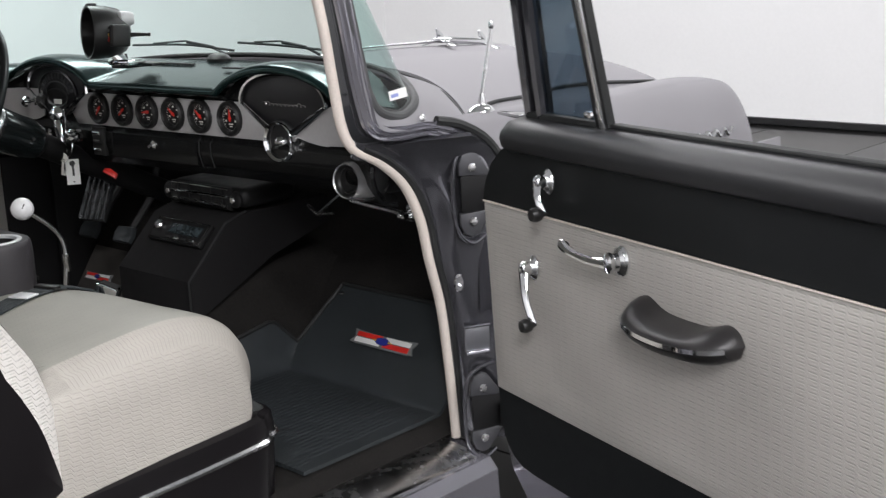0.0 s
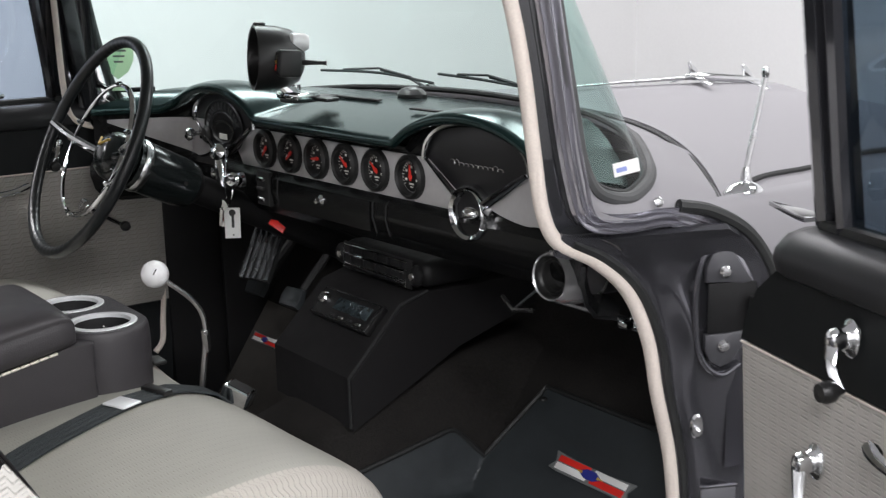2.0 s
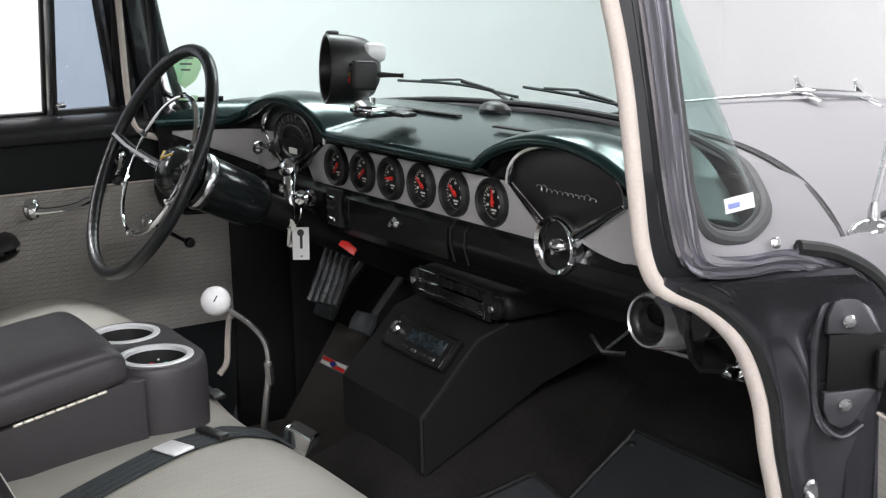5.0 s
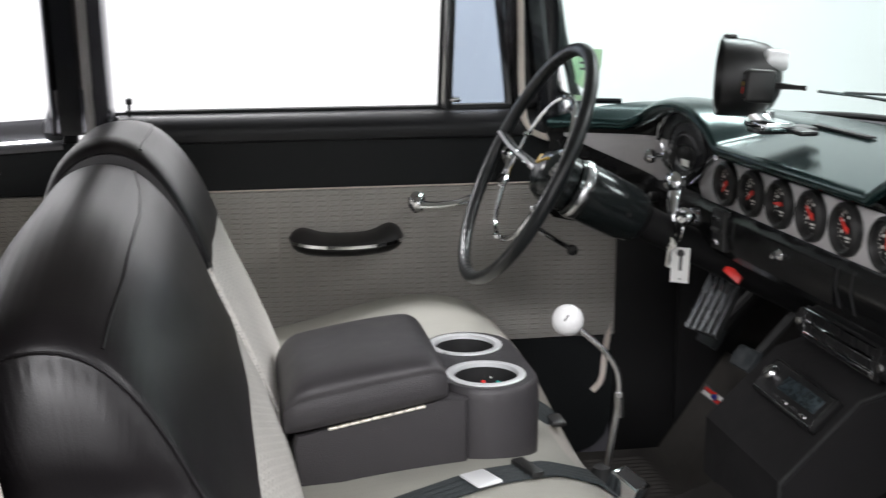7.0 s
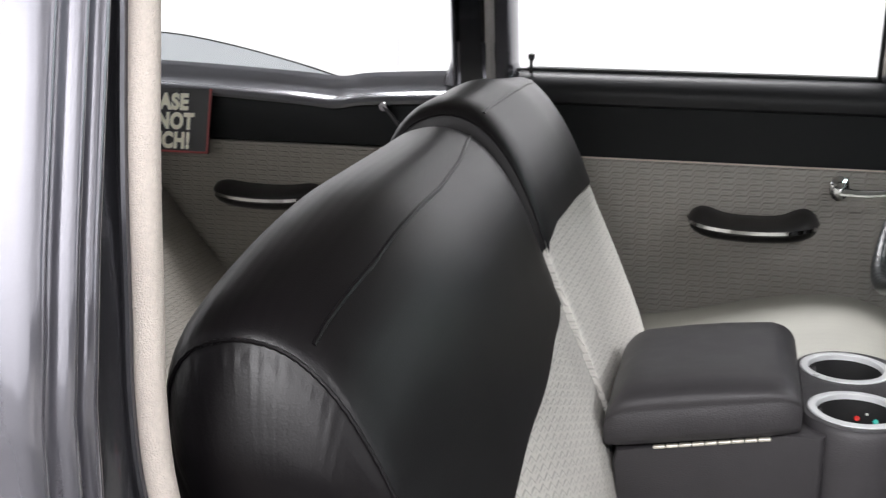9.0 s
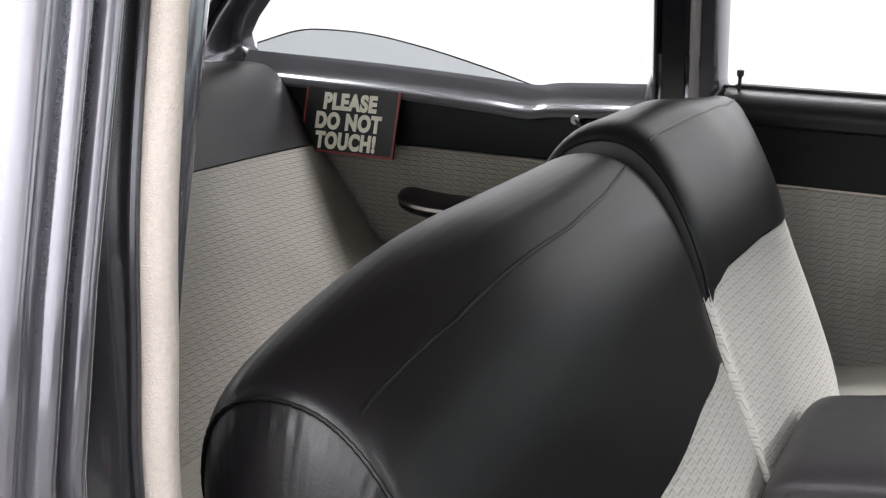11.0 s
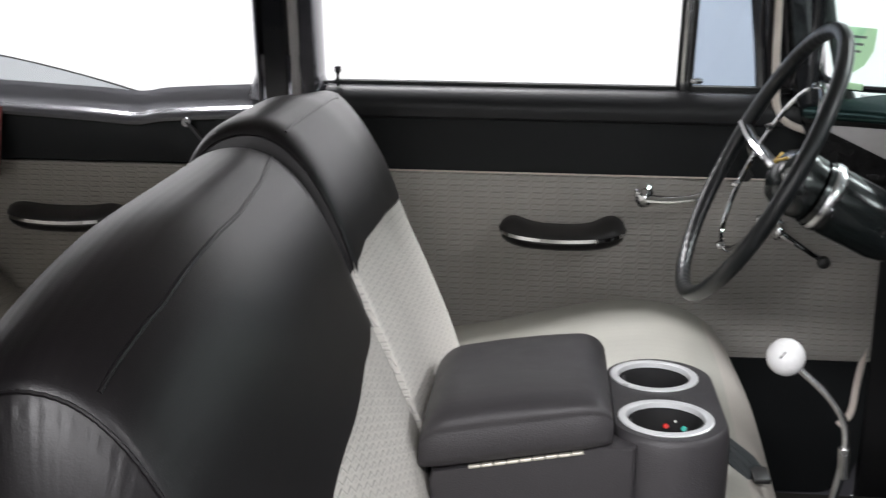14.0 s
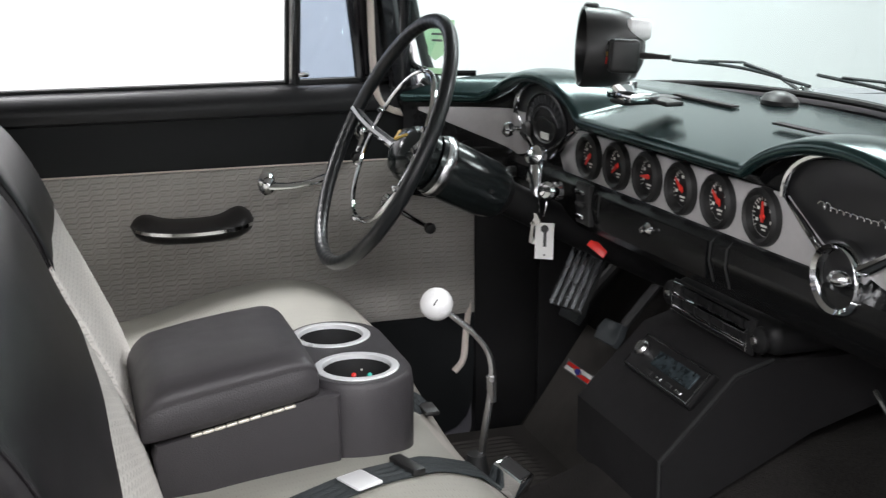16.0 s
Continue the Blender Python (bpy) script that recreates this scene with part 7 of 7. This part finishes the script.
for dx, dy, mt_ in ((-0.580, -0.041, RED), (-0.560, -0.047, material("green_led_lens", (0.05, 0.55, 0.45), 0.3)), (-0.570, -0.043, MARK)):
    part("charge_light", revolve([(0.0032, 0), (0.0032, 0.002), (0, 0.003)] if mt_ is not MARK else [(0.0016, 0), (0.0016, 0.001), (0, 0.0015)], 8, facing((dx, dy, 0.738 if mt_ is not MARK else 0.745), (-0.4, -0.8, 0.5))), mt_, cs)
part("latch_tab", box(0.012, 0.03, 0.016, (-0.858, -0.10, 0.705), 0.003), BLACKP, cs, "black latch tab")

# ---- shifter ----
sf = thing("gear_shifter", "bent chrome floor shifter with a white ball knob", "gear shifter")
sp_ = smooth_path([(-0.365, 0.085, 0.47), (-0.355, 0.085, 0.56), (-0.340, 0.088, 0.65), (-0.342, 0.092, 0.695), (-0.362, 0.098, 0.728), (-0.395, 0.104, 0.758), (-0.412, 0.106, 0.772)], 5)
part("lever", tube(sp_, [0.0062 - 0.0018 * i / (len(sp_) - 1) for i in range(len(sp_))], 10), CHROME_S, sf)
part("ball_knob", revolve([(0.0245 * math.sin(math.pi * i / 16), -0.0245 * math.cos(math.pi * i / 16)) for i in range(17)], 24, Matrix.Translation((-0.419, 0.107, 0.778))), IVORY, sf, "white golf-ball knob")
bn = Vector((-0.42, -0.72, 0.42)).normalized()
bm_ = facing(Vector((-0.419, 0.107, 0.778)) + bn * 0.0238, bn) @ Matrix.Rotation(radians(62), 4, "Z")
part("print_bar", box(0.011, 0.0020, 0.0016, (0.0, -0.004, 0), m=bm_), INK, sf)
part("lever_collar", tube([(-0.339, 0.0875, 0.625), (-0.3405, 0.088, 0.665)], 0.0078, 10), STEEL, sf)
part("boot", revolve([(0.07, 0.0), (0.06, 0.012), (0.03, 0.03), (0.018, 0.07), (0.014, 0.09)], 20, Matrix.Translation((-0.365, 0.085, 0.455))), RUBBER, sf, "black rubber boot")

# ---- seat belts ----


def seat_z(x, y):
    k = [(-0.97, 0.62), (-0.90, 0.655), (-0.78, 0.672), (-0.62, 0.688), (-0.53, 0.684), (-0.47, 0.664), (-0.43, 0.628)]
    for (x0, z0), (x1, z1) in zip(k, k[1:]):
        if x <= x1:
            return z0 + (z1 - z0) * max(0, (x - x0) / (x1 - x0)) - 0.028 * math.exp(-((y + 0.03) / 0.20) ** 2) + 0.008 * math.exp(-((y - 0.36) / 0.15) ** 2)
    return 0.6


def belt(name, pts, width, label, slack=0.006):
    t = thing(name, label, "seat belt", "seat belts")
    path = smooth_path([(x, y, 0) for x, y in pts], 6)
    for p in path:
        p.z = seat_z(p.x, p.y) + slack
    part("webbing", sweep(path, [(-width / 2, 0), (-width / 2, 0.0022)] + [(width * (k / 12 - 0.5), 0.0042 if k % 3 else 0.0018) for k in range(1, 12)] + [(width / 2, 0.0022), (width / 2, 0)]), BELT, t)
    return t, path


bt, path = belt("seat_belt", [(-0.84, -0.355), (-0.74, -0.300), (-0.61, -0.242), (-0.52, -0.212), (-0.445, -0.200)], 0.047, "charcoal lap belt with bright buckle lying across the seat")
for q, mt_, sx, sy, h, nm in ((0.46, PALEMET, 0.036, 0.044, 0.004, "belt_tongue"), (0.64, BLACKP, 0.018, 0.054, 0.010, "belt_slide")):
    i = int(q * (len(path) - 1))
    d = (path[i + 1] - path[i - 1]).normalized()
    mm = Matrix.Translation(path[i] + Vector((0, 0, 0.005))) @ Matrix.Rotation(math.atan2(d.y, d.x), 4, "Z")
    part(nm, box(sx, sy, h, (0, -0.006 if nm == "belt_tongue" else 0, 0), 0.003, 2, m=mm), mt_, bt)
bk = thing("belt_buckle", "chrome seat belt buckle at the seat edge", "belt buckle")
mm = Matrix.Translation((-0.425, -0.212, 0.644)) @ Matrix.Rotation(radians(-55), 4, "Z") @ Matrix.Rotation(radians(22), 4, "Y")
part("case", box(0.046, 0.034, 0.030, (0, 0, 0), 0.004, 2, m=mm), CHROME, bk)
part("button", box(0.038, 0.026, 0.006, (0, 0, 0.0135), 0.002, 1, m=mm), BLACKM, bk)
b3, path = belt("seat_belt", [(-0.56, 0.16), (-0.50, 0.10), (-0.455, 0.055)], 0.045, "charcoal belt end hanging over the seat edge")
part("belt_tip", box(0.022, 0.040, 0.008, (-0.450, 0.05, 0.640), 0.003), BLACKP, b3)

# ---- sign on the rear quarter trim ----
sg = thing("warning_sign", "black sign with cream lettering and a dark red border", "sign")
sm = facing((-1.800, 0.692, 0.9255), (0.0, -1, 0.26))
part("board", plate([(-0.099, -0.062), (0.099, -0.062), (0.099, 0.060), (-0.099, 0.060)], 0.004, sm), SIGNB, sg)
bm = bmesh.new()
for sx, sy, at in ((0.198, 0.004, (0, -0.060, 0.0045)), (0.004, 0.122, (0.097, 0, 0.0045)), (0.004, 0.122, (-0.097, 0, 0.0045))):
    box(sx, sy, 0.0016, at, m=sm, bm=bm)
part("border", bm, SIGNR, sg, "dark red border", smooth=False)
for i, (line, sq) in enumerate((("PLEASE", 0.745), ("DO NOT", 0.72), ("TOUCH!", 0.70))):
    words(line, 0.0405, 0.0008, sm @ Matrix.Translation((-0.003, 0.0205 - 0.0365 * i, 0.0052)), SIGNF, "lettering", sg, bold=0.0022, squeeze=sq * 1.10)

# ---- stickers, wipers, ornament, antenna ----
st = thing("inspection_sticker", "green shield sticker inside the windshield", "sticker")
sp2 = facing((-0.222, 0.714, 1.113), (-0.75, -0.62, 0.2))
part("shield", plate([(-0.034, 0.036), (0.034, 0.036), (0.036, 0.0), (0.024, -0.026), (0.0, -0.042), (-0.024, -0.026), (-0.036, 0.0)], 0.001, sp2), GREENST, st)
for k_ in range(3):
    part("print_bar", box(0.034 - 0.006 * k_, 0.004, 0.0008, (0, 0.020 - 0.012 * k_, 0.0014), m=sp2), BADGEG, st)
part("print_bar", plate([(-0.034, -0.005), (0.030, -0.005), (0.030, 0.006), (-0.034, 0.006)], 0.001, sp2 @ Matrix.Translation((0, -0.062, 0))), GREENST, st, "narrow green strip")
s2 = thing("glass_label", "small white label on the windshield corner", "sticker")
sp3 = facing((-0.088, -0.7245, 1.025), (-0.2, -0.97, 0.08))
part("card", plate([(-0.020, -0.009), (0.020, -0.009), (0.020, 0.009), (-0.020, 0.009)], 0.001, sp3 @ Matrix.Rotation(radians(8), 4, "Z")), WHITE, s2)
part("print_bar", box(0.016, 0.006, 0.0006, (-0.008, -0.001, 0.0013), m=sp3 @ Matrix.Rotation(radians(8), 4, "Z")), LEDW, s2)


def wiper(pts, base):
    w = thing("windshield_wiper", "black windshield wiper resting on the glass", "wiper", "windshield wipers")
    part("blade", tube(smooth_path(pts, 6), 0.0032, 6), RUBBER, w)
    mid = Vector(pts[len(pts) // 2])
    part("arm", tube(smooth_path([Vector(base), (Vector(base) + mid) / 2 + Vector((0.005, 0, 0.010)), mid + Vector((0.006, 0, 0.006))], 4), 0.0035, 6), BLACKP, w)
    part("bridge", tube([Vector(pts[0]).lerp(mid, 0.4) + Vector((0, 0, 0.004)), mid + Vector((0.002, 0, 0.010)), mid.lerp(Vector(pts[-1]), 0.6) + Vector((0, 0, 0.004))], 0.0026, 6), BLACKP, w)
    part("pivot", revolve([(0.014, -0.02), (0.014, 0.006), (0.008, 0.014), (0, 0.015)], 14, Matrix.Translation(base)), CHROME_S, w)


wiper([(0.195, 0.56, 1.072), (0.222, 0.36, 1.074), (0.232, 0.17, 1.062)], (0.245, 0.20, 1.045))
wiper([(0.232, 0.15, 1.082), (0.226, -0.02, 1.078), (0.205, -0.20, 1.072)], (0.245, -0.16, 1.05))

ho = thing("hood_ornament", "chrome jet-shaped hood ornament", "hood ornament")
part("fuselage", tube([(0.783, 0.0, 1.046), (0.80, 0, 1.047), (0.86, 0, 1.041), (0.95, 0, 1.031), (1.02, 0, 1.021), (1.05, 0, 1.016)], [0.003, 0.008, 0.010, 0.011, 0.009, 0.003], 12), CHROME, ho)
for fx, fz, k in ((0.812, 1.046, 0.9), (0.990, 1.026, 1.0)):
    part("fin", plate([(-0.006, 0.0), (0.022 * k, 0.0), (0.012 * k, 0.018 * k), (-0.010 * k, 0.036 * k), (-0.016 * k, 0.034 * k)], 0.005, Matrix.Translation((fx, 0.0025, fz)) @ Matrix.Rotation(radians(90), 4, "X"), 0.0015), CHROME, ho, "upright chrome fin")
    for sg_ in (-1, 1):
        part("wing", plate([(-0.004, 0.0), (0.024 * k, 0.0), (0.004 * k, 0.060 * k), (-0.012 * k, 0.062 * k)], 0.004, Matrix.Translation((fx, sg_ * 0.006, fz - 0.004)) @ Matrix.Rotation(radians(-14 * sg_), 4, "X") @ Matrix.Diagonal((1, sg_, 1, 1)), 0.001), CHROME, ho, "swept chrome wing")
part("spear", tube([(0.40, 0, 1.048), (0.60, 0, 1.047), (0.80, 0, 1.043)], [0.0022, 0.0026, 0.004], 8), CHROME_S, ho, "slim chrome hood spear")
part("stand", box(0.17, 0.012, 0.030, (0.92, 0, 1.018), 0.005), CHROME, ho)

an = thing("radio_antenna", "chrome telescopic antenna on the front fender", "antenna")
part("base", revolve([(0.028, 0.0), (0.027, 0.007), (0.020, 0.015), (0.010, 0.020), (0.0, 0.021)], 22, Matrix.Translation((0.130, -0.737, 0.962)) @ Matrix.Rotation(radians(-6), 4, "X") @ Matrix.Diagonal((1.25, 0.85, 1, 1))), CHROME, an)
part("insulator", revolve([(0.008, 0.0), (0.008, 0.010), (0.0055, 0.022), (0.005, 0.024)], 14, Matrix.Translation((0.140, -0.733, 0.978))), CHROME_S, an)
part("mast", tube([(0.140, -0.733, 1.00), (0.168, -0.738, 1.128)], 0.0042, 8), CHROME_S, an)
part("mast_tip", revolve([(0.004, 0), (0.006, 0.006), (0.005, 0.014), (0, 0.016)], 10, Matrix.Translation((0.168, -0.738, 1.126))), CHROME, an)
